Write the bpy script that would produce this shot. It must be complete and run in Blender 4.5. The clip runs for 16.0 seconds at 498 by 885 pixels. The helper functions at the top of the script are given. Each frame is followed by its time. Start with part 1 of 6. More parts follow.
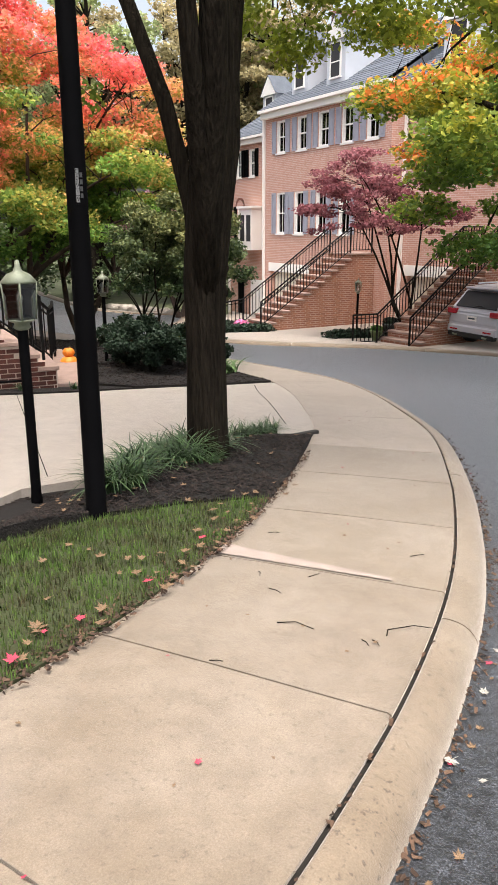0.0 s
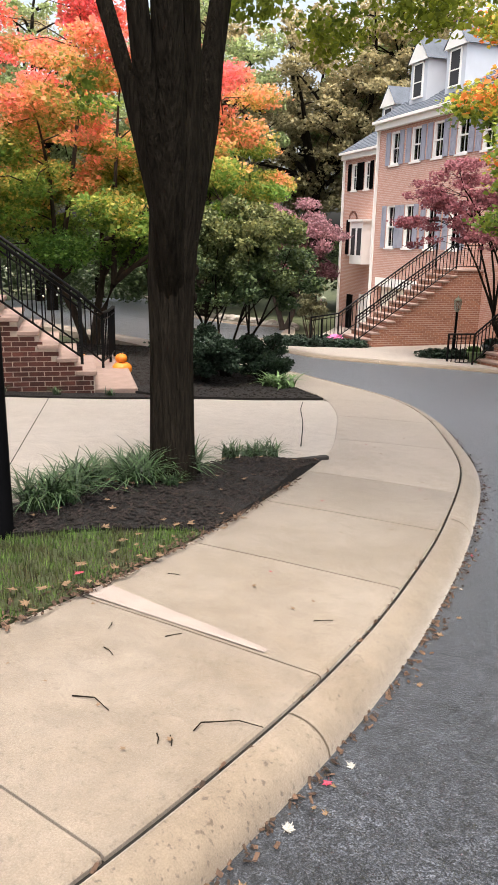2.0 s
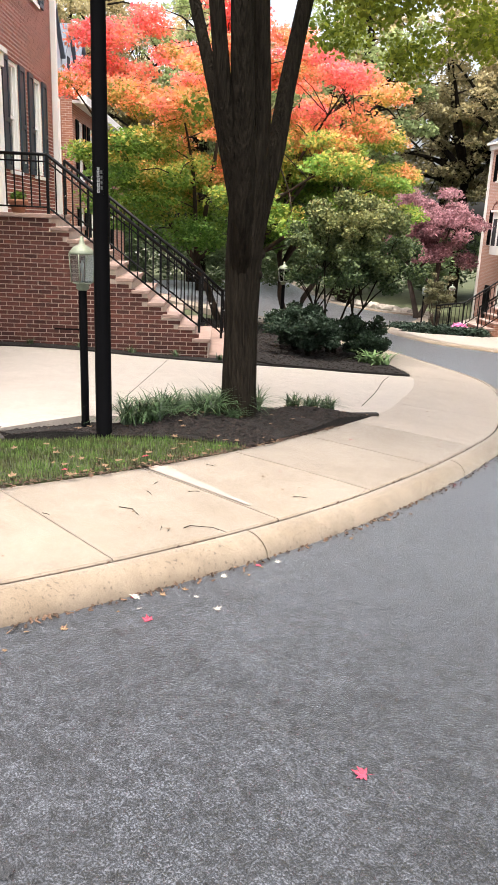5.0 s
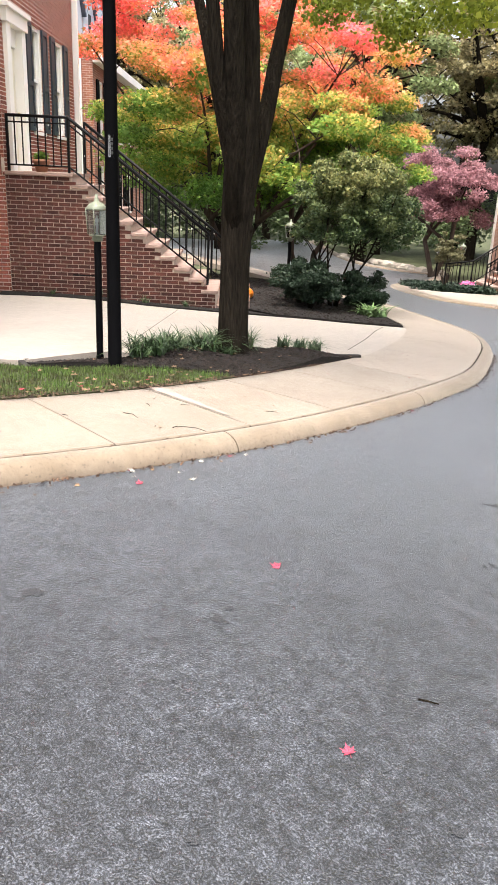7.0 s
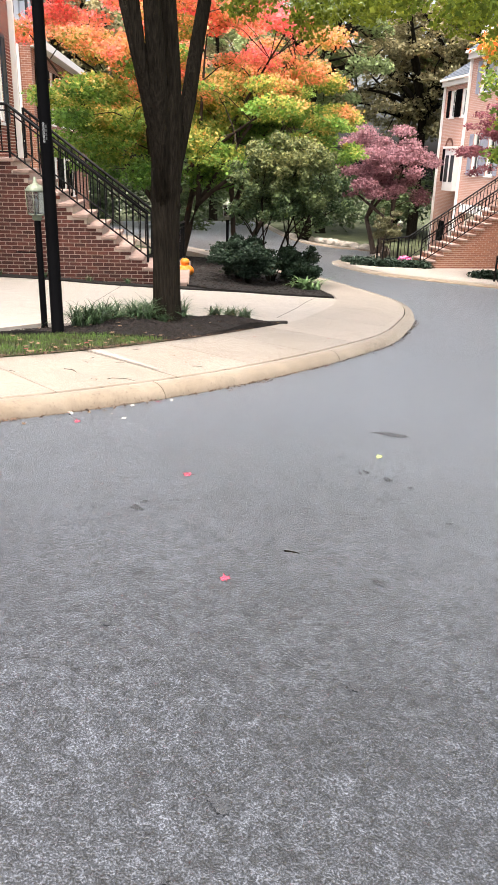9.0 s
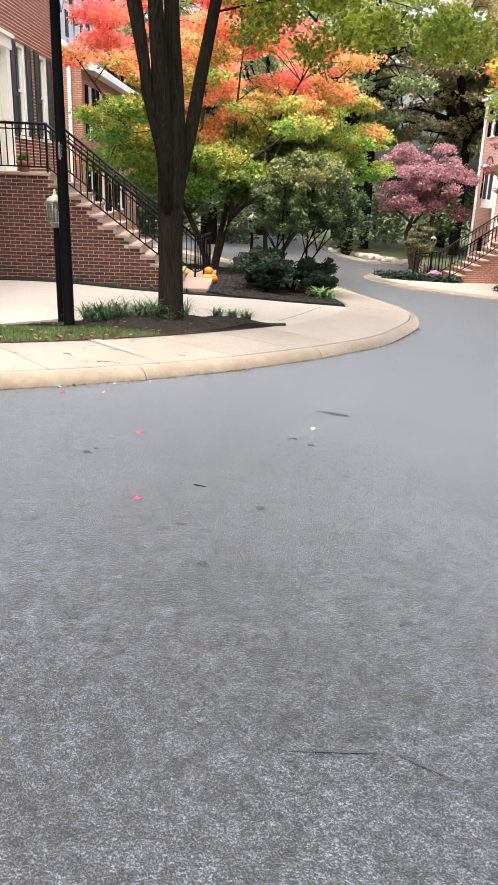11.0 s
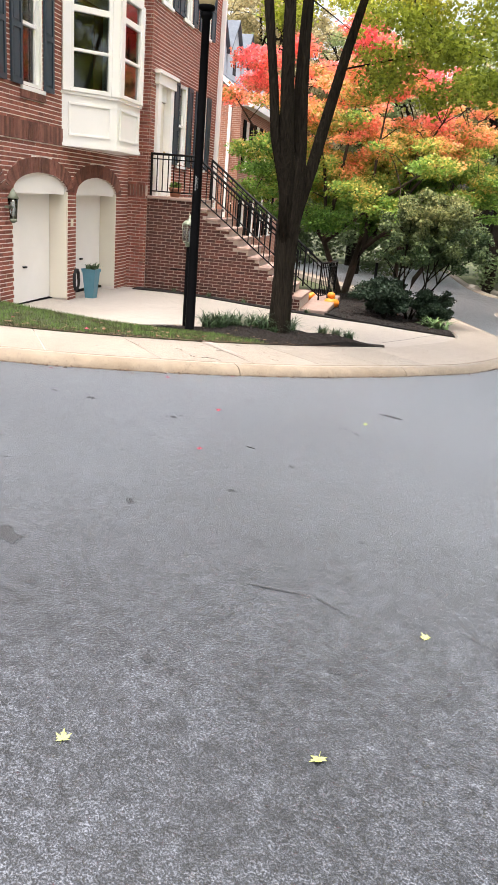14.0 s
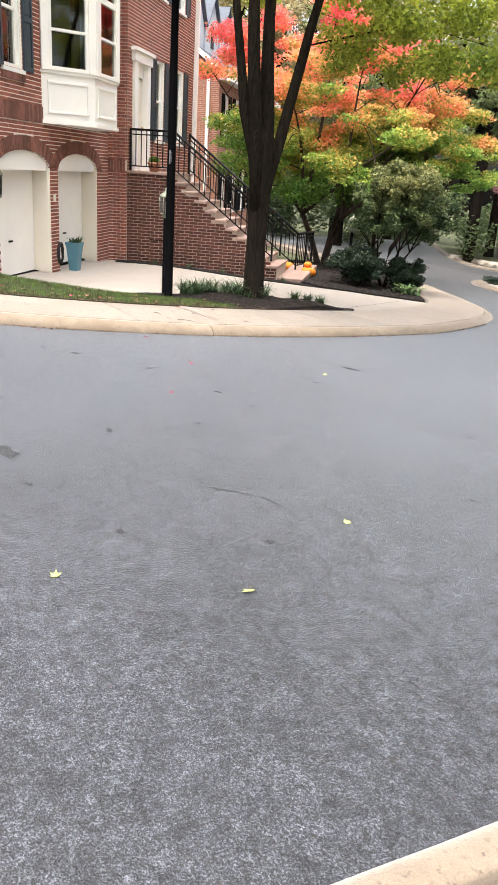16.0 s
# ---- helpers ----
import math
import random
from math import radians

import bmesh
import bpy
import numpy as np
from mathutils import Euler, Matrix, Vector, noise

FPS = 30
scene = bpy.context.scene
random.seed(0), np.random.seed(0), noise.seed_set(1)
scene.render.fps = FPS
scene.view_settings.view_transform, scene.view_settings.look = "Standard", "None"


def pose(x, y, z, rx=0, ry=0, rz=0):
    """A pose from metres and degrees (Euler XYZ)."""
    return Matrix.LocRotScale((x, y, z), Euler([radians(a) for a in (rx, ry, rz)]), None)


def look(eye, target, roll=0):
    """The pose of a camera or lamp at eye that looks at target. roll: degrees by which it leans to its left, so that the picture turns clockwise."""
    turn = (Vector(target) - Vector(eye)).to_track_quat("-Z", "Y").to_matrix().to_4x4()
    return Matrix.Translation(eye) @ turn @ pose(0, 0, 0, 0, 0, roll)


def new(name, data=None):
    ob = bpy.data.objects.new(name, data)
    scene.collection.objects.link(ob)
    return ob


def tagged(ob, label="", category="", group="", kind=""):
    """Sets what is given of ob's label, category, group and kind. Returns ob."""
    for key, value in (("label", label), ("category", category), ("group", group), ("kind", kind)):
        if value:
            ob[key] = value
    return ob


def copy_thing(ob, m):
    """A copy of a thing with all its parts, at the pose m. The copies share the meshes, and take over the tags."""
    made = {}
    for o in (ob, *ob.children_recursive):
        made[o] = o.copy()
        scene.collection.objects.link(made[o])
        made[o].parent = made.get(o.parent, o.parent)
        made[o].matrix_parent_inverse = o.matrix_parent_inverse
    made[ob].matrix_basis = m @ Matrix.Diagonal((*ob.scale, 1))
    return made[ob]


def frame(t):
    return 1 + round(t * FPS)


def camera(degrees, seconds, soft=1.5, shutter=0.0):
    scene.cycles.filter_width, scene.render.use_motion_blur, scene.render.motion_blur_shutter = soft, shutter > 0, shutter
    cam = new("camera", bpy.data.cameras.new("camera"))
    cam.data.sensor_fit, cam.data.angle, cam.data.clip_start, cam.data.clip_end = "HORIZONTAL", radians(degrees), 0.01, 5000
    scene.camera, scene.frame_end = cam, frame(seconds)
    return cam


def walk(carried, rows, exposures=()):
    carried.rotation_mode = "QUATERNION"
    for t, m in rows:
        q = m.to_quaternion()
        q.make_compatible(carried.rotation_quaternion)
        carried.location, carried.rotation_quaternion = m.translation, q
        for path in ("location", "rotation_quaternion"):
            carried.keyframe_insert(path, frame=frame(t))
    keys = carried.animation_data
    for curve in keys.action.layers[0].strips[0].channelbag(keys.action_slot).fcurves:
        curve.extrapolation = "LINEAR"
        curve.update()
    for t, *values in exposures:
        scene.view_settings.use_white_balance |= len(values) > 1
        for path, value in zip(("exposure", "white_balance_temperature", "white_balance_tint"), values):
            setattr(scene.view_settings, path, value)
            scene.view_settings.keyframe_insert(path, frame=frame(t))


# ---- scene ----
cam = camera(36.6, 16.0)
METRES, EYE, TILT, LEAN, TURN = 9.0, 1.6875, 0.0, 0.0, 26.1
ROWS = [
    (0.0, 0.0, 0.0, 0.0, -0.04, -16.02, 0.13),
    (0.5, 0.0261, 0.0229, -0.0035, 5.21, -15.06, 0.05),
    (1.0, 0.0534, 0.0464, -0.0045, 9.08, -14.55, -0.19),
    (1.5, 0.0878, 0.0678, -0.0064, 9.63, -14.2, -0.45),
    (2.0, 0.1206, 0.0819, -0.0109, 9.76, -15.07, -1.15),
    (2.5, 0.1523, 0.0778, -0.0117, 14.07, -16.54, -1.85),
    (3.0, 0.1832, 0.0519, -0.0095, 16.46, -17.15, -1.88),
    (3.5, 0.1947, 0.0201, -0.0085, 18.08, -17.07, -2.15),
    (4.0, 0.2156, -0.0072, -0.009, 19.52, -16.82, -2.08),
    (4.5, 0.236, -0.0385, -0.0051, 20.47, -16.6, -2.19),
    (5.0, 0.2484, -0.0721, -0.0025, 21.24, -16.41, -2.3),
    (7.5, 0.3478, -0.2041, 0.0019, 22.91, -19.99, -2.38),
    (8.0, 0.3624, -0.2305, 0.0009, 20.65, -19.67, -1.78),
    (8.5, 0.3714, -0.2466, 0.0042, 18.33, -19.88, -1.94),
    (9.0, 0.3933, -0.2594, 0.0023, 19.34, -20.53, -1.55),
    (9.5, 0.4257, -0.2737, 0.0014, 21.73, -20.81, -0.98),
    (12.0, 0.5617, -0.3632, 0.0059, 26.31, -18.5, -3.56),
    (12.5, 0.5915, -0.3751, 0.0038, 30.6, -18.92, -4.93),
    (13.0, 0.6036, -0.3922, 0.0099, 32.84, -19.4, -5.46),
    (13.5, 0.6093, -0.4116, 0.0142, 32.12, -19.34, -5.26),
    (14.0, 0.6323, -0.426, 0.0139, 34.87, -18.18, -4.51),
    (14.2, 0.639, -0.434, 0.0141, 37.88, -17.85, -3.95),
    (14.5, 0.6491, -0.446, 0.0145, 44.67, -17.6, -3.46),
    (14.7, 0.6541, -0.4547, 0.0146, 46.57, -17.25, -2.9),
    (15.0, 0.6617, -0.4677, 0.0147, 42.32, -18.26, -4.0),
    (15.2, 0.6677, -0.4712, 0.0148, 39.1, -18.78, -4.1),
    (15.5, 0.6768, -0.4764, 0.0149, 36.48, -19.39, -4.48),
    (16.0, 0.702, -0.4874, 0.0127, 33.81, -19.87, -3.55),
]
walk(cam, [(t, pose(0, 0, EYE, TILT, LEAN, TURN) @ pose(METRES * x, METRES * y, METRES * z, 90 + pitch, roll, yaw)) for t, x, y, z, yaw, pitch, roll in ROWS],
     exposures=[(0, -0.03), (2, 0.06), (3, 0.18), (5, 0.42), (9, 0.52), (12, 0.47), (16, 0.42)])

# ---- light: a bright overcast autumn day ----
world = bpy.data.worlds.new("world")
scene.world = world
world.use_nodes = True
wn = world.node_tree.nodes
sky = wn.new("ShaderNodeTexSky")
sky.sky_type, sky.sun_disc = "NISHITA", False
sky.sun_elevation, sky.sun_rotation = radians(76), radians(146)
sky.air_density, sky.dust_density, sky.ozone_density = 1.0, 9.0, 0.5
wn["Background"].inputs["Strength"].default_value = 0.42
haze = wn.new("ShaderNodeHueSaturation")
haze.inputs["Saturation"].default_value = 0.55
world.node_tree.links.new(sky.outputs[0], haze.inputs["Color"])
world.node_tree.links.new(haze.outputs[0], wn["Background"].inputs["Color"])
sun_data = bpy.data.lights.new("sun", "SUN")
sun_data.energy, sun_data.angle, sun_data.color = 1.0, radians(20), (1.0, 0.97, 0.93)
sun = new("sun", sun_data)
sun.matrix_basis = look((1.8, -2.7, 13), (0, 0, 0))


# ---- materials ----
def mat(name, colour, rough=0.8, vary=0.15, scale=6.0, bump=0.15, fine=60.0, metal=0.0, second=None, island=0.0, objrand=0.0, spec=0.4, bumpdist=0.01, wide=0.6, sharp=0.18, stretch=None):
    """Noise at two scales over a base colour, with a fine relief; island / objrand vary it piece by piece."""
    m = bpy.data.materials.new(name)
    m.use_nodes = True
    nt = m.node_tree
    nd, lk = nt.nodes, nt.links
    b = nd["Principled BSDF"]
    b.inputs["Roughness"].default_value, b.inputs["Metallic"].default_value = rough, metal
    b.inputs["Specular IOR Level"].default_value = spec
    tc = nd.new("ShaderNodeNewGeometry")
    n1, n2 = nd.new("ShaderNodeTexNoise"), nd.new("ShaderNodeTexNoise")
    n1.inputs["Scale"].default_value, n2.inputs["Scale"].default_value = scale, fine
    n1.inputs["Detail"].default_value, n2.inputs["Detail"].default_value = 5, 3
    place = tc.outputs["Position"]
    if stretch:
        vm = nd.new("ShaderNodeVectorMath")
        vm.operation = "MULTIPLY"
        vm.inputs[1].default_value = stretch
        lk.new(place, vm.inputs[0])
        place = vm.outputs[0]
    lk.new(place, n1.inputs["Vector"]), lk.new(place, n2.inputs["Vector"])
    mix = nd.new("ShaderNodeMath")
    mix.operation = "MULTIPLY_ADD"
    lk.new(n1.outputs["Fac"], mix.inputs[0])
    mix.inputs[1].default_value = wide
    half = nd.new("ShaderNodeMath")
    half.operation = "MULTIPLY"
    half.inputs[1].default_value = 1 - wide
    lk.new(n2.outputs["Fac"], half.inputs[0]), lk.new(half.outputs[0], mix.inputs[2])
    ramp = nd.new("ShaderNodeValToRGB")
    lk.new(mix.outputs[0], ramp.inputs[0])
    second = second or [c * (1 - vary) for c in colour]
    e = ramp.color_ramp.elements
    e[0].position, e[1].position = 0.5 - sharp, 0.5 + sharp
    e[0].color, e[1].color = (*second, 1), (*[min(1, c * (1 + vary)) for c in colour], 1)
    out = ramp.outputs["Color"]
    if island or objrand:
        hsv = nd.new("ShaderNodeHueSaturation")
        rng = nd.new("ShaderNodeMapRange")
        amount = island or objrand
        rng.inputs["To Min"].default_value, rng.inputs["To Max"].default_value = 1 - amount, 1 + amount
        if island:
            lk.new(tc.outputs["Random Per Island"], rng.inputs["Value"])
        else:
            oi = nd.new("ShaderNodeObjectInfo")
            lk.new(oi.outputs["Random"], rng.inputs["Value"])
        lk.new(rng.outputs[0], hsv.inputs["Value"]), lk.new(out, hsv.inputs["Color"])
        out = hsv.outputs["Color"]
    lk.new(out, b.inputs["Base Color"])
    if bump:
        bp = nd.new("ShaderNodeBump")
        bp.inputs["Strength"].default_value, bp.inputs["Distance"].default_value = bump, bumpdist
        lk.new(n2.outputs["Fac"], bp.inputs["Height"]), lk.new(bp.outputs[0], b.inputs["Normal"])
    return m


def leaf_mat(name, stops, lo, hi, noise_scale=0.5, wander=0.35, through_light=0.4):
    """Leaves whose colour goes from a lower crown painted darker, as in shade, to a paler or turned top, unevenly, leaf
    by leaf.
    """
    m = bpy.data.materials.new(name)
    m.use_nodes = True
    nd, lk = m.node_tree.nodes, m.node_tree.links
    b = nd["Principled BSDF"]
    b.inputs["Roughness"].default_value = 0.55
    b.inputs["Specular IOR Level"].default_value = 0.25
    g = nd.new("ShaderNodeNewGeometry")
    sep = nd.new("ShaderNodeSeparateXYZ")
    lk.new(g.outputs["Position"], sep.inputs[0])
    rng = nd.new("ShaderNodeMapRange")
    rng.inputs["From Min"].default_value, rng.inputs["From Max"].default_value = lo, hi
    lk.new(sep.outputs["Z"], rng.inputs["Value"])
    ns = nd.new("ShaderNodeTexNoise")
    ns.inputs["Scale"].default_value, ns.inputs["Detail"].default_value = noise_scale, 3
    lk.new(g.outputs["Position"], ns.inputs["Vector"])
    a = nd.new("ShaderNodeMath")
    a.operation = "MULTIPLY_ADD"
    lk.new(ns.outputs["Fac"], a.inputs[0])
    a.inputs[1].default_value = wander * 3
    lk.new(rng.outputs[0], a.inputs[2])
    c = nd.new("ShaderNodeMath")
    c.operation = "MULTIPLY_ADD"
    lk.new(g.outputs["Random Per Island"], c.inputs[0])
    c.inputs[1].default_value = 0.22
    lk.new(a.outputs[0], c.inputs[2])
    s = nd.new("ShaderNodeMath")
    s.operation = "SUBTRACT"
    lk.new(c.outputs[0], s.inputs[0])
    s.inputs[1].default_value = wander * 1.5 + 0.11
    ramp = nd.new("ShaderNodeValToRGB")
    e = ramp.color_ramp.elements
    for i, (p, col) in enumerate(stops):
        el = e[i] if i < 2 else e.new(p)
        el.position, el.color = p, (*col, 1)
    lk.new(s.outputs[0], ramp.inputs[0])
    hsv = nd.new("ShaderNodeHueSaturation")
    r2 = nd.new("ShaderNodeMapRange")
    r2.inputs["To Min"].default_value, r2.inputs["To Max"].default_value = 0.65, 1.3
    lk.new(g.outputs["Random Per Island"], r2.inputs["Value"])
    lk.new(r2.outputs[0], hsv.inputs["Value"]), lk.new(ramp.outputs[0], hsv.inputs["Color"])
    lk.new(hsv.outputs[0], b.inputs["Base Color"])
    tr = nd.new("ShaderNodeBsdfTranslucent")
    lk.new(hsv.outputs[0], tr.inputs["Color"])
    mx = nd.new("ShaderNodeMixShader")
    mx.inputs[0].default_value = through_light
    lk.new(b.outputs[0], mx.inputs[1]), lk.new(tr.outputs[0], mx.inputs[2])
    lk.new(mx.outputs[0], nd["Material Output"].inputs["Surface"])
    return m


def brick_wall_mat(name, c1, c2, mortar):
    """Far brickwork: courses too small to pick apart."""
    m = mat(name, c1)
    nd, lk = m.node_tree.nodes, m.node_tree.links
    tc = nd.new("ShaderNodeTexCoord")
    sp = nd.new("ShaderNodeSeparateXYZ")
    lk.new(tc.outputs["Object"], sp.inputs[0])
    ad = nd.new("ShaderNodeMath")
    lk.new(sp.outputs["X"], ad.inputs[0]), lk.new(sp.outputs["Y"], ad.inputs[1])
    cb = nd.new("ShaderNodeCombineXYZ")
    lk.new(ad.outputs[0], cb.inputs["X"]), lk.new(sp.outputs["Z"], cb.inputs["Y"])
    bk = nd.new("ShaderNodeTexBrick")
    bk.inputs["Scale"].default_value = 1.0
    bk.inputs["Brick Width"].default_value, bk.inputs["Row Height"].default_value, bk.inputs["Mortar Size"].default_value = 0.203, 0.0677, 0.007
    bk.inputs["Color1"].default_value, bk.inputs["Color2"].default_value, bk.inputs["Mortar"].default_value = (*c1, 1), (*c2, 1), (*mortar, 1)
    lk.new(cb.outputs[0], bk.inputs["Vector"])
    lk.new(bk.outputs["Color"], nd["Principled BSDF"].inputs["Base Color"])
    return m


def glass_mat():
    m = bpy.data.materials.new("window_glass")
    m.use_nodes = True
    nd, lk = m.node_tree.nodes, m.node_tree.links
    t, gl, mx, fr = nd.new("ShaderNodeBsdfTransparent"), nd.new("ShaderNodeBsdfGlossy"), nd.new("ShaderNodeMixShader"), nd.new("ShaderNodeFresnel")
    t.inputs["Color"].default_value = (0.75, 0.8, 0.8, 1)
    gl.inputs["Roughness"].default_value = 0.03
    fr.inputs["IOR"].default_value = 1.7
    lk.new(fr.outputs[0], mx.inputs[0]), lk.new(t.outputs[0], mx.inputs[1]), lk.new(gl.outputs[0], mx.inputs[2])
    lk.new(mx.outputs[0], nd["Material Output"].inputs["Surface"])
    return m


def concrete_mat(name, pale, tan, speck=0.35, rough=0.9, grazing_sheen=0.7, vary=0.05):
    """Weathered cast concrete: broad tan staining, cloudy patches, fine sand grain and dark pits."""
    m = bpy.data.materials.new(name)
    m.use_nodes = True
    nd, lk = m.node_tree.nodes, m.node_tree.links
    b = nd["Principled BSDF"]
    b.inputs["Roughness"].default_value, b.inputs["Specular IOR Level"].default_value = rough, 0.3
    # sheen added to brighten the concrete at grazing view, like reflected sky
    b.inputs["Sheen Weight"].default_value, b.inputs["Sheen Roughness"].default_value = grazing_sheen, 0.35
    b.inputs["Sheen Tint"].default_value = (1.0, 0.93, 0.85, 1)
    g = nd.new("ShaderNodeNewGeometry")

    def grain(scale, detail, rough_detail=0.5):
        n = nd.new("ShaderNodeTexNoise")
        n.inputs["Scale"].default_value, n.inputs["Detail"].default_value, n.inputs["Roughness"].default_value = scale, detail, rough_detail
        lk.new(g.outputs["Position"], n.inputs["Vector"])
        return n.outputs["Fac"]

    def spread(value, lo, hi, to_lo, to_hi):
        r = nd.new("ShaderNodeMapRange")
        for key, v in (("From Min", lo), ("From Max", hi), ("To Min", to_lo), ("To Max", to_hi)):
            r.inputs[key].default_value = v
        lk.new(value, r.inputs["Value"])
        return r.outputs[0]

    def times(p, q):
        n = nd.new("ShaderNodeMath")
        n.operation = "MULTIPLY"
        lk.new(p, n.inputs[0]), lk.new(q, n.inputs[1])
        return n.outputs[0]

    mix = nd.new("ShaderNodeMix")
    mix.data_type = "RGBA"
    mix.inputs["A"].default_value, mix.inputs["B"].default_value = (*tan, 1), (*pale, 1)
    lk.new(spread(grain(1.3, 6, 0.62), 0.34, 0.64, 0.0, 1.0), mix.inputs["Factor"])
    sand = grain(170, 3, 0.7)
    value = times(spread(grain(7, 5, 0.65), 0.3, 0.7, 0.84, 1.14), spread(sand, 0.3, 0.7, 0.80, 1.2))
    value = times(value, spread(grain(46, 2), 0.27, 0.40, 1.0 - speck, 1.0))
    oi = nd.new("ShaderNodeObjectInfo")
    value = times(value, spread(oi.outputs["Random"], 0.0, 1.0, 1.0 - vary, 1.0 + vary))
    hsv = nd.new("ShaderNodeHueSaturation")
    lk.new(value, hsv.inputs["Value"]), lk.new(mix.outputs["Result"], hsv.inputs["Color"])
    lk.new(hsv.outputs[0], b.inputs["Base Color"])
    bp = nd.new("ShaderNodeBump")
    bp.inputs["Strength"].default_value, bp.inputs["Distance"].default_value = 0.5, 0.004
    lk.new(sand, bp.inputs["Height"]), lk.new(bp.outputs[0], b.inputs["Normal"])
    return m


CONCRETE = concrete_mat("sidewalk_concrete", (0.224, 0.184, 0.144), (0.168, 0.131, 0.093), 0.24)
# sidewalk concrete with extra brightness put into its colour, for farther slabs
BRIGHTENED_CONCRETE = concrete_mat("brightened_concrete", (0.295, 0.244, 0.196), (0.245, 0.197, 0.15), 0.12)
DRIVE_CONCRETE = concrete_mat("driveway_concrete", (0.385, 0.338, 0.295), (0.34, 0.293, 0.25), 0.08, vary=0.0)
KERB = concrete_mat("kerb_concrete", (0.226, 0.182, 0.136), (0.172, 0.132, 0.092), 0.45)
PATCH = mat("mortar_patch", (0.30, 0.245, 0.215), 0.9, 0.12, 8, 0.3, 150)
JOINT = mat("dark_joint", (0.012, 0.010, 0.008), 1.0, 0.3, 20)


def asphalt_mat():
    """Worn asphalt: pale stone chips in dark binder, with faint mottling and broad worn tracks."""
    m = bpy.data.materials.new("asphalt")
    m.use_nodes = True
    nd, lk = m.node_tree.nodes, m.node_tree.links
    b = nd["Principled BSDF"]
    b.inputs["Roughness"].default_value, b.inputs["Specular IOR Level"].default_value = 0.42, 0.6
    # sheen added so the far road brightens, as sky reflection would do
    b.inputs["Sheen Weight"].default_value, b.inputs["Sheen Roughness"].default_value = 1.0, 0.26
    b.inputs["Sheen Tint"].default_value = (0.93, 0.97, 1.0, 1)
    g = nd.new("ShaderNodeNewGeometry")

    def grain(scale, detail):
        n = nd.new("ShaderNodeTexNoise")
        n.inputs["Scale"].default_value, n.inputs["Detail"].default_value = scale, detail
        lk.new(g.outputs["Position"], n.inputs["Vector"])
        return n.outputs["Fac"]

    def spread(value, lo, hi, to_lo, to_hi):
        r = nd.new("ShaderNodeMapRange")
        for key, v in (("From Min", lo), ("From Max", hi), ("To Min", to_lo), ("To Max", to_hi)):
            r.inputs[key].default_value = v
        lk.new(value, r.inputs["Value"])
        return r.outputs[0]

    blend = nd.new("ShaderNodeMath")
    blend.operation = "MULTIPLY_ADD"
    blend.inputs[1].default_value = 0.45
    lk.new(grain(110, 5), blend.inputs[0])
    half = nd.new("ShaderNodeMath")
    half.operation = "MULTIPLY"
    half.inputs[1].default_value = 0.55
    lk.new(grain(200, 3), half.inputs[0]), lk.new(half.outputs[0], blend.inputs[2])
    chips = blend.outputs[0]
    ramp = nd.new("ShaderNodeValToRGB")
    e = ramp.color_ramp.elements
    e[0].position, e[0].color = 0.42, (0.006, 0.0066, 0.008, 1)
    e[1].position, e[1].color = 0.615, (0.083, 0.090, 0.104, 1)
    mid = e.new(0.51)
    mid.color = (0.021, 0.0235, 0.029, 1)
    lk.new(chips, ramp.inputs[0])
    f1, f2 = spread(grain(9, 5), 0.3, 0.7, 0.68, 1.32), spread(grain(0.6, 5), 0.3, 0.7, 0.72, 1.28)
    mul = nd.new("ShaderNodeMath")
    mul.operation = "MULTIPLY"
    lk.new(f1, mul.inputs[0]), lk.new(f2, mul.inputs[1])
    clump = nd.new("ShaderNodeMath")
    clump.operation = "MULTIPLY"
    lk.new(mul.outputs[0], clump.inputs[0]), lk.new(spread(grain(26, 5), 0.32, 0.66, 0.5, 1.45), clump.inputs[1])
    mul = clump
    hsv = nd.new("ShaderNodeHueSaturation")
    lk.new(mul.outputs[0], hsv.inputs["Value"]), lk.new(ramp.outputs[0], hsv.inputs["Color"])
    lk.new(hsv.outputs[0], b.inputs["Base Color"])
    bp = nd.new("ShaderNodeBump")
    bp.inputs["Strength"].default_value, bp.inputs["Distance"].default_value = 0.8, 0.006
    lk.new(chips, bp.inputs["Height"]), lk.new(bp.outputs[0], b.inputs["Normal"])
    return m


ASPHALT = asphalt_mat()
SOIL = mat("woodland_floor", (0.075, 0.085, 0.04), 1.0, 0.4, 1.5, 0.6, 25)
LAWN = mat("lawn", (0.028, 0.042, 0.013), 1.0, 0.3, 4, 0.5, 60, second=(0.035, 0.03, 0.014))
BLADE = mat("grass_blade", (0.068, 0.125, 0.022), 0.7, 0.25, 5, 0, island=0.6, second=(0.05, 0.04, 0.016), sharp=0.1)
MULCH = mat("mulch", (0.011, 0.009, 0.008), 1.0, 0.4, 9, 0.8, 70, bumpdist=0.03)
CHIP = mat("mulch_chip", (0.017, 0.012, 0.010), 1.0, 0.3, 9, 0.2, 70, island=0.6)
BRICK = mat("red_brick", (0.27, 0.092, 0.062), 0.9, 0.2, 9, 0.5, 110, island=0.27, second=(0.19, 0.064, 0.046))
SOLDIER_BRICK = mat("soldier_brick", (0.19, 0.078, 0.056), 0.9, 0.25, 9, 0.5, 110, island=0.35, second=(0.12, 0.052, 0.04))
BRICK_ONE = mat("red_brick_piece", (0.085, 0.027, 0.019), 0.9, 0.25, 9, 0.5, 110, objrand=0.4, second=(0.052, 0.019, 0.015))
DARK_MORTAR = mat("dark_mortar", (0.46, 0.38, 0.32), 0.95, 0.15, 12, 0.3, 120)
MORTAR = mat("mortar", (0.80, 0.73, 0.66), 0.95, 0.12, 12, 0.3, 120)
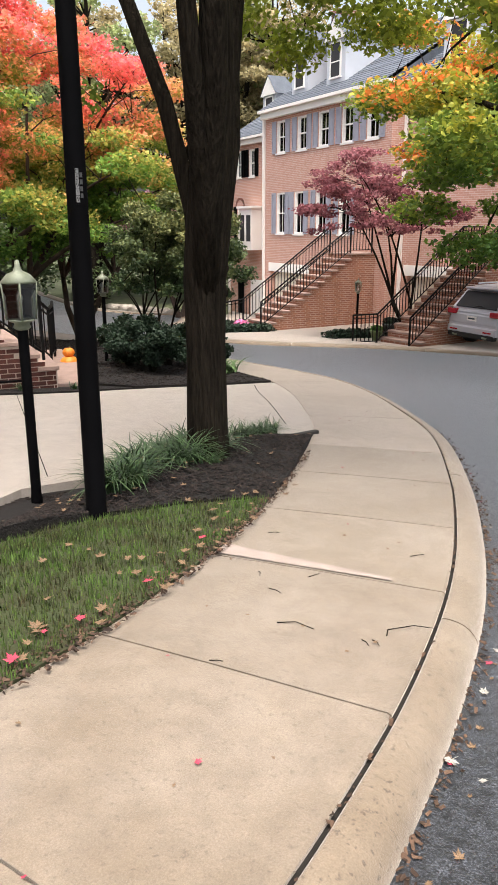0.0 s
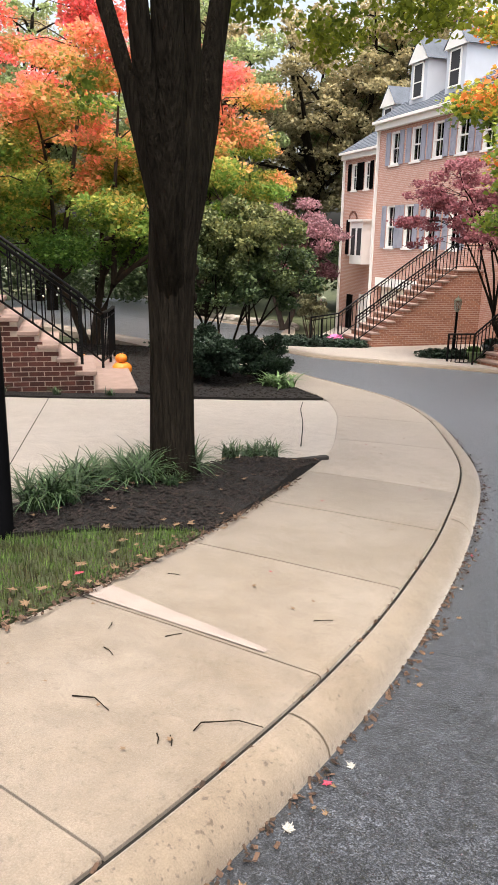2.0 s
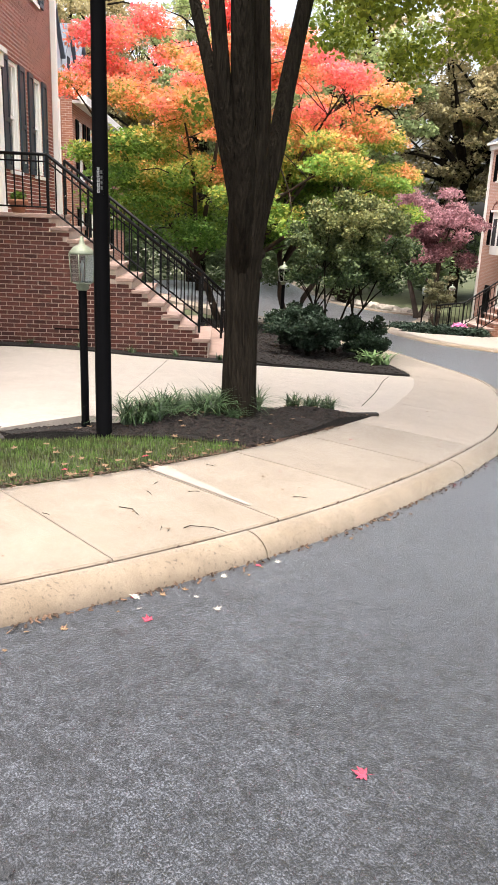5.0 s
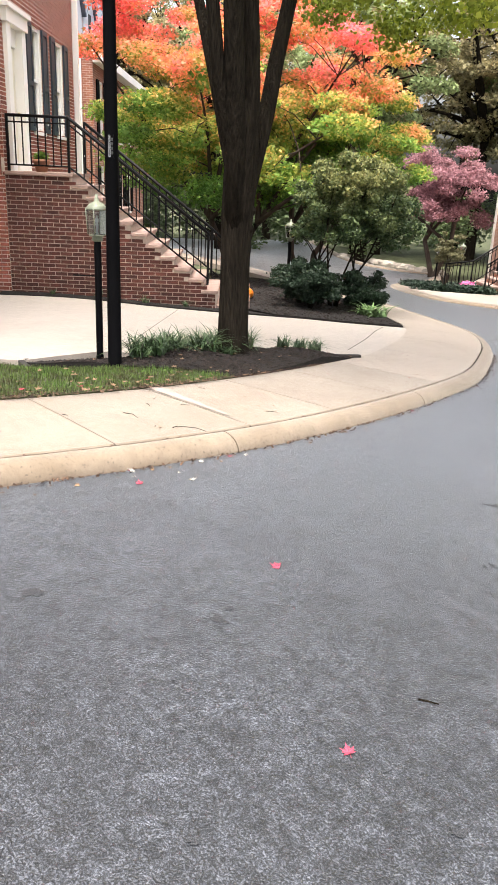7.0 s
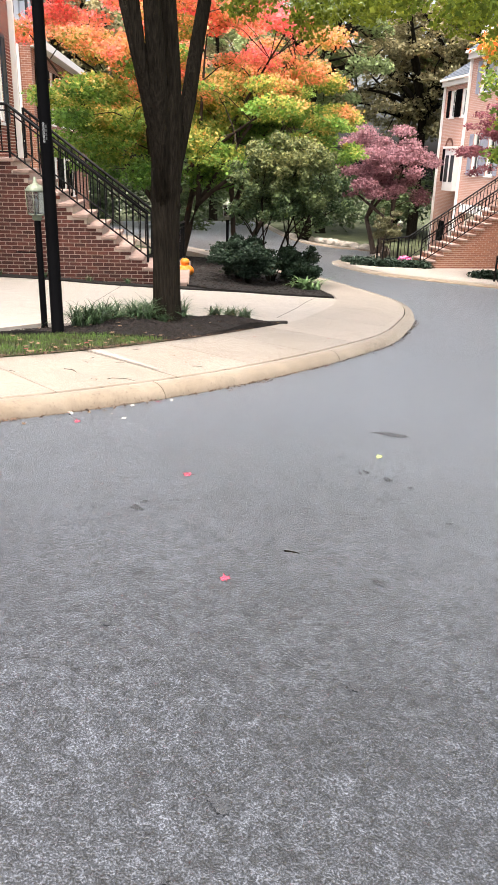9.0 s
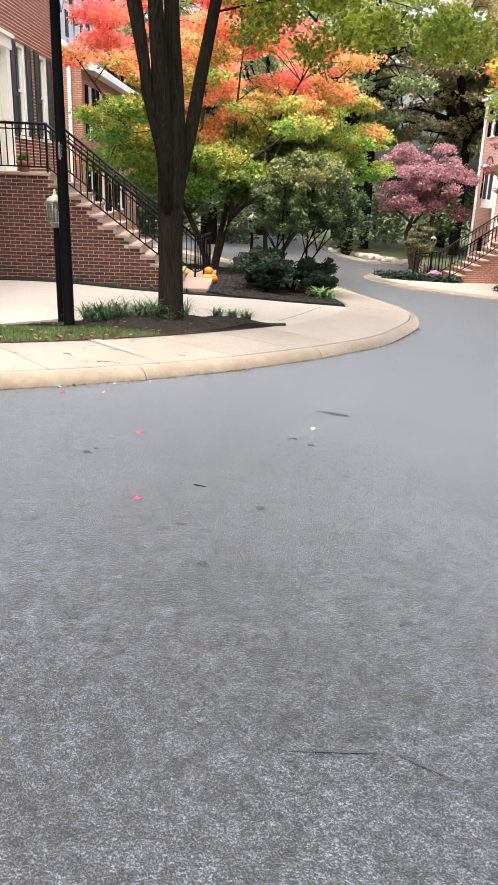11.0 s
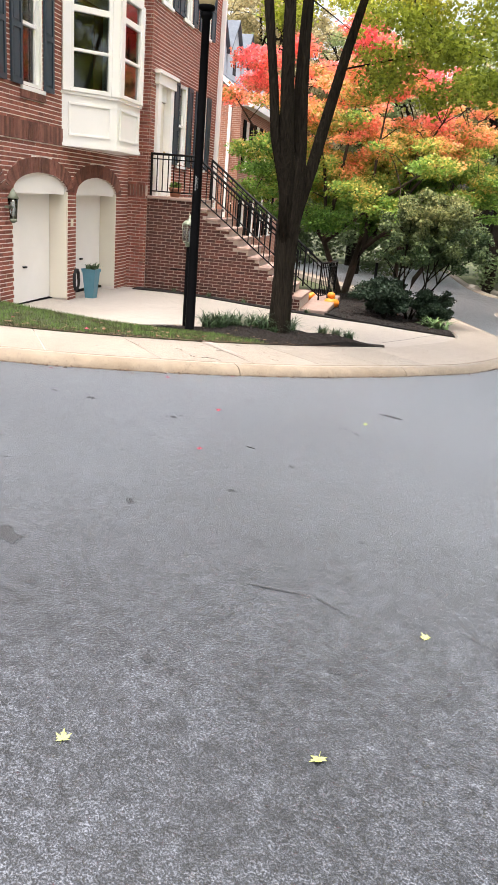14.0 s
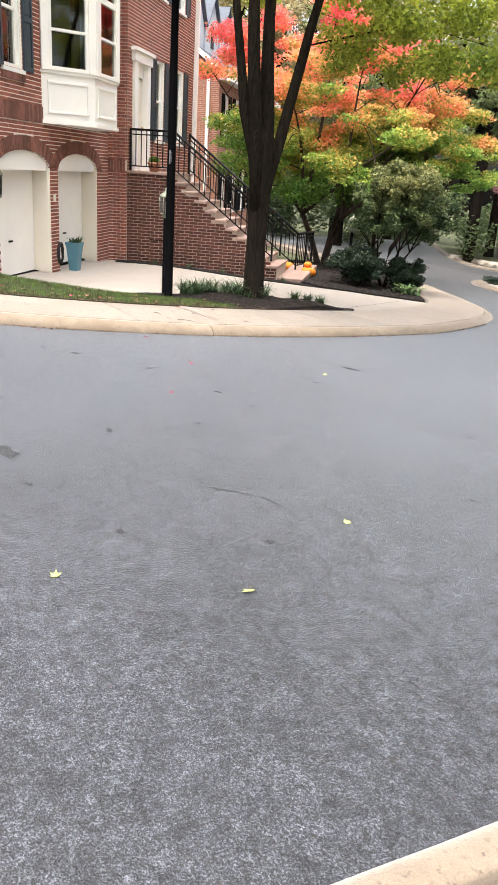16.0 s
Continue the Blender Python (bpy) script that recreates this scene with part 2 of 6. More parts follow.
FAR_BRICK = brick_wall_mat("orange_brick", (0.54, 0.30, 0.235), (0.46, 0.245, 0.185), (0.62, 0.50, 0.44))
FAR_BRICK_DARK = brick_wall_mat("brown_brick", (0.33, 0.14, 0.085), (0.24, 0.1, 0.065), (0.45, 0.34, 0.28))
WHITE = mat("white_paint", (0.86, 0.84, 0.80), 0.5, 0.04, 2, 0.05, 60)
STAIN = mat("asphalt_stain", (0.024, 0.026, 0.03), 0.5, 0.5, 3, 0.8, 230, wide=0.3, sharp=0.14)
CREAM = mat("cream_paint", (0.74, 0.69, 0.58), 0.5, 0.05, 2, 0.05, 60)
SIDING = mat("white_siding", (0.55, 0.58, 0.63), 0.6, 0.05, 2, 0.05, 60)
BLACK = mat("black_paint", (0.0022, 0.0022, 0.0026), 0.6, 0.3, 6, 0.1, 80, spec=0.04)
IRON = mat("black_iron", (0.004, 0.004, 0.0045), 0.45, 0.3, 12, 0.1, 90, spec=0.16)
SHUTTER = mat("dark_shutter", (0.03, 0.045, 0.06), 0.5, 0.15, 4, 0.1, 60)
SHUTTER_GREY = mat("grey_shutter", (0.33, 0.34, 0.40), 0.6, 0.1, 4, 0.1, 60)
SLATE = mat("slate_roof", (0.10, 0.115, 0.14), 0.8, 0.25, 3, 0.4, 18, island=0.2)
TREAD = mat("flagstone", (0.31, 0.215, 0.18), 0.8, 0.2, 6, 0.3, 70, objrand=0.12)
STONE = mat("wall_stone", (0.145, 0.112, 0.08), 0.95, 0.3, 6, 0.6, 40, objrand=0.25)
ROCK = mat("pale_rock", (0.35, 0.31, 0.26), 0.95, 0.3, 4, 0.5, 40, objrand=0.2)
TIMBER = mat("weathered_timber", (0.035, 0.031, 0.028), 0.9, 0.3, 5, 0.5, 60)
BARK = mat("dark_bark", (0.019, 0.0155, 0.0115), 0.95, 0.5, 14, 1.0, 48, spec=0.05, bumpdist=0.06, wide=0.4, sharp=0.16, stretch=(1, 1, 0.12))
BARK2 = mat("grey_bark", (0.11, 0.09, 0.075), 0.95, 0.3, 5, 0.6, 45, bumpdist=0.02, stretch=(1, 1, 0.2))
BRASS = mat("aged_brass", (0.50, 0.40, 0.18), 0.35, 0.2, 12, 0.1, 60, metal=0.8)
PALE_BRASS = mat("weathered_brass", (0.2, 0.22, 0.16), 0.5, 0.2, 12, 0.1, 60, metal=0.1)
GLASS = glass_mat()
# painted dark that stands in for unlit interiors of rooms and the car
INTERIOR_DARK = mat("interior_dark", (0.035, 0.035, 0.038), 0.9, 0.3, 0.8, 0)
CURTAIN = mat("pale_curtain", (0.45, 0.46, 0.46), 0.9, 0.2, 5, 0)
TEAL = mat("teal_glaze", (0.09, 0.22, 0.28), 0.35, 0.12, 4, 0.05, 60)
PUMPKIN = mat("pumpkin_skin", (0.75, 0.22, 0.02), 0.5, 0.2, 8, 0.1, 60)
STEM = mat("pumpkin_stem", (0.16, 0.15, 0.06), 0.9, 0.3, 20)
TERRACOTTA = mat("terracotta", (0.42, 0.2, 0.12), 0.8, 0.2, 10)
STRAP_LEAF = mat("strap_leaf", (0.05, 0.088, 0.032), 0.5, 0.2, 6, 0, island=0.7, second=(0.026, 0.05, 0.02), spec=0.35)
SILVER = mat("silver_paint", (0.54, 0.55, 0.60), 0.3, 0.04, 3, 0, metal=0.3)
MAPLE_BARK = mat("maple_bark", (0.06, 0.045, 0.036), 0.95, 0.4, 6, 0.8, 40, spec=0.1, bumpdist=0.03, stretch=(1, 1, 0.2))
RUBBER = mat("rubber", (0.02, 0.02, 0.02), 0.8, 0.2, 6)
RED_GLASS = mat("tail_light", (0.35, 0.02, 0.03), 0.2, 0.1, 6, 0)
BULB = mat("string_bulb", (0.85, 0.85, 0.8), 0.3, 0.05, 6, 0)
# the same added brightening sheen, weaker, so stains follow the asphalt
stain_shader = STAIN.node_tree.nodes["Principled BSDF"]
stain_shader.inputs["Sheen Weight"].default_value, stain_shader.inputs["Sheen Roughness"].default_value = 0.10, 0.34

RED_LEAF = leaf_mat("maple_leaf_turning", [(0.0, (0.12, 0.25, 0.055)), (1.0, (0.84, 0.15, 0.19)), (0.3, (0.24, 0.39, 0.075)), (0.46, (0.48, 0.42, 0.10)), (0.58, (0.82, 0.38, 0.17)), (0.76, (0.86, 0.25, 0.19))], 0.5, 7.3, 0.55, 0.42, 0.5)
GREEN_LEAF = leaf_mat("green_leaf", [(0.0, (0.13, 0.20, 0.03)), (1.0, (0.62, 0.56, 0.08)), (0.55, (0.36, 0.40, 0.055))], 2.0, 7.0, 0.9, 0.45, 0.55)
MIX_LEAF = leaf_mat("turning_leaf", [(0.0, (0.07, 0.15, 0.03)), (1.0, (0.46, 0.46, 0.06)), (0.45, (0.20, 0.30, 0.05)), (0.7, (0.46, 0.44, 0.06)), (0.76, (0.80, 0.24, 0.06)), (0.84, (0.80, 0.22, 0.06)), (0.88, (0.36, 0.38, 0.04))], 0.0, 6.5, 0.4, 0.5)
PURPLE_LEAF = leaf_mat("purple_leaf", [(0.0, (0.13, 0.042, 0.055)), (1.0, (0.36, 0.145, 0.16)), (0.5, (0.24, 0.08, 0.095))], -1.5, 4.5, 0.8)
# purple leaf made paler: the haze of distance is put into its colour
HAZED_PURPLE_LEAF = leaf_mat("hazed_purple_leaf", [(0.0, (0.20, 0.095, 0.11)), (1.0, (0.44, 0.25, 0.27)), (0.5, (0.31, 0.15, 0.17))], -1.5, 3.5, 0.8)
# lower leaves painted dark, upper ones pale: shade put into the colour by height
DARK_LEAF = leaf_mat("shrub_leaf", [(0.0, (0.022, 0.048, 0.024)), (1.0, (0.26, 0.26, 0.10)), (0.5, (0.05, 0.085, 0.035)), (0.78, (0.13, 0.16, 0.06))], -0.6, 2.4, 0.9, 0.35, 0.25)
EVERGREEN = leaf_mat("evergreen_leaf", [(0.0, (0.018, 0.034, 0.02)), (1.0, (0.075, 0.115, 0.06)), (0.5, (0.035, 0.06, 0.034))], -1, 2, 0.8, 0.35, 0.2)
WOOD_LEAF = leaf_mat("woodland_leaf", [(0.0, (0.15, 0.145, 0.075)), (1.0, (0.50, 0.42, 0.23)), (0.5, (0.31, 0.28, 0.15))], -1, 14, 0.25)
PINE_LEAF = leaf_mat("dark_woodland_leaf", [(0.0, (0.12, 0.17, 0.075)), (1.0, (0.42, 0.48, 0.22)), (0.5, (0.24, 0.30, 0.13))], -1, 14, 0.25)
FALLEN = [mat("fallen_leaf_" + n, c, 0.7, 0.15, 30, 0) for n, c in (("tan", (0.16, 0.10, 0.055)), ("red", (0.34, 0.04, 0.07)), ("pale", (0.31, 0.295, 0.26)), ("yellow", (0.36, 0.40, 0.12)))]


# ---- mesh helpers ----
def part(name, bm, material, parent=None, label=""):
    """Links a bmesh as one mesh object, under a thing or a part."""
    me = bpy.data.meshes.new(name)
    bmesh.ops.recalc_face_normals(bm, faces=bm.faces[:])
    bm.to_mesh(me)
    bm.free()
    me.materials.append(material)
    ob = new(name, me)
    ob.parent = parent
    return tagged(ob, label)


def raw(name, verts, faces, material, parent=None, smooth=False):
    me = bpy.data.meshes.new(name)
    me.from_pydata(verts, [], faces)
    me.materials.append(material)
    if smooth:
        me.polygons.foreach_set("use_smooth", [True] * len(me.polygons))
    ob = new(name, me)
    ob.parent = parent
    return ob


def empty(name, m, label, category, group="", kind=""):
    ob = new(name)
    ob.matrix_basis = m
    return tagged(ob, label, category, group, kind)


def box(bm, x0, x1, y0, y1, z0, z1, bevel=0.0):
    vs = bmesh.ops.create_cube(bm, size=1)["verts"]
    for v in vs:
        v.co = ((x0 + x1) / 2 + v.co.x * (x1 - x0), (y0 + y1) / 2 + v.co.y * (y1 - y0), (z0 + z1) / 2 + v.co.z * (z1 - z0))
    if bevel:
        es = {e for v in vs for e in v.link_edges}
        bmesh.ops.bevel(bm, geom=list(es), offset=bevel, segments=1, affect="EDGES")
    return bm


def boxes(*rows, bevel=0.0):
    bm = bmesh.new()
    for r in rows:
        box(bm, *r, bevel=bevel)
    return bm


def tube(bm, pts, radii, sides=8, cap=True):
    """A tapered tube through points."""
    rings = []
    for i, p in enumerate(pts):
        p = Vector(p)
        d = (Vector(pts[min(i + 1, len(pts) - 1)]) - Vector(pts[max(i - 1, 0)])).normalized()
        up = Vector((1, 0, 0)) if abs(d.z) > 0.9 else Vector((0, 0, 1))
        a = d.cross(up).normalized()
        b = d.cross(a)
        r = radii[i] if hasattr(radii, "__len__") else radii
        rings.append([bm.verts.new(p + r * (math.cos(k * math.tau / sides) * a + math.sin(k * math.tau / sides) * b)) for k in range(sides)])
    for r0, r1 in zip(rings, rings[1:]):
        for k in range(sides):
            f = bm.faces.new((r0[k], r0[(k + 1) % sides], r1[(k + 1) % sides], r1[k]))
            f.smooth = True
    if cap:
        bm.faces.new(rings[0]), bm.faces.new(rings[-1])
    return bm


def lathe(bm, profile, sides=16, centre=(0, 0)):
    return tube(bm, [(centre[0], centre[1], z) for r, z in profile], [r for r, z in profile], sides)


def G(y, x=0.0):
    """The street falls steadily towards +y; it levels out before the facing houses but runs on down to the left."""
    plane = 0.171 - 0.092 * min(max(y, -12), 30)
    level = plane
    if y > 13:
        q = min(y, 27) - 13
        level = 0.171 - 0.092 * 13 - 0.092 * (q - q * q / 28)
    s = min(1, max(0, (x + 16) / 8))
    s = s * s * (3 - 2 * s)
    return plane * (1 - s) + level * s


def smooth_line(points, step):
    """Even points along a Catmull-Rom curve."""
    p = [Vector(q) for q in points]
    p = [2 * p[0] - p[1], *p, 2 * p[-1] - p[-2]]
    dense = []
    for i in range(1, len(p) - 2):
        for k in range(40):
            t = k / 40
            dense.append(0.5 * (2 * p[i] + (p[i + 1] - p[i - 1]) * t + (2 * p[i - 1] - 5 * p[i] + 4 * p[i + 1] - p[i + 2]) * t * t + (3 * p[i] - p[i - 1] - 3 * p[i + 1] + p[i + 2]) * t ** 3))
    dense.append(p[-2])
    out, run = [dense[0]], 0.0
    for a, b in zip(dense, dense[1:]):
        run += (b - a).length
        if run >= step:
            out.append(b)
            run = 0.0
    return out


def offset(line, d):
    """Points moved d metres to the left of the line's course."""
    out = []
    for i, p in enumerate(line):
        t = (line[min(i + 1, len(line) - 1)] - line[max(i - 1, 0)]).normalized()
        out.append(p + d * Vector((-t.y, t.x)))
    return out


def sheet(name, outline, z, material, cuts=0, thick=0.0, parent=None):
    """A polygon of ground, draped on the height function z(x, y)."""
    bm = bmesh.new()
    vs = [bm.verts.new((x, y, 0)) for x, y in outline]
    es = [bm.edges.new((vs[i], vs[(i + 1) % len(vs)])) for i in range(len(vs))]
    bmesh.ops.triangle_fill(bm, edges=es, use_beauty=True)
    for _ in range(cuts):
        long = [e for e in bm.edges if e.calc_length() > 0.5]
        bmesh.ops.subdivide_edges(bm, edges=long, cuts=1)
        bmesh.ops.triangulate(bm, faces=[f for f in bm.faces if len(f.verts) > 3])
    if thick:
        ret = bmesh.ops.extrude_face_region(bm, geom=bm.faces[:])
        low = {v for v in ret["geom"] if isinstance(v, bmesh.types.BMVert)}
        for v in bm.verts:
            v.co.z = z(v.co.x, v.co.y) - (thick if v in low else 0)
    else:
        for v in bm.verts:
            v.co.z = z(v.co.x, v.co.y)
    return part(name, bm, material, parent)


def inside(x, y, poly):
    hit = False
    for (x0, y0), (x1, y1) in zip(poly, poly[1:] + poly[:1]):
        if (y0 > y) != (y1 > y) and x < (x1 - x0) * (y - y0) / (y1 - y0) + x0:
            hit = not hit
    return hit


def scatter(n, poly, rnd):
    xs, ys = [p[0] for p in poly], [p[1] for p in poly]
    out = []
    while len(out) < n:
        x, y = rnd.uniform(min(xs), max(xs)), rnd.uniform(min(ys), max(ys))
        if inside(x, y, poly):
            out.append((x, y))
    return out


# ---- ground, road, pavement ----
H_POSE = pose(-4.423, 0.628, 0, 0, 0, 139)


def hp(u, w):
    """A place on the plan by the near house: u along its front, w out from it."""
    v = H_POSE @ Vector((u, -w, 0))
    return v.x, v.y


xs = [-140, -90, -60, -45, -36, -30, -26, -22, -19, -17, -15, -13, -11.5, -10, -9, -8, -7, -6, -5, -4, -3, -2, 0, 3, 8, 14, 30, 80]
ys = [-60, -30, -12, -6, -3, -1, 0, 1, 2, 3, 4, 5, 6, 7, 8, 9, 10, 12, 14, 16, 18, 20, 22, 24, 26, 28, 30, 33, 36, 45, 70, 110]


def ground_z(x, y):
    """Cut away a little under the driveway."""
    v = H_POSE.inverted() @ Vector((x, y, 0))
    return G(y, x) - 0.10 - 0.4 * max(0, min(1, (v.x - 0.2) / 1.2)) * max(0, min(1, (11 - v.x) / 2)) * max(0, min(1, (4.2 + v.y) / 1.5))


raw("ground", [(x, y, ground_z(x, y)) for y in ys for x in xs],
    [(j * len(xs) + i, j * len(xs) + i + 1, (j + 1) * len(xs) + i + 1, (j + 1) * len(xs) + i) for j in range(len(ys) - 1) for i in range(len(xs) - 1)], SOIL)
tagged(bpy.data.objects["ground"], "dark leaf-strewn woodland floor sloping away downhill", "ground", kind="structure")

KERB_LINE = smooth_line([(-4.5, -9), (-2.6, -5), (-1.35, -2.6), (-0.75, -0.7), (-0.43, 0.9), (-0.355, 1.9), (-0.37, 2.8), (-0.45, 3.7), (-0.62, 4.7), (-0.92, 6.0), (-1.47, 7.8), (-2.2, 9.3), (-3.1, 10.85),
                         (-4.18, 12.2), (-5.45, 13.1), (-7.6, 14.3), (-10.6, 15.9), (-13.5, 17.2), (-18, 18.7), (-28, 21.2), (-45, 25)], 0.12)
FAR_KERB = [(14, 20.0), (-2.7, 20.0), (-5.4, 19.95), (-6.8, 19.6), (-8.2, 19.05), (-9.5, 18.85), (-10.8, 19.4), (-12.4, 20.6), (-14.2, 22.6), (-16.0, 25.6), (-17.6, 29.0), (-19.6, 32.6), (-22.5, 32.4), (-27, 34), (-38, 42)]
road_edge = [(p.x, p.y) for p in KERB_LINE[::4]] + list(reversed(FAR_KERB)) + [(14, 12), (6.75, 5), (6.68, -0.5), (6.4, -9)]
tagged(sheet("road", road_edge, lambda x, y: G(y, x), ASPHALT, 2), "grey worn asphalt road curving downhill", "road", kind="structure")


def strip(name, line, profile, material, parent=None):
    """A profile of (offset, height) drawn along a line, on the falling street."""
    rows = [offset(line, d) for d, h in profile]
    n, k = len(line), len(profile)
    verts = [(rows[j][i].x, rows[j][i].y, G(rows[j][i].y, rows[j][i].x) + profile[j][1]) for i in range(n) for j in range(k)]
    faces = [(i * k + j, i * k + j + 1, (i + 1) * k + j + 1, (i + 1) * k + j) for i in range(n - 1) for j in range(k - 1)]
    faces += [tuple(range(k)), tuple(range((n - 1) * k, n * k))]
    return raw(name, verts, faces, material, parent)


def nearest(line, x, y):
    return min(range(len(line)), key=lambda i: (line[i].x - x) ** 2 + (line[i].y - y) ** 2)


slab_marks = [nearest(KERB_LINE, x, y) for x, y in ((-0.4, 1.0), (-0.34, 2.13), (-0.4, 3.33), (-0.58, 4.55), (-0.86, 5.78), (-1.2, 6.95))]
back = list(range(slab_marks[0], 0, -10))[::-1]
ahead = list(range(slab_marks[-1] + 14, len(KERB_LINE) - 1, 14))
kerb_marks = [0, *[nearest(KERB_LINE, x, y) for x, y in ((-0.83, 0.13), (-0.4, 3.10), (-0.92, 6.05), (-2.87, 10.5))], *range(nearest(KERB_LINE, -2.87, 10.5) + 26, len(KERB_LINE) - 1, 26)]
# dark joints show between the pieces
strip("pavement_bed", KERB_LINE, [(0.014, -0.05), (0.03, 0.035), (0.1, 0.085), (0.15, 0.09), (1.41, 0.08), (1.41, -0.05)], JOINT)
tagged(bpy.data.objects["pavement_bed"], "dark dirt in the joints under the pavement", "pavement", kind="structure")


def nearest_between(line, x, y):
    """Place along a line, in steps and parts of a step."""
    i = min(max(nearest(line, x, y), 1), len(line) - 2)
    d = (line[i + 1] - line[i - 1]) / 2
    return i + max(-0.5, min(0.5, ((x - line[i].x) * d.x + (y - line[i].y) * d.y) / (d.x ** 2 + d.y ** 2)))


def along(line, m):
    i = min(int(m), len(line) - 2)
    return line[i].lerp(line[i + 1], m - i)


def gapped(name, line, marks, profile, material, parent, gap):
    """Lengths of a profile along a line, parted by open joints."""
    full = [offset(line, d) for d, h in profile]
    k = len(profile)
    for a, b in zip(marks, marks[1:]):
        if b - a < 1:
            continue
        rows = []
        for r in full:
            seg = [along(r, a), *[p.copy() for p in r[int(a) + 1:math.ceil(b)]], along(r, b)]
            d0, d1 = (seg[1] - seg[0]).normalized(), (seg[-2] - seg[-1]).normalized()
            seg[0] += d0 * gap
            seg[-1] += d1 * gap
            rows.append(seg)
        n = len(rows[0])
        verts = [(rows[j][i].x, rows[j][i].y, G(rows[j][i].y, rows[j][i].x) + profile[j][1]) for i in range(n) for j in range(k)]
        faces = [(i * k + j, i * k + j + 1, (i + 1) * k + j + 1, (i + 1) * k + j) for i in range(n - 1) for j in range(k - 1)]
        ends = verts[:k] + verts[-k:]
        faces += [tuple(range(n * k, n * k + k)), tuple(range(n * k + k, n * k + 2 * k))]
        raw(name, verts + ends, faces, material, parent, name == "kerb_length")


kerb = empty("kerb", Matrix(), "rounded buff concrete kerb in lengths beside the road", "kerb", kind="structure")
gapped("kerb_length", KERB_LINE, kerb_marks, [(-0.005, -0.1), (0.0, 0.0), (0.008, 0.03), (0.025, 0.057), (0.045, 0.078), (0.068, 0.093), (0.092, 0.103), (0.12, 0.109), (0.155, 0.112), (0.166, 0.108), (0.172, 0.098), (0.172, -0.05)], KERB, kerb, 0.006)
pavement = empty("pavement", Matrix(), "buff concrete pavement slabs with dark joints, twigs and leaves", "pavement", kind="structure")
slab_ends = [slab_marks[0], *[nearest_between(offset(KERB_LINE, 0.21), x, y) for x, y in ((-0.55, 2.21), (-0.63, 3.405), (-0.71, 4.51), (-0.965, 5.67), (-1.2, 6.83))]]
SLAB = [(0.192, 0.0), (0.190, 0.104), (0.202, 0.112), (0.9, 0.116), (1.42, 0.112), (1.43, 0.105), (1.43, -0.08)]
gapped("slab", KERB_LINE, back + slab_ends, SLAB, CONCRETE, pavement, 0.005)
# slabs across the driveway painted paler, for the brighter look of distant pavement
gapped("slab", KERB_LINE, slab_ends[-1:] + ahead, SLAB, BRIGHTENED_CONCRETE, pavement, 0.004)
# a mortar patch across the joint, over a lifted slab edge
i0 = slab_ends[2]
step = KERB_LINE[int(i0) + 1] - KERB_LINE[int(i0)]
pl = [along(KERB_LINE, i0) + step * k for k in (0.15, 0.4, 0.7, 1.0, 1.35)]
pv = [(q[k].x, q[k].y, G(q[k].y) + 0.1215) for d, ks in ((0.45, (0, 1)), (0.75, (0, 2)), (1.1, (0, 3)), (1.41, (0, 4))) for q in (offset(pl, d),) for k in ks]
patch = raw("mortar_patch", pv, [(2 * k, 2 * k + 1, 2 * k + 3, 2 * k + 2) for k in range(3)], PATCH, pavement)
tagged(patch, "whitish mortar patch")
kerb2 = empty("kerb", Matrix(), "pale concrete kerb across the road", "kerb", kind="structure")
RIGHT_LINE = smooth_line([(6.9, 8), (6.72, 4), (6.62, 0.4), (6.6, -0.2), (6.5, -3), (6.3, -8)], 0.15)
gapped("kerb_length", RIGHT_LINE, list(range(0, len(RIGHT_LINE), 16)), [(-0.005, -0.1), (0.0, 0.0), (0.008, 0.03), (0.025, 0.057), (0.045, 0.078), (0.068, 0.093), (0.092, 0.103), (0.12, 0.109), (0.155, 0.112), (0.166, 0.108), (0.172, 0.098), (0.172, -0.05)], KERB, kerb2, 0.007)
walk2 = empty("pavement", Matrix(), "pale concrete pavement across the road", "pavement", kind="structure")
gapped("slab", RIGHT_LINE, list(range(0, len(RIGHT_LINE), 9)), [(0.214, 0.0), (0.212, 0.104), (0.224, 0.112), (0.9, 0.116), (1.51, 0.112), (1.52, 0.105), (1.52, -0.08)], CONCRETE, walk2, 0.006)
kerb3 = empty("kerb", Matrix(), "pale concrete kerb before the facing houses", "kerb", kind="structure")
far_line = smooth_line([(x, y) for x, y in FAR_KERB], 0.6)
gapped("kerb_length", far_line[::-1], list(range(0, len(far_line), 6)), [(-0.3, 0.0), (-0.28, 0.05), (-0.1, 0.07), (0.0, 0.075), (0.2, 0.07), (0.2, -0.1)], KERB, kerb3, 0.007)


def drive_z(x, y):
    v = H_POSE.inverted() @ Vector((x, y, 0))
    s = min(1, max(0, -v.y / 3.4))
    s = s * s * (3 - 2 * s)
    return (1 - s) * (-0.285 - 0.012 * v.x) + s * (G(y) + 0.03 + 0.075 * min(1, max(0, (-v.y - 2.6) / 3)))


INNER = [(p.x, p.y) for p in offset(KERB_LINE, 1.425)]
iA, iB, iC = nearest(offset(KERB_LINE, 1.425), -2.66, 7.05), nearest(offset(KERB_LINE, 1.425), -5.0, 11.1), nearest(offset(KERB_LINE, 1.425), -1.95, 4.45)
drive_poly = [hp(1.75, -0.35), hp(1.72, 0.3), (-3.72, 3.05), (-3.8, 3.95), (-3.5, 4.5), (-2.9, 6.5), *INNER[iA:iB:4], (-4.9, 10.8), (-5.4, 9.75), (-6.1, 8.75), (-7.3, 8.45), hp(6.9, 3.9), hp(6.9, -0.35)]
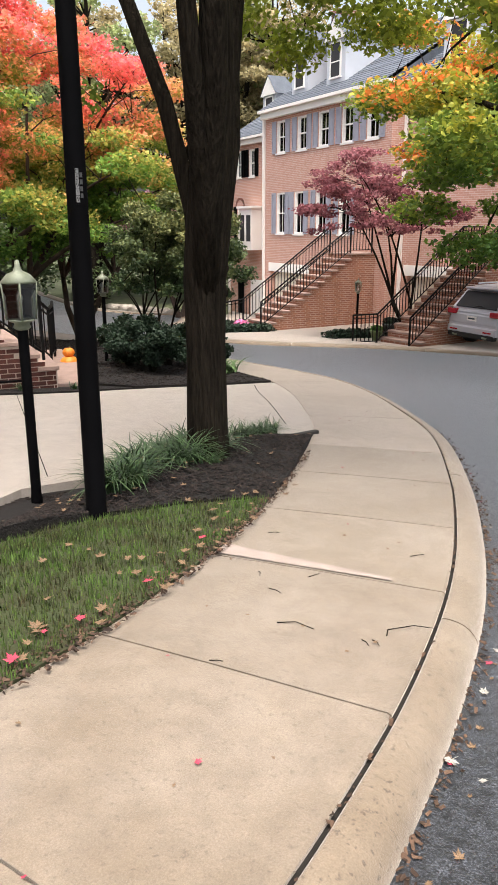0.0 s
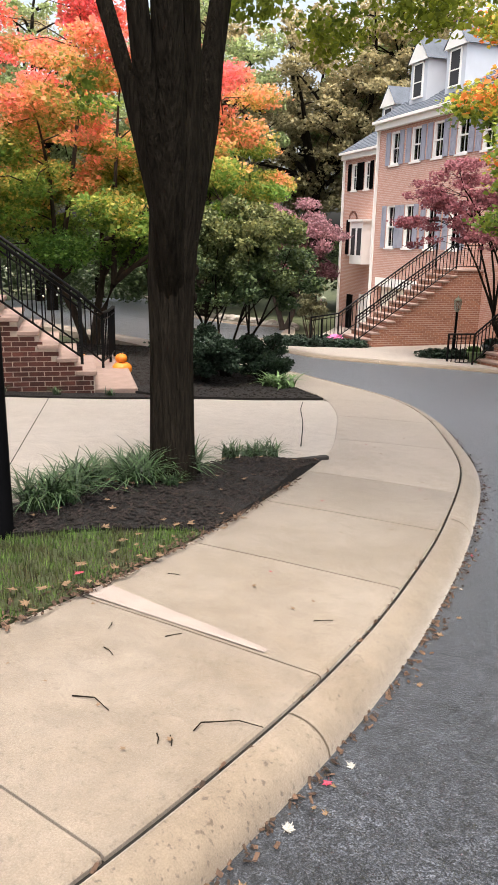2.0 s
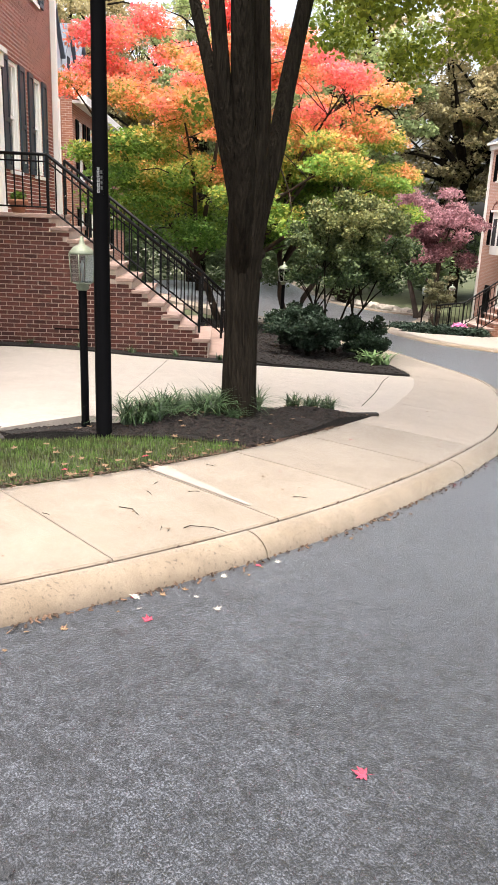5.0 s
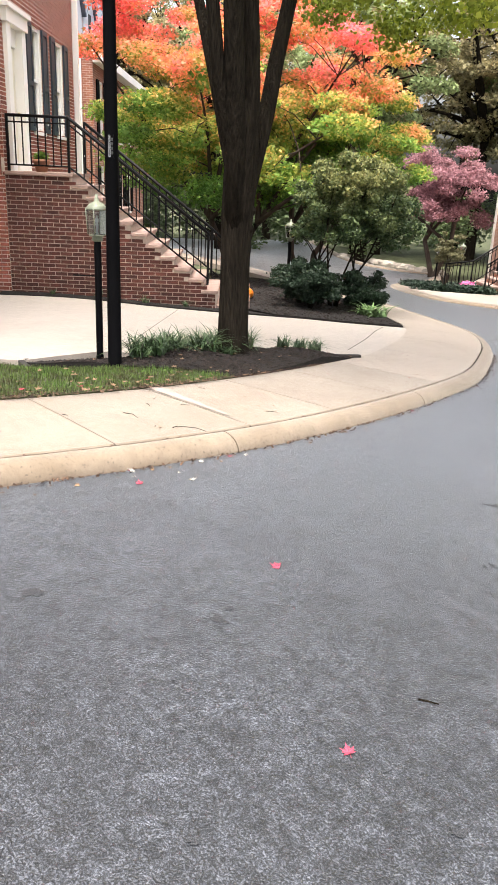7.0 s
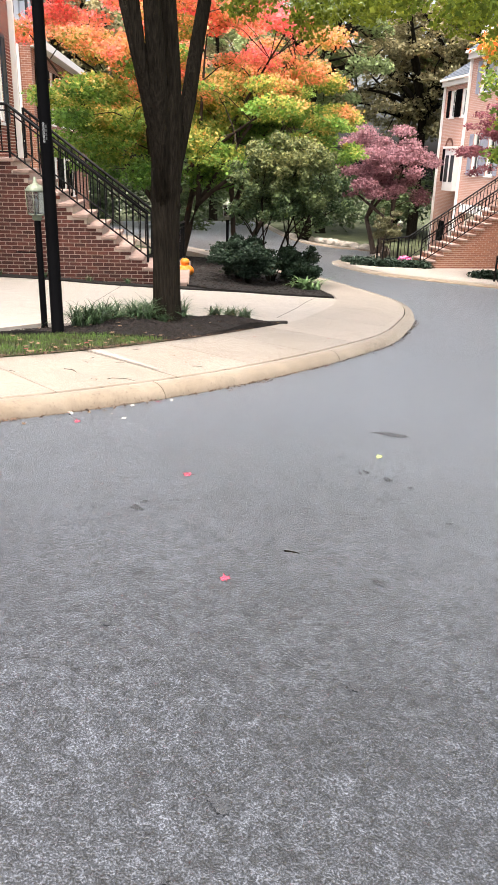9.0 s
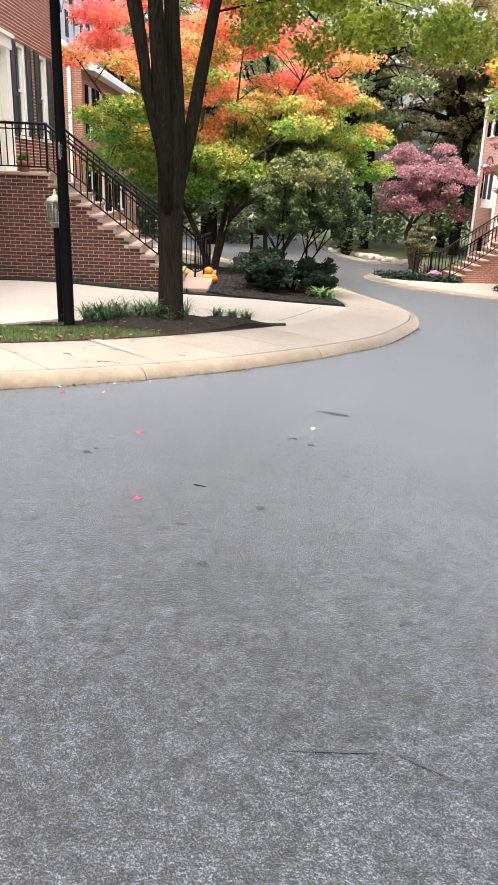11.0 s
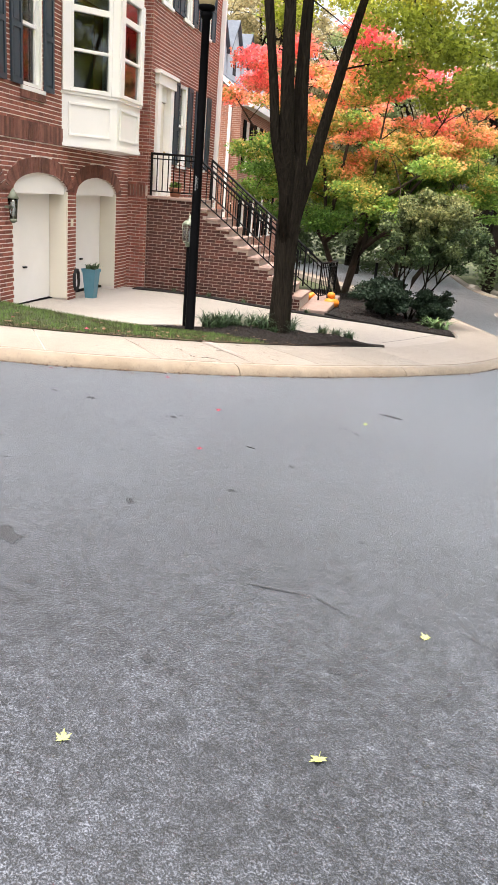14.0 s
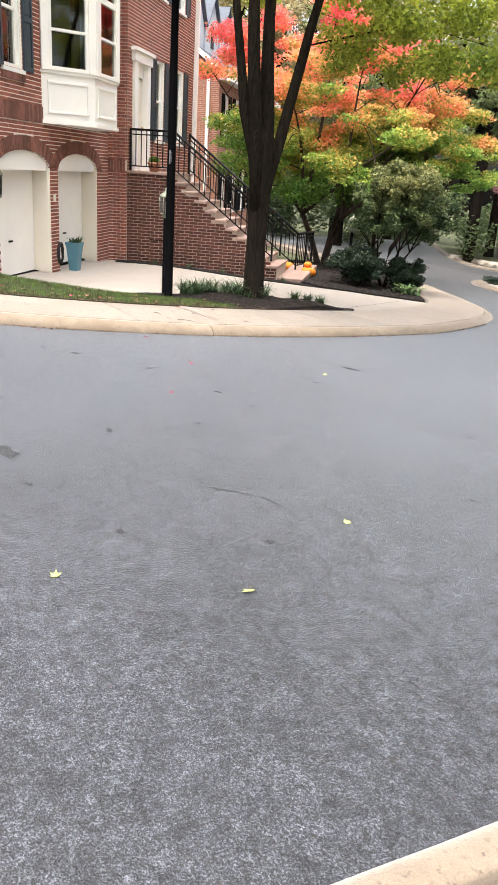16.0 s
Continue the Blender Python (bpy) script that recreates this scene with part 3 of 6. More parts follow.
tagged(sheet("driveway", drive_poly, drive_z, DRIVE_CONCRETE, 3, 0.1), "smooth pale concrete driveway before the garages", "driveway", kind="structure")
joint = smooth_line([(-3.15, 7.35), (-3.9, 8.6), (-4.55, 9.6), (-4.95, 10.3)], 0.2)
raw("driveway_joint", [(p.x + s * 0.007, p.y, drive_z(p.x, p.y) + 0.004) for p in joint for s in (-1, 1)], [(2 * i, 2 * i + 1, 2 * i + 3, 2 * i + 2) for i in range(len(joint) - 1)], JOINT)
tagged(bpy.data.objects["driveway_joint"], "dark curved joint across the driveway", "joint", kind="structure")
jl = [Vector((-3.85, 4.3)).lerp(Vector((-7.4, 7.75)), k / 12) for k in range(13)]
raw("driveway_joint", [(p.x + s * 0.006, p.y, drive_z(p.x, p.y) + 0.004) for p in jl for s in (-1, 1)], [(2 * i, 2 * i + 1, 2 * i + 3, 2 * i + 2) for i in range(12)], JOINT)
tagged(bpy.data.objects["driveway_joint.001"], "thin dark joint across the driveway", "joint", kind="structure")

# lawn strip, planting beds
i_s = nearest(offset(KERB_LINE, 1.425), -4.6, -4)
lawn_poly = [*INNER[i_s:iC:1], INNER[iC], (-2.45, 4.0), (-2.95, 3.45), (-3.3, 3.05), (-3.72, 3.05), hp(1.72, 0.3), hp(1.72, 0.02), hp(0, 0.02), (-5.3, 0.2), (-7.5, -2.5), (-8, -4)]


EDGE = [q for q in INNER[::5] if -6 < q[1] < 6]


def lawn_z(x, y):
    """Level with the drive before the house, banked up beside it, meeting the pavement at the street."""
    v = H_POSE.inverted() @ Vector((x, y, 0))
    d = min(math.hypot(x - ex, y - ey) for ex, ey in EDGE)
    s = min(1, max(0, 1 - (d - 0.35) / 1.5))
    s = s * s * (3 - 2 * s)
    up = max(0, min(1, (0.6 - v.x) / 1.6))
    return (1 - s) * (-0.2 + 0.62 * up) + s * (G(y) + 0.125)


tagged(sheet("lawn", lawn_poly, lawn_z, LAWN, 3, 0.12), "mown grass strip with fallen leaves", "lawn", kind="structure")
BED = [INNER[iC], *INNER[iC + 3:iA:4], INNER[iA], (-2.68, 7.0), (-2.86, 6.5), (-3.5, 4.5), (-3.8, 3.95), (-3.72, 3.1), (-3.3, 3.05), (-2.95, 3.45), (-2.45, 4.0)]


def bed_z(x, y):
    d = min(math.hypot(x - bx, y - by) for bx, by in [(-2.75, 4.6), (-2.8, 5.4), (-2.7, 6.0)])
    return G(y) + 0.105 + 0.13 * max(0, 1 - d / 0.9) - 0.15 * max(0, min(1, (-3.05 - x) / 0.5))


tagged(sheet("planting_bed", BED, bed_z, MULCH, 3, 0.2), "dark bark mulch bed round the street tree", "planting bed", kind="structure")
FAR_BED = [(-4.9, 10.8), (-5.4, 9.75), (-6.1, 8.75), (-7.3, 8.5), (-9, 9.8), (-12, 11), (-14, 13.5), (-12, 15.8), (-8.9, 13.6), (-7.5, 12.6), (-6.2, 11.8)]
tagged(sheet("planting_bed", FAR_BED, lambda x, y: G(y, x) + 0.14, MULCH, 2, 0.15), "mulched shrub bed beyond the driveway", "planting bed", kind="structure")

# grass blades, mulch chips and small litter
rnd = random.Random(3)


def blades(name, spots, zf, h, wd, material, lean=0.5):
    verts, faces = [], []
    for x, y in spots:
        z, a, hh = zf(x, y), rnd.uniform(0, math.tau), h * rnd.uniform(0.5, 1.3)
        dx, dy, b = math.cos(a), math.sin(a), rnd.uniform(-lean, lean) * hh
        k = len(verts)
        verts += [(x - dx * wd, y - dy * wd, z - 0.01), (x + dx * wd, y + dy * wd, z - 0.01), (x + dx * wd * 0.4 - dy * b, y + dy * wd + dx * b, z + hh)]
        faces.append((k, k + 1, k + 2))
    return raw(name, verts, faces, material)


tagged(blades("grass", scatter(110000, lawn_poly, rnd), lawn_z, 0.042, 0.0038, BLADE), "short mown green grass blades on the strip", "grass", kind="stuff")


def chips(name, n, poly, zf, size, material, flat=0.4):
    verts, faces = [], []
    for x, y in scatter(n, poly, rnd):
        z, s = zf(x, y), size * rnd.uniform(0.4, 1.3)
        m = Euler((rnd.uniform(-flat, flat), rnd.uniform(-flat, flat), rnd.uniform(0, 6.3))).to_matrix()
        k = len(verts)
        for c in ((-1, -0.35, 0), (1, -0.3, 0), (0.8, 0.35, 0), (-0.9, 0.3, 0), (0, 0, 0.35)):
            v = m @ (Vector(c) * s)
            verts.append((x + v.x, y + v.y, z + v.z + 0.004))
        faces += [(k, k + 1, k + 4), (k + 1, k + 2, k + 4), (k + 2, k + 3, k + 4), (k + 3, k, k + 4)]
    return raw(name, verts, faces, material)


tagged(chips("mulch_chips", 6000, BED, bed_z, 0.022, CHIP), "loose dark bark mulch chips on the bed", "mulch", kind="stuff")
tagged(chips("mulch_chips", 5000, FAR_BED, lambda x, y: G(y, x) + 0.14, 0.03, CHIP), "loose dark bark mulch chips by the shrubs", "mulch", kind="stuff")


# ---- buildings ----
class Face:
    """A wall plane of a house: a runs along it, z up, d out of it."""

    def __init__(self, kind, at):
        self.kind, self.at = kind, at

    def p(self, a, z, d):
        if self.kind == "front":
            return (a, -(self.at + d), z)
        if self.kind == "left":
            return (self.at - d, -a, z)
        return (self.at + d, -a, z)


BOX_FACES = ((0, 1, 3, 2), (4, 6, 7, 5), (0, 4, 5, 1), (2, 3, 7, 6), (0, 2, 6, 4), (1, 5, 7, 3))


def fbox(verts, faces, f, a0, a1, z0, z1, d0, d1):
    k = len(verts)
    verts += [f.p(a, z, d) for a in (a0, a1) for z in (z0, z1) for d in (d0, d1)]
    faces += [tuple(k + i for i in q) for q in BOX_FACES]


def hole_at(h, z):
    """The span of an opening (a0, a1, z0, spring, rise) at the height z."""
    a0, a1, z0, spring, rise = h
    if z < z0 or z > spring + rise:
        return None
    if z <= spring or not rise:
        return a0, a1
    c, half = (a0 + a1) / 2, (a1 - a0) / 2 * math.sqrt(max(0, 1 - ((z - spring) / rise) ** 2))
    return c - half, c + half


def cut(spans, hole):
    out = []
    for a, b in spans:
        if hole is None or hole[1] <= a or hole[0] >= b:
            out.append((a, b))
            continue
        if hole[0] > a:
            out.append((a, hole[0]))
        if hole[1] < b:
            out.append((hole[1], b))
    return out


def wall(f, a0, a1, z0, z1, holes, thick, material, parent, name="wall"):
    """The wall's body, with its openings cut through."""
    verts, faces = [], []
    marks = {z0, z1}
    for h in holes:
        marks |= {min(z1, max(z0, h[2])), h[3]} | {h[3] + h[4] * k / 7 for k in range(1, 8)}
    marks = sorted(m for m in marks if z0 <= m <= z1)
    for lo, hi in zip(marks, marks[1:]):
        if hi - lo < 1e-4:
            continue
        spans = [(a0, a1)]
        for h in holes:
            spans = cut(spans, hole_at(h, (lo + hi) / 2))
        for a, b in spans:
            fbox(verts, faces, f, a, b, lo, hi, -thick, 0)
    ob = raw(name, verts, faces, material, parent)
    return ob


def brick_rows(f, a0, a1, z0, z1, holes, skip=()):
    """Rows (a0, a1, z0, z1) of running-bond bricks around the openings; skip: bands (z0, z1) left free."""
    out = []
    c, i = 0.0677, 0
    z = z0
    while z + 0.05 < z1:
        if not any(s0 - 0.02 < z + 0.03 < s1 for s0, s1 in skip):
            spans = [(a0, a1)]
            for h in holes:
                spans = cut(spans, hole_at(h, z + 0.03))
            for s0, s1 in spans:
                first = math.floor((s0 - (0.1 if i % 2 else 0)) / 0.203)
                a = first * 0.203 + (0.1 if i % 2 else 0)
                while a < s1:
                    b0, b1 = max(a, s0) + 0.004, min(a + 0.203, s1) - 0.005
                    if b1 - b0 > 0.03:
                        out.append((b0, b1, z + 0.005, z + 0.0575))
                    a += 0.203
        z += c
        i += 1
    return out


def bricks_joined(name, rows, f, parent, rise=0.0045, material=None):
    verts, faces = [], []
    for a0, a1, z0, z1 in rows:
        fbox(verts, faces, f, a0, a1, z0, z1, -0.01, rise + rnd.uniform(-0.0015, 0.0015))
    return tagged(raw(name, verts, faces, material or BRICK, parent), kind="stuff")


def soldier(name, f, a0, a1, z0, z1, parent, rise=0.02):
    rows, a = [], a0
    while a + 0.05 < a1:
        rows.append((a + 0.006, a + 0.0605, z0, z1))
        a += 0.0677
    return bricks_joined(name, rows, f, parent, rise, SOLDIER_BRICK)


def arch_bricks(f, h, parent, depth=0.24):
    """A ring of bricks on edge over an arched head."""
    a0, a1, z0, spring, rise = h
    c, half = (a0 + a1) / 2, (a1 - a0) / 2
    n = max(9, int((a1 - a0) * 1.15 / 0.0677))
    verts, faces = [], []
    for i in range(n):
        k = len(verts)
        ends = []
        for t in ((i + 0.1) / n, (i + 0.9) / n):
            an = math.pi * (1 - t)
            x, z = math.cos(an), math.sin(an)
            nx, nz = x / half, z / rise
            ln = math.hypot(nx, nz)
            ends.append((c + half * x, spring + rise * z, nx / ln * depth, nz / ln * depth))
        for px, pz, ex, ez in ends:
            for s in (0, 1):
                for d in (-0.03, 0.018):
                    verts.append(f.p(px + ex * s, pz + ez * s, d))
        faces += [tuple(k + i for i in q) for q in BOX_FACES]
    return tagged(raw("arch_brick", verts, faces, SOLDIER_BRICK, parent), kind="stuff")


def fpart(name, rows, f, material, parent, label=""):
    verts, faces = [], []
    for r in rows:
        fbox(verts, faces, f, *r)
    ob = raw(name, verts, faces, material, parent)
    return tagged(ob, label)


def window(f, a0, a1, z0, z1, parent, shutters=None, shutter_w=0.34, grid=(1, 2), frame_mat=None, lintel=True, curtain=True, arch=0.0):
    """A sash window in its opening: frame, sashes, panes, sill, and shutters beside it."""
    fm = frame_mat or WHITE
    t = 0.07
    wf = fpart("window", [(a0, a0 + t, z0, z1, -0.16, -0.02), (a1 - t, a1, z0, z1, -0.16, -0.02), (a0 + t, a1 - t, z1 - t, z1, -0.16, -0.02), (a0 + t, a1 - t, z0, z0 + t, -0.16, -0.02)], f, fm, parent)
    mid = (z0 + z1) / 2
    fpart("sash", [(a0 + t, a1 - t, mid - 0.025, mid + 0.025, -0.12, -0.05), (a0 + t, a0 + t + 0.04, z0 + t, z1 - t, -0.13, -0.07), (a1 - t - 0.04, a1 - t, z0 + t, z1 - t, -0.13, -0.07)], f, fm, wf)
    bars = []
    for i in range(1, grid[0]):
        a = a0 + t + (a1 - a0 - 2 * t) * i / grid[0]
        bars.append((a - 0.01, a + 0.01, z0 + t, z1 - t, -0.115, -0.085))
    for j in range(1, grid[1]):
        z = z0 + t + (z1 - z0 - 2 * t) * j / grid[1]
        bars.append((a0 + t, a1 - t, z - 0.01, z + 0.01, -0.116, -0.086))
    if bars:
        fpart("glazing_bar", bars, f, fm, wf)
    for lo, hi in ((z0 + t, mid - 0.025), (mid + 0.025, z1 - t)):
        fpart("pane", [(a0 + t + 0.04, a1 - t - 0.04, lo, hi, -0.105, -0.099)], f, GLASS, wf)
    # flat dark sheet in place of the unlit room
    fpart("room_behind", [(a0 + 0.01, a1 - 0.01, z0, z1, -0.62, -0.60)], f, INTERIOR_DARK, wf)
    if curtain:
        cw = (a1 - a0) * 0.26
        fpart("curtain", [(a0 + t, a0 + t + cw, z0 + t, z1 - t, -0.25, -0.22), (a1 - t - cw, a1 - t, z0 + t, z1 - t, -0.25, -0.22)], f, CURTAIN, wf)
    fpart("sill", [(a0 - 0.04, a1 + 0.04, z0 - 0.06, z0, -0.1, 0.045)], f, fm, wf)
    if shutters:
        for s0 in (a0 - shutter_w - 0.02, a1 + 0.02):
            sh = fpart("shutter", [(s0, s0 + 0.05, z0, z1, 0.008, 0.045), (s0 + shutter_w - 0.05, s0 + shutter_w, z0, z1, 0.008, 0.045), *[(s0 + 0.05, s0 + shutter_w - 0.05, z - 0.04, z + 0.04, 0.008, 0.045) for z in (z0 + 0.04, mid - 0.1, z1 - 0.04)],
                                   (s0 + 0.05, s0 + shutter_w - 0.05, z0, z1, 0.008, 0.02), *[(s0 + 0.08, s0 + shutter_w - 0.08, lo, hi, 0.02, 0.034) for lo, hi in ((z0 + 0.11, mid - 0.17), (mid - 0.03, z1 - 0.11))]], f, shutters, wf)
    return wf


def stairs(m, u0, u1, w0, landing, n, z_top, riser, going, base, label, material, bricks=False):
    """Entry steps out from a house front: brick sides, stone treads, a landing."""
    ob = empty("entry_stairs", m, label, "stairs")
    rows = [(w0, w0 + landing, z_top - 0.06)]
    for i in range(1, n):
        rows.append((w0 + landing + (i - 1) * going, w0 + landing + i * going, z_top - riser * i - 0.06))
    bm = bmesh.new()
    outline = [(w0, base)]
    for a, b, z in rows:
        outline += [(a, z), (b, z)]
    outline.append((rows[-1][1], base))
    ends = [[bm.verts.new((u, -a, z)) for a, z in outline] for u in (u0 + 0.01, u1 - 0.01)]
    bm.faces.new(ends[0]), bm.faces.new(ends[1])
    for i in range(len(outline)):
        k = (i + 1) % len(outline)
        bm.faces.new((ends[0][i], ends[0][k], ends[1][k], ends[1][i]))
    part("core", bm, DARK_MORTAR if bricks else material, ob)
    for i, (a, b, z) in enumerate(rows):
        part("tread" if i else "landing", boxes((u0 - 0.03, u1 + 0.03, -(b + 0.03), -a - (0 if not i else -0.005), z, z + 0.06), bevel=0.008), TREAD, ob)
    return ob, rows



def rail_run(name, m, pts, label, drop=0.86, post_every=0.0, spacing=0.125, bulbs=False):
    """An iron railing along points (u, w, z of its top rail): top and bottom rails, balusters, newels at the ends and bends."""
    ob = empty(name, m, label, "railing")
    P = [Vector((u, -w, z)) for u, w, z in pts]
    part("top_rail", tube(bmesh.new(), P, 0.026, 8), IRON, ob)
    part("bottom_rail", tube(bmesh.new(), [p - Vector((0, 0, drop - 0.1)) for p in P], 0.016, 6), IRON, ob)
    part("middle_rail", tube(bmesh.new(), [p - Vector((0, 0, 0.1)) for p in P], 0.014, 6), IRON, ob)
    bal = None
    for i, p in enumerate(P):
        bm = bmesh.new()
        box(bm, p.x - 0.02, p.x + 0.02, p.y - 0.02, p.y + 0.02, p.z - drop, p.z + 0.02)
        part("newel", bm, IRON, ob)
    for a, b in zip(P, P[1:]):
        n = max(1, round((b - a).xy.length / spacing))
        for k in range(1, n):
            q = a.lerp(b, k / n)
            if bal is None:
                bm = bmesh.new()
                box(bm, -0.0095, 0.0095, -0.0095, 0.0095, -drop + 0.1, 0)
                bal = part("baluster", bm, IRON, ob)
                bal.location = q
            else:
                c = bal.copy()
                scene.collection.objects.link(c)
                c.location = q
    if bulbs:
        base = None
        for a, b in zip(P, P[1:]):
            n = max(2, round((b - a).length / 0.22))
            for k in range(n):
                q = a.lerp(b, (k + 0.5) / n) + Vector((0.02, 0.02, -0.03 - 0.25 * (k % 3 == 1) - 0.1 * (k % 2)))
                if base is None:
                    bm = bmesh.new()
                    bmesh.ops.create_icosphere(bm, subdivisions=1, radius=0.016)
                    base = part("bulb", bm, BULB, ob, "small round fairy bulb")
                    base.location = q
                else:
                    c = base.copy()
                    scene.collection.objects.link(c)
                    c.location = q
    return ob


# -- the near brick townhouse --
front, gable, inner, door_front = Face("front", 0.0), Face("left", 0.0), Face("left", 6.9), Face("front", 0.45)
house = empty("townhouse", H_POSE, "red brick townhouse with dark shutters, garages and white bay window", "house")
TOP = 9.2
small_door, garage_1, garage_2 = (0.62, 1.42, -0.6, 1.60, 0.24), (1.86, 3.86, -0.6, 1.60, 0.30), (4.22, 6.22, -0.6, 1.60, 0.30)
win_a, win_b = (0.66, 1.34, 3.15, 4.95, 0), (2.2, 2.9, 3.15, 4.95, 0)
win_c, win_d = (0.66, 1.34, 6.2, 7.7, 0), (2.2, 2.9, 6.2, 7.7, 0)
bay_hole = (3.7, 6.1, 2.5, 5.0, 0)
f_holes = [small_door, garage_1, garage_2, win_a, win_b, win_c, win_d, bay_hole, (4.4, 5.4, 6.2, 7.7, 0)]
wall(front, 0.0, 6.9, -0.6, TOP, f_holes, 0.3, MORTAR, house)
g_hole, g_hole2 = (-2.35, -1.28, 3.2, 4.9, 0), (-2.35, -1.28, 6.2, 7.7, 0)
wall(gable, -9.0, 0.0, -0.6, TOP, [g_hole, g_hole2], 0.3, MORTAR, house)
wall(inner, 0.0, 0.45, -0.8, TOP, [], 0.3, MORTAR, house)
door_hole = (7.25, 8.25, 1.62, 4.05, 0)
d_wins = [(8.85, 9.55, 2.35, 4.15, 0), (10.6, 11.3, 2.35, 4.15, 0)]
d_up = [(7.4, 8.1, 5.5, 7.1, 0), (8.95, 9.65, 5.5, 7.1, 0), (10.6, 11.3, 5.5, 7.1, 0)]
wall(door_front, 6.9, 12.4, -0.8, TOP, [door_hole, *d_wins, *d_up], 0.3, MORTAR, house)
part("rear_wall", boxes((0.0, 12.4, 9.0, 9.3, -0.6, TOP)), BRICK, house)
part("party_wall", boxes((12.1, 12.4, -0.14, 9.0, -1.2, TOP)), BRICK, house)
roof = part("roof", boxes((-0.3, 12.5, -0.9, 9.5, TOP, TOP + 0.25)), SLATE, house)
part("ceiling", boxes((0.3, 12.0, 0.7, 9.0, 2.1, 2.25)), INTERIOR_DARK, house)
# soldier bands and arches
bands = [(2.40, 2.62)]
soldier("soldier_band", front, 0.0, 6.9, 2.37, 2.65, house)
soldier("soldier_band", gable, -9.0, 0.0, 2.37, 2.65, house)
soldier("soldier_band", inner, 0.0, 0.45, 1.59, 1.85, house)
for h in (small_door, garage_1, garage_2):
    arch_bricks(front, h, house)


def ring_hole(h, d=0.225):
    return (h[0], h[1], h[2], h[3], h[4]), (h[0] - d, h[1] + d, h[3] + 0.02, h[3] + 0.02, h[4] + d)


f_brick_holes = [*f_holes[3:]]
for h in (small_door, garage_1, garage_2):
    f_brick_holes += ring_hole(h)
bricks_joined("brickwork", brick_rows(front, 0.0, 6.9, -0.55, 6.6, f_brick_holes, bands), front, house)
bricks_joined("brickwork", brick_rows(gable, -5.2, 0.0, -0.2, 6.2, [g_hole], bands), gable, house)
bricks_joined("brickwork", brick_rows(inner, 0.0, 0.452, -0.6, 6.6, [], [(1.62, 1.82)]), inner, house)
bricks_joined("brickwork", brick_rows(door_front, 6.9, 12.4, 1.3, 8.2, [door_hole, *d_wins, *d_up]), door_front, house)
for h in (win_a, win_b):
    window(front, *h[:4], house, SHUTTER, 0.33)
for h in (win_c, win_d, (4.4, 5.4, 6.2, 7.7)):
    window(front, *h[:4], house, SHUTTER, 0.33)
window(gable, -2.35, -1.28, 3.2, 4.9, house, SHUTTER, 0.36, frame_mat=mat("pale_green_frame", (0.62, 0.72, 0.66), 0.5, 0.05))
window(gable, -2.35, -1.28, 6.2, 7.7, house, SHUTTER, 0.36)
for h in d_wins + d_up:
    window(door_front, *h[:4], house, SHUTTER, 0.36)
for a0, a1, z0, h1, f in [(0.66, 1.34, 3.15, 0, front), (2.2, 2.9, 3.15, 0, front), (-2.35, -1.28, 3.2, 0, gable)]:
    soldier("brick_sill", f, a0 - 0.06, a1 + 0.06, z0 - 0.17, z0 - 0.062, house, 0.04)


def arched_head(a0, a1, spring, rise):
    """The white panel that fills an arch."""
    bm = bmesh.new()
    c, half = (a0 + a1) / 2, (a1 - a0) / 2 - 0.004
    outline = [(a0 + 0.004, spring - 0.04)] + [(c - half * math.cos(math.pi * k / 16), spring + (rise - 0.004) * math.sin(math.pi * k / 16)) for k in range(17)] + [(a1 - 0.004, spring - 0.04)]
    rings = [[bm.verts.new(front.p(a, z, d)) for a, z in outline] for d in (-0.12, -0.05)]
    bm.faces.new(rings[0]), bm.faces.new(rings[1])
    for i in range(len(outline)):
        k = (i + 1) % len(outline)
        bm.faces.new((rings[0][i], rings[0][k], rings[1][k], rings[1][i]))
    return part("arched_head", bm, WHITE, house, "white arched panel over the door")


# garage doors, recessed, with white arched heads
for i, h in enumerate((garage_1, garage_2)):
    a0, a1, _, spring, rise = h
    gd = fpart("garage_door", [(a0, a1, -0.29, spring - 0.02, -0.40, -0.35)], front, WHITE, house, "plain white garage door")
    fpart("panel_groove", [(a0 + 0.03, a1 - 0.03, z - 0.006, z + 0.006, -0.35, -0.347) for z in (0.17, 0.63, 1.1)], front, WHITE, gd)
    fpart("handle", [((a0 + a1) / 2 - 0.05, (a0 + a1) / 2 + 0.05, 0.3, 0.33, -0.35, -0.31)], front, IRON, gd)
    fpart("jamb", [(a0, a0 + 0.09, -0.3, spring, -0.345, -0.05)], front, CREAM, house, "cream timber jamb")
    fpart("jamb", [(a1 - 0.03, a1, -0.3, spring, -0.345, -0.01)], front, CREAM, house, "cream timber jamb")
    arched_head(a0, a1, spring, rise)
a0, a1, _, spring, rise = small_door
fpart("side_door", [(a0 + 0.07, a1 - 0.07, -0.3, spring - 0.06, -0.2, -0.15), (a0 + 0.16, a1 - 0.16, 0.0, 0.6, -0.15, -0.135), (a0 + 0.16, a1 - 0.16, 0.75, 1.4, -0.15, -0.135)], front, BLACK, house, "black panelled side door")
fpart("door_frame", [(a0, a0 + 0.07, -0.3, spring, -0.22, -0.02), (a1 - 0.07, a1, -0.3, spring, -0.22, -0.02), (a0, a1, spring - 0.06, spring, -0.22, -0.02)], front, CREAM, house)
arched_head(a0, a1, spring, rise)
part("garage_rear", boxes((0.3, 6.6, 0.9, 1.0, -0.6, 2.1)), INTERIOR_DARK, house)
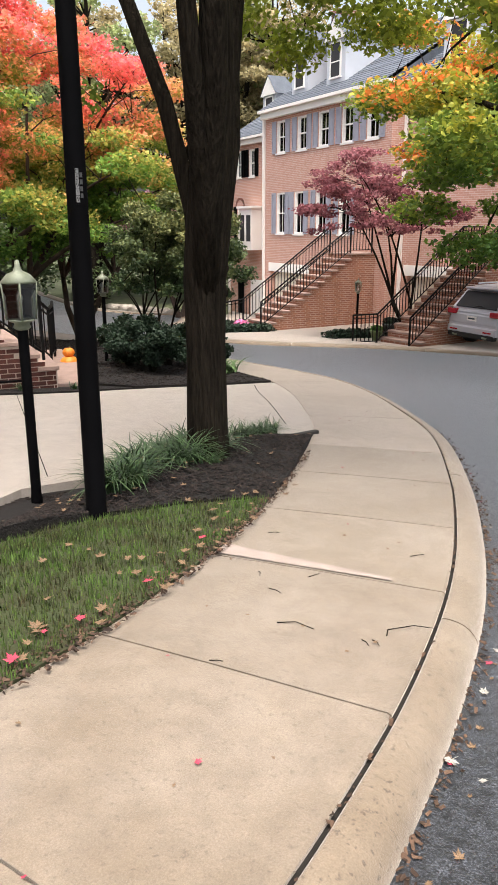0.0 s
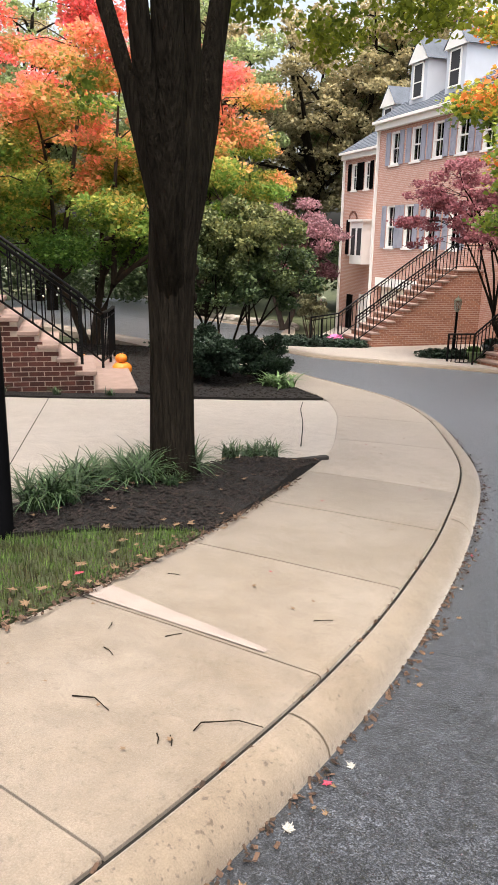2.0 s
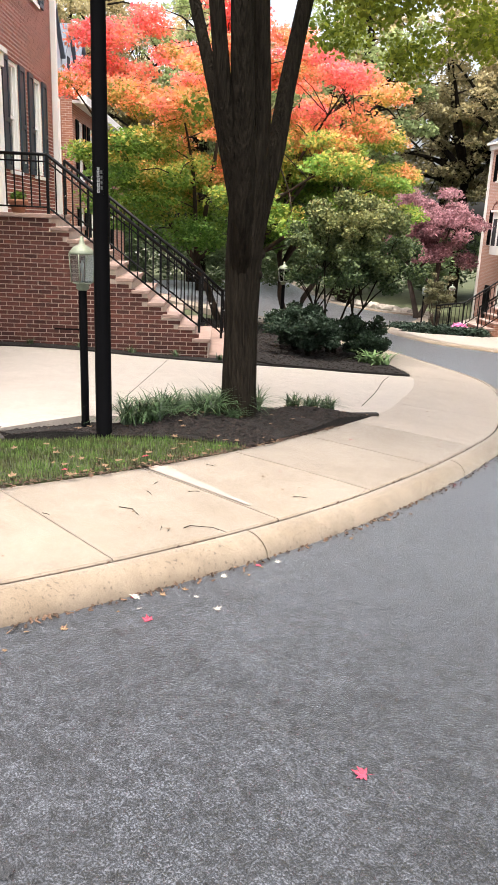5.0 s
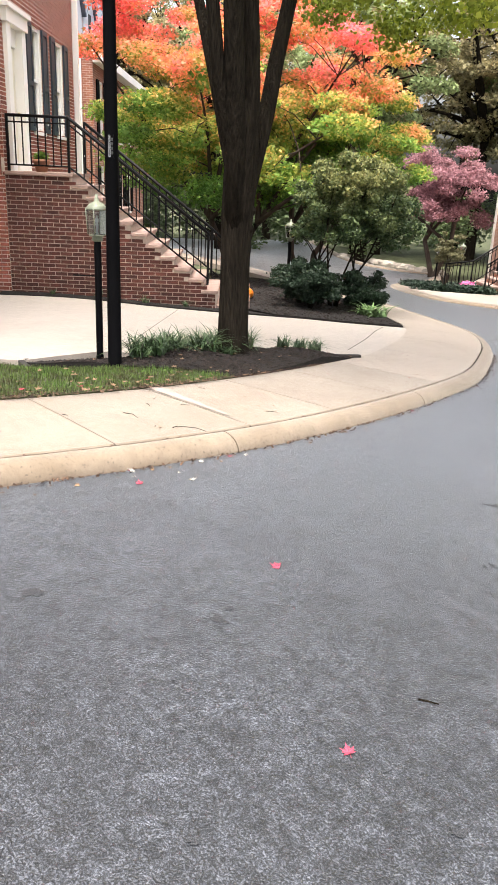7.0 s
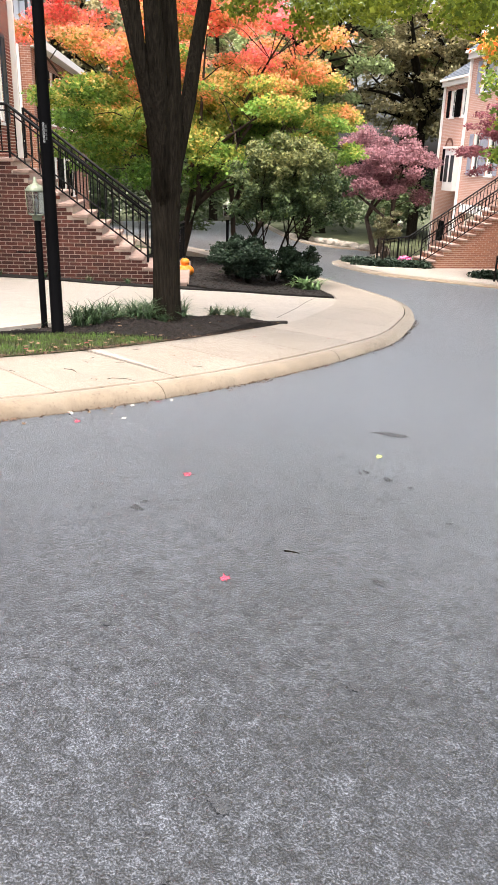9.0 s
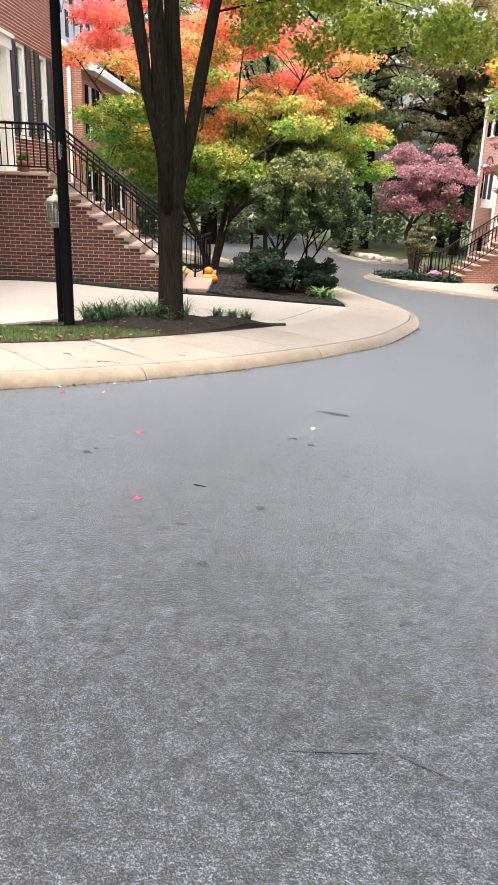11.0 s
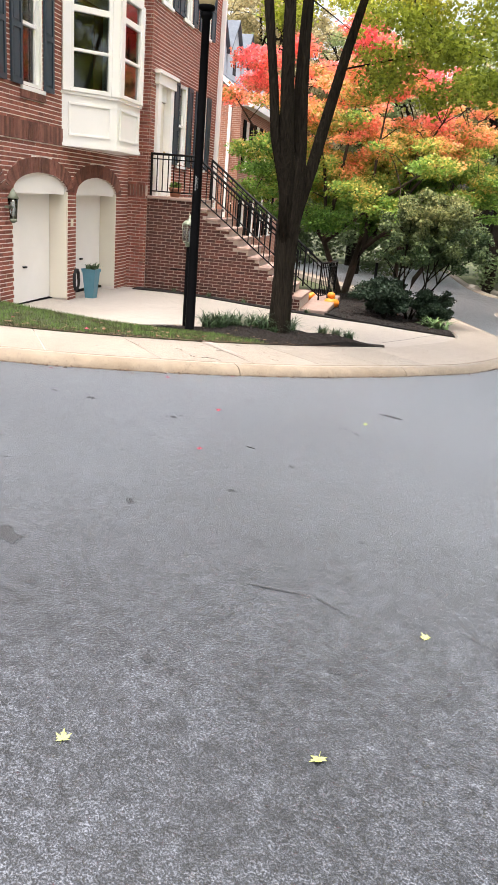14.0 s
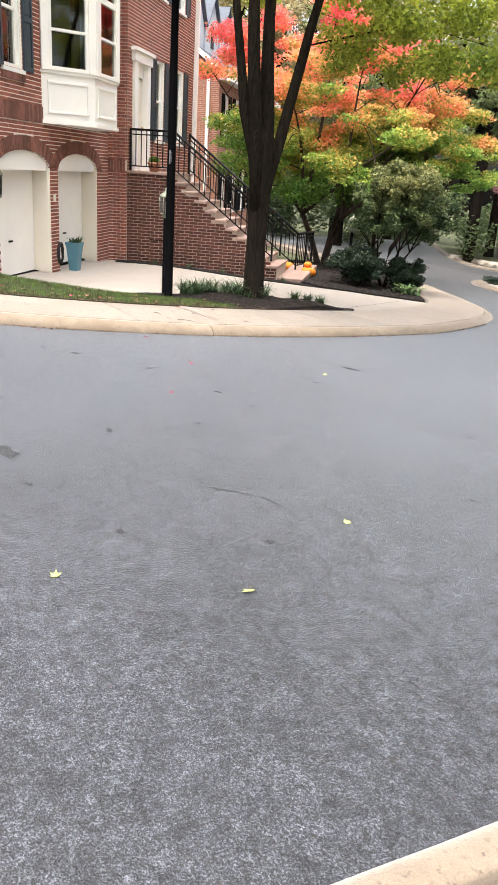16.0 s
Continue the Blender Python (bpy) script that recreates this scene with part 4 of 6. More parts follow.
# corner pipe
pipe = part("downspout", boxes((-0.045, 0.045, -0.09, -0.005, -0.1, TOP), (-0.06, 0.06, -0.095, -0.004, 2.2, 2.25), bevel=0.012), WHITE, house, "white square downspout")
pipe2 = part("downspout", boxes((12.3, 12.4, -0.58, -0.455, -0.6, TOP), bevel=0.012), WHITE, house, "white square downspout")
fpart("keypad", [(3.98, 4.05, 1.0, 1.14, 0.006, 0.03)], front, CREAM, house)
# canted bay window
bay = [(3.6, 0.0), (4.33, 0.73), (5.5, 0.73), (6.2, 0.0)]


def bay_prism(name, grow, z0, z1, material, parent):
    pts = [(3.6 - grow, 0.0), (4.33 - grow * 0.4, 0.73 + grow), (5.5 + grow * 0.4, 0.73 + grow), (6.2 + grow, 0.0)]
    bm = bmesh.new()
    lo = [bm.verts.new((u, -w, z0)) for u, w in pts]
    hi = [bm.verts.new((u, -w, z1)) for u, w in pts]
    bm.faces.new(lo), bm.faces.new(hi)
    for i in range(4):
        bm.faces.new((lo[i], lo[(i + 1) % 4], hi[(i + 1) % 4], hi[i]))
    return part(name, bm, material, parent)


bw = bay_prism("bay_window", 0.0, 2.42, 3.22, WHITE, house)
tagged(bw, "white painted canted bay window")
bay_prism("bay_sill", 0.035, 3.22, 3.27, WHITE, bw)
bay_prism("bay_head", 0.02, 4.95, 5.25, WHITE, bw)
bay_prism("bay_roof", 0.08, 5.25, 5.33, SLATE, bw)
bay_prism("bay_base_trim", 0.03, 2.38, 2.44, WHITE, bw)
for (ua, wa), (ub, wb) in zip(bay, bay[1:]):
    d = Vector((ub - ua, -(wb - wa), 0))
    L = d.length
    m = Matrix.Translation((ua, -wa, 0)) @ Matrix.Rotation(math.atan2(d.y, d.x), 4, "Z")
    rows = [(0.0, 0.14, -0.06, 0.02, 3.27, 4.95), (L - 0.14, L, -0.06, 0.02, 3.27, 4.95), (0.14, L - 0.14, -0.05, 0.03, 3.27, 3.34), (0.14, L - 0.14, -0.05, 0.03, 4.88, 4.95), (0.14, L - 0.14, -0.05, 0.03, 3.90, 3.95), (0.14, L - 0.14, -0.045, 0.03, 4.50, 4.60)]
    rows += [(0.14, 0.2, -0.05, 0.03, 3.34, 4.88), (L - 0.2, L - 0.14, -0.05, 0.03, 3.34, 4.88)]
    fr = part("bay_frame", boxes(*rows, bevel=0.006), WHITE, bw)
    fr.matrix_basis = m
    p1 = part("pane", boxes((0.2, L - 0.2, -0.005, 0.005, 3.34, 4.88)), GLASS, bw)
    p1.matrix_basis = m
    pn = part("panel", boxes((0.12, L - 0.12, -0.022, 0.0, 2.56, 2.6), (0.12, L - 0.12, -0.022, 0.0, 3.06, 3.1), (0.12, 0.16, -0.022, 0.0, 2.6, 3.06), (L - 0.16, L - 0.12, -0.022, 0.0, 2.6, 3.06), bevel=0.004), WHITE, bw)
    pn.matrix_basis = m
# dark sheet painted for the gloom inside the bay
part("bay_room", boxes((3.7, 6.1, 0.5, 0.52, 2.5, 5.0)), INTERIOR_DARK, bw)
# front door with pilasters
fpart("front_door", [(7.42, 8.08, 1.64, 3.6, -0.14, -0.09), *[(a, a + 0.22, z, z + 0.5, -0.09, -0.075) for a in (7.48, 7.8) for z in (1.8, 2.4, 3.0)]], door_front, CREAM, house, "cream panelled front door")
fpart("door_surround", [(7.2, 7.42, 1.62, 3.9, -0.1, 0.07), (8.08, 8.3, 1.62, 3.9, -0.1, 0.07), (7.14, 8.36, 3.9, 4.1, -0.1, 0.1), (7.08, 8.42, 4.1, 4.17, -0.1, 0.15), (7.42, 8.08, 3.62, 3.9, -0.1, -0.04)], door_front, WHITE, house, "white pilastered door surround")
part("door_knob", lathe(bmesh.new(), [(0.01, 0), (0.03, 0.02), (0.02, 0.05)], 8, (8.02, -0.42)), BRASS, house).location = (0, 0, 2.55)

# stairs of the near house, each brick of the near side its own piece
st, st_rows = stairs(H_POSE, 6.9, 8.35, 0.45, 1.1, 11, 1.64, 0.182, 0.246, -1.0, "red brick entry stairs with pale flagstone treads", MORTAR, True)
slab = part("bottom_slab", boxes((6.95, 10.1, -4.6, -3.99, -0.57, -0.44), bevel=0.015), TREAD, st, "low flagstone landing at the foot")
near_side = Face("left", 6.91)
side_rows = []
for r in brick_rows(near_side, 0.45, 4.0, -0.72, 1.58, []):
    top = max([z for a, b, z in st_rows if a - 0.001 <= (r[0] + r[1]) / 2 <= b + 0.001] or [-9])
    if r[3] <= top + 0.01:
        side_rows.append(r)
head = Face("front", 3.99)
end_rows = brick_rows(head, 6.93, 8.33, -0.72, -0.26, [])
bricks_joined("brickwork", end_rows, head, st)

# railings
T = 0.86
rail_run("stair_railing", H_POSE, [(6.98, 0.5, 1.64 + T), (6.98, 1.5, 1.64 + T), (6.98, 3.85, -0.10 + T)], "black iron stair railing wound with fairy lights", T, bulbs=True)
rail_run("stair_railing", H_POSE, [(8.28, 1.5, 1.64 + T), (8.28, 3.85, -0.10 + T), (8.7, 4.2, -0.44 + T), (9.3, 4.35, -0.44 + T), (9.9, 4.45, -0.44 + T)], "black iron railing sweeping round the foot of the stairs", T, bulbs=True)


# -- facing townhouses --
def facing_house(m, width, base, eave, depth, brick, label, shutter, wins_up, wins_low, low_z, up_z, garage, stair_u, dormers, arched=False, win_w=0.62):
    ob = empty("townhouse", m, label, "house", "facing townhouses")
    f = Face("front", 0.0)
    holes = [(c - win_w / 2, c + win_w / 2, up_z, up_z + 1.22, 0) for c in wins_up] + [(c - win_w / 2, c + win_w / 2, low_z, low_z + 1.62, 0) for c in wins_low]
    gh = [(*garage, base, base + 2.25, 0.0)] if garage else []
    wall(f, 0, width, base, eave, holes + gh, 0.3, brick, ob)
    part("rear_wall", boxes((0, width, depth - 0.3, depth, base, eave)), brick, ob)
    part("side_wall", boxes((0, 0.3, 0.3, depth - 0.3, base, eave)), brick, ob)
    part("side_wall", boxes((width - 0.3, width, 0.3, depth - 0.3, base, eave)), brick, ob)
    for h in holes:
        window(f, *h[:4], ob, shutter, 0.3, grid=(2, 2))
    if garage:
        fpart("garage_door", [(garage[0], garage[1], base, base + 2.25, -0.25, -0.2), *[(garage[0] + 0.1, garage[1] - 0.1, base + 0.1 + k * 0.55, base + 0.5 + k * 0.55, -0.2, -0.185) for k in range(4)]], f, CREAM, ob, "cream panelled garage door")
        fpart("garage_lintel", [(garage[0] - 0.15, garage[1] + 0.15, base + 2.25, base + 2.6, -0.05, 0.03)], f, WHITE, ob)
    # pitched slate roof with courses, white cornice
    bm = bmesh.new()
    rh, ov = 2.9, 0.3
    rows = 26
    for k in range(rows):
        t0, t1 = k / rows, (k + 1) / rows
        y0, y1 = -ov + t0 * (depth / 2 + ov), -ov + t1 * (depth / 2 + ov)
        z0, z1 = eave + 0.12 + rh * t0, eave + 0.12 + rh * t1
        vs = [bm.verts.new(p) for p in ((-0.05, y0, z0 + 0.02), (width + 0.05, y0, z0 + 0.02), (width + 0.05, y1, z1), (-0.05, y1, z1), (-0.05, y0, z0 - 0.05), (width + 0.05, y0, z0 - 0.05))]
        bm.faces.new(vs[:4]), bm.faces.new((vs[0], vs[1], vs[5], vs[4]))
    vs = [bm.verts.new(p) for p in ((-0.05, depth / 2, eave + 0.12 + rh), (width + 0.05, depth / 2, eave + 0.12 + rh), (width + 0.05, depth + ov, eave), (-0.05, depth + ov, eave))]
    bm.faces.new(vs)
    for x in (-0.02, width + 0.02):
        bm.faces.new([bm.verts.new(p) for p in ((x, -ov, eave), (x, depth / 2, eave + rh), (x, depth + ov, eave))])
    rf = tagged(part("roof", bm, SLATE, ob, "grey slate pitched roof"), kind="stuff")
    part("cornice", boxes((-0.06, width + 0.06, -0.22, 0.05, eave - 0.22, eave), (-0.08, width + 0.08, -0.36, 0.05, eave, eave + 0.1)), WHITE, ob, "white painted cornice and gutter")
    part("downspout", boxes((-0.05, 0.05, -0.12, -0.02, base, eave)), WHITE, ob)
    for c, y0, dz in dormers:
        w = 0.58
        zb, zt = eave + 0.4 + dz, eave + 2.15 + dz
        dm = part("dormer", boxes((c - w, c + w, y0, y0 + 2.0, zb, zt)), SIDING, ob, "white gabled dormer")
        bm = bmesh.new()
        a = [bm.verts.new(p) for p in ((c - w - 0.12, y0 - 0.12, zt - 0.02), (c, y0 - 0.12, zt + 0.8), (c + w + 0.12, y0 - 0.12, zt - 0.02))]
        b = [bm.verts.new((v.co.x, y0 + 2.6, v.co.z)) for v in a]
        bm.faces.new((a[0], a[1], b[1], b[0])), bm.faces.new((a[1], a[2], b[2], b[1]))
        part("dormer_roof", bm, SLATE, dm)
        bm = bmesh.new()
        for d in (-0.1, 0.0):
            bm.faces.new([bm.verts.new((v.x, y0 + d, v.z)) for v in (Vector((c - w - 0.1, 0, zt - 0.05)), Vector((c + w + 0.1, 0, zt - 0.05)), Vector((c, 0, zt + 0.75)))])
        part("dormer_gable", bm, WHITE, dm)
        part("dormer_window_frame", boxes((c - 0.34, c - 0.28, y0 - 0.05, y0, zb + 0.5, zt - 0.1), (c + 0.28, c + 0.34, y0 - 0.05, y0, zb + 0.5, zt - 0.1), (c - 0.34, c + 0.34, y0 - 0.05, y0, zt - 0.14, zt - 0.08), (c - 0.36, c + 0.36, y0 - 0.07, y0, zb + 0.44, zb + 0.5), (c - 0.28, c + 0.28, y0 - 0.04, y0, zb + 0.98, zb + 1.02)), WHITE, dm)
        part("dormer_pane", boxes((c - 0.28, c + 0.28, y0 - 0.03, y0 - 0.004, zb + 0.5, zt - 0.14)), INTERIOR_DARK, dm)
    return ob


F_POSE = pose(-14.1, 30.4, 0, 0, 0, -35)
facing = facing_house(F_POSE, 8.2, -2.4, 6.1, 9.0, FAR_BRICK, "orange brick townhouse with grey shutters and white dormers", SHUTTER_GREY, [1.27, 2.8, 4.27, 5.75, 7.2], [1.27, 2.65, 4.2, 5.7], 1.39, 4.52, (0.5, 3.4), 6.5, [(1.9, 0.45, -0.1), (4.3, 0.45, -0.1)], win_w=0.7)
chimney = part("chimney", boxes((2.85, 3.35, 1.2, 1.9, 6.2, 9.3), (2.8, 3.4, 1.15, 1.95, 9.3, 9.42)), FAR_BRICK_DARK)
chimney.parent = bpy.data.objects["roof.001"] if bpy.data.objects["roof.001"].parent == facing else facing
F2_POSE = F_POSE @ pose(-6.3, 1.6, 0)
f2 = facing_house(F2_POSE, 6.25, -3.2, 5.6, 9.0, FAR_BRICK, "orange brick townhouse with black shutters and slate roof", BLACK, [1.0, 2.3], [1.1], 1.0, 3.95, None, 0, [(3.4, 0.3, -0.35)], win_w=0.6)
f2_front = Face("front", 0.0)
for a0, a1, zs, rise in ((0.75, 1.45, 2.62, 0.3),):
    arch_bricks(f2_front, (a0, a1, 0, zs, rise), f2, 0.12)
fpart("garden_bay", [(2.1, 3.3, 0.6, 2.5, 0.02, 0.6), (2.0, 3.4, 2.5, 2.6, 0.02, 0.7)], f2_front, WHITE, f2, "white oriel window")
fpart("garden_bay_pane", [(2.2, 2.6, 1.0, 2.2, 0.6, 0.605), (2.8, 3.2, 1.0, 2.2, 0.6, 0.605)], f2_front, INTERIOR_DARK, f2)
fpart("garage_door", [(2.2, 4.6, -2.9, -0.8, 0.01, 0.04)], f2_front, WHITE, f2, "white garage door")
fpart("side_door", [(0.9, 1.5, -2.9, -0.9, 0.01, 0.04)], f2_front, BLACK, f2)
F0_POSE = pose(-7.0, 26.2, 0, 0, 0, -27)
facing_house(F0_POSE, 7.9, -2.2, 6.1, 9.0, FAR_BRICK, "orange brick townhouse half hidden by trees", SHUTTER_GREY, [1.2, 2.6, 4.0, 5.4], [5.6, 6.9], 1.39, 4.52, (0.3, 2.9), 6.5, [(1.5, 0.45, -0.4), (4.0, 0.45, -0.4)])
FS, FS_rows = stairs(F_POSE, 6.2, 7.6, 0.0, 1.0, 14, 0.8, 0.18, 0.27, -2.4, "brown brick entry stairs with stone treads and iron rails", FAR_BRICK_DARK)
end = 1.0 + 13 * 0.27
rail_run("stair_railing", F_POSE, [(7.52, 0.1, 0.8 + T), (7.52, 1.0, 0.8 + T), (7.52, end, -1.54 + T)], "black iron railing along the brown brick steps", T)
rail_run("stair_railing", F_POSE, [(6.3, 1.0, 0.8 + T), (6.3, end, -1.54 + T), (5.9, end + 0.8, -1.7 + T)], "black iron railing curving to the street", T)
FS0, _ = stairs(F0_POSE, 3.2, 4.6, 0.0, 1.0, 14, 0.8, 0.18, 0.27, -2.4, "brown brick steps up to a facing door", FAR_BRICK_DARK)
rail_run("stair_railing", F0_POSE, [(4.5, 0.1, 0.8 + T), (4.5, 1.0, 0.8 + T), (4.5, end, -1.54 + T)], "black iron railing on the brown steps", T)
rail_run("stair_railing", F0_POSE, [(3.3, 0.1, 0.8 + T), (3.3, 1.0, 0.8 + T), (3.3, end, -1.54 + T), (2.6, end + 0.25, -1.62 + T)], "black iron railing before the garage", T)


def fpos(u, w):
    v = F_POSE @ Vector((u, -w, 0))
    return v.x, v.y


far_edge = [(p.x, p.y) for p in smooth_line(FAR_KERB[1:9], 0.8)]
tagged(sheet("driveway", [(-1.0, 20.1), *[(x, y + 0.1) for x, y in far_edge], (-16.5, 30), fpos(-6, -1.5), fpos(18, -1.5), (6, 20.1)], lambda x, y: G(y, x) + 0.05, DRIVE_CONCRETE, 3), "pale concrete driveways before the facing houses", "driveway", kind="structure")


# -- the next house along: brick front range under a lean-to roof, white gabled storey behind --
next_house = empty("townhouse", H_POSE @ pose(20.0, 0.6, 0), "brick townhouse with white sided gables and dark shutters", "house")
nf, nl = Face("front", 0.0), Face("left", 0.0)
n_wins = [(a, a + 0.8, z, z + 1.75, 0) for a in (0.9, 2.9, 4.9, 6.9) for z in (0.1, 2.75)]
wall(nf, 0, 12, -3, 5.1, n_wins, 0.3, FAR_BRICK_DARK, next_house)
bm = bmesh.new()
for u in (0.0, 0.3):
    bm.faces.new([bm.verts.new(q) for q in ((u, 0.3, -3), (u, 8, -3), (u, 8, 6.2), (u, 1.6, 6.2), (u, 0.3, 5.2))])
bm.verts.ensure_lookup_table()
for i in range(5):
    bm.faces.new((bm.verts[i], bm.verts[(i + 1) % 5], bm.verts[5 + (i + 1) % 5], bm.verts[5 + i]))
part("side_wall", bm, FAR_BRICK_DARK, next_house)
for h in n_wins:
    window(nf, *h[:4], next_house, BLACK, 0.42, grid=(2, 4))


def slope_board(name, u0, u1, y0, y1, z0, z1, thick, material, label=""):
    """A board lying on a slope that climbs from the street backwards."""
    bm = bmesh.new()
    lo = [bm.verts.new(q) for q in ((u0, y0, z0), (u1, y0, z0), (u1, y1, z1), (u0, y1, z1))]
    hi = [bm.verts.new(v.co + Vector((0, 0, thick))) for v in lo]
    bm.faces.new(lo), bm.faces.new(hi)
    for i in range(4):
        bm.faces.new((lo[i], lo[(i + 1) % 4], hi[(i + 1) % 4], hi[i]))
    return part(name, bm, material, next_house, label)


slope_board("lean_to_roof", 0.0, 12, -0.3, 1.6, 5.06, 6.35, 0.08, SLATE, "slate lean-to roof")
slope_board("rake_board", -0.12, 0.0, -0.35, 1.6, 4.94, 6.3, 0.2, WHITE, "white rake board")
part("eave", boxes((-0.12, 12.0, -0.46, -0.302, 4.88, 5.12), (0.0, 12.0, -0.3, -0.005, 4.92, 5.0)), WHITE, next_house, "white gutter and soffit")
part("downspout", boxes((-0.13, -0.02, 0.35, 0.46, -2.5, 5.0), bevel=0.012), WHITE, next_house)
part("upper_storey", boxes((0.3, 12.0, 1.6, 8.4, 5.9, 7.3)), SIDING, next_house, "white sided upper storey")
for k in range(7):
    part("siding_board", boxes((0.28, 12.0, 1.585, 1.605, 6.3 + k * 0.145, 6.435 + k * 0.145)), SIDING, next_house)
for c in (1.6, 4.2, 6.8, 9.4):
    bm = bmesh.new()
    a = [bm.verts.new(q) for q in ((c - 1.15, 1.4, 7.2), (c, 1.4, 8.45), (c + 1.15, 1.4, 7.2), (c + 1.15, 1.4, 6.2), (c - 1.15, 1.4, 6.2))]
    b = [bm.verts.new((v.co.x, 5.0, v.co.z)) for v in a]
    bm.faces.new(a)
    for i in (2, 3, 4):
        bm.faces.new((a[i], a[(i + 1) % 5], b[(i + 1) % 5], b[i]))
    gb = part("gable", bm, SIDING, next_house, "white sided gable")
    bm = bmesh.new()
    for sx in (-1, 1):
        r0 = [bm.verts.new(q) for q in ((c, 1.25, 8.47), (c + sx * 1.28, 1.25, 7.1), (c + sx * 1.28, 5.0, 7.1), (c, 5.0, 8.47))]
        r1 = [bm.verts.new(v.co + Vector((0, 0, 0.09))) for v in r0]
        bm.faces.new(r0), bm.faces.new(r1)
        for i in range(4):
            bm.faces.new((r0[i], r0[(i + 1) % 4], r1[(i + 1) % 4], r1[i]))
    part("gable_roof", bm, SLATE, gb)
    part("gable_window", boxes((c - 0.22, c + 0.22, 1.37, 1.405, 6.5, 7.4)), INTERIOR_DARK, gb)
part("roof", boxes((0.2, 12.1, 3.5, 8.8, 7.3, 7.9)), SLATE, next_house)


# ---- trees ----
def leaves(name, blobs, n, size, material, parent, seed, droop=0.35, shell=0.35, level=0.75):
    """Many small pointed leaves in clumps; blobs: (x, y, z, rx, rz). Level near 1 lays the leaves flat to the sky."""
    r = np.random.default_rng(seed)
    B = np.array(blobs, float)
    wts = B[:, 3] ** 2 * B[:, 4]
    pick = r.choice(len(B), n, p=wts / wts.sum())
    d = r.normal(size=(n, 3))
    d /= np.linalg.norm(d, axis=1)[:, None]
    rad = shell + (1 - shell) * r.random(n) ** 0.7
    rad *= 0.82 + 0.3 * np.sin(d[:, 0] * 7 + pick * 1.7) * np.sin(d[:, 1] * 6 + pick) * np.cos(d[:, 2] * 5 + pick * 0.6)
    c = B[pick, :3] + d * rad[:, None] * np.stack([B[pick, 3], B[pick, 3], B[pick, 4]], 1)
    up = r.normal(size=(n, 3)) * (1.05 - level) * 1.6
    up[:, 2] += 1
    ax = np.cross(up, r.normal(size=(n, 3)))
    ax /= np.linalg.norm(ax, axis=1)[:, None]
    ax[:, 2] -= droop * r.random(n)
    ax /= np.linalg.norm(ax, axis=1)[:, None]
    sd = np.cross(ax, up)
    sd /= np.linalg.norm(sd, axis=1)[:, None]
    s = size * r.uniform(0.6, 1.35, n)[:, None]
    v = np.stack([c - ax * s * 0.5, c + sd * s * 0.42 - ax * s * 0.05, c + ax * s * 0.6, c - sd * s * 0.42 - ax * s * 0.05], 1)
    nrm = np.cross(ax, sd)
    v[:, 1] += nrm * s * 0.12
    v[:, 3] += nrm * s * 0.12
    me = bpy.data.meshes.new(name)
    me.vertices.add(4 * n)
    me.vertices.foreach_set("co", v.reshape(-1))
    me.loops.add(6 * n)
    idx = (np.arange(n)[:, None] * 4 + np.array([0, 1, 2, 0, 2, 3])).reshape(-1)
    me.loops.foreach_set("vertex_index", idx)
    me.polygons.add(2 * n)
    me.polygons.foreach_set("loop_start", np.arange(2 * n) * 3)
    me.update(calc_edges=True)
    me.materials.append(material)
    ob = new(name, me)
    ob.parent = parent
    return ob


def crown(rr, cx, cy, cz, R, H, n, rmin, rmax, low=0.0, flat=(0.45, 0.7)):
    out = []
    while len(out) < n:
        d = Vector((rr.gauss(0, 1), rr.gauss(0, 1), rr.gauss(0, 1))).normalized() * rr.random() ** 0.45
        if d.z < -0.75 + low:
            continue
        s = rr.uniform(rmin, rmax)
        out.append((cx + d.x * R, cy + d.y * R, cz + d.z * H, s, s * rr.uniform(*flat)))
    return out


def limb_set(bm, rr, base, tips, r0):
    for tip in tips:
        a, b = Vector(base), Vector(tip)
        mid = a.lerp(b, 0.5) + Vector((rr.uniform(-0.15, 0.15), rr.uniform(-0.15, 0.15), 0.12 * (b - a).length))
        tube(bm, [a, a.lerp(mid, 0.6), mid, mid.lerp(b, 0.6), b], [r0, r0 * 0.8, r0 * 0.6, r0 * 0.4, r0 * 0.15], 6, False)


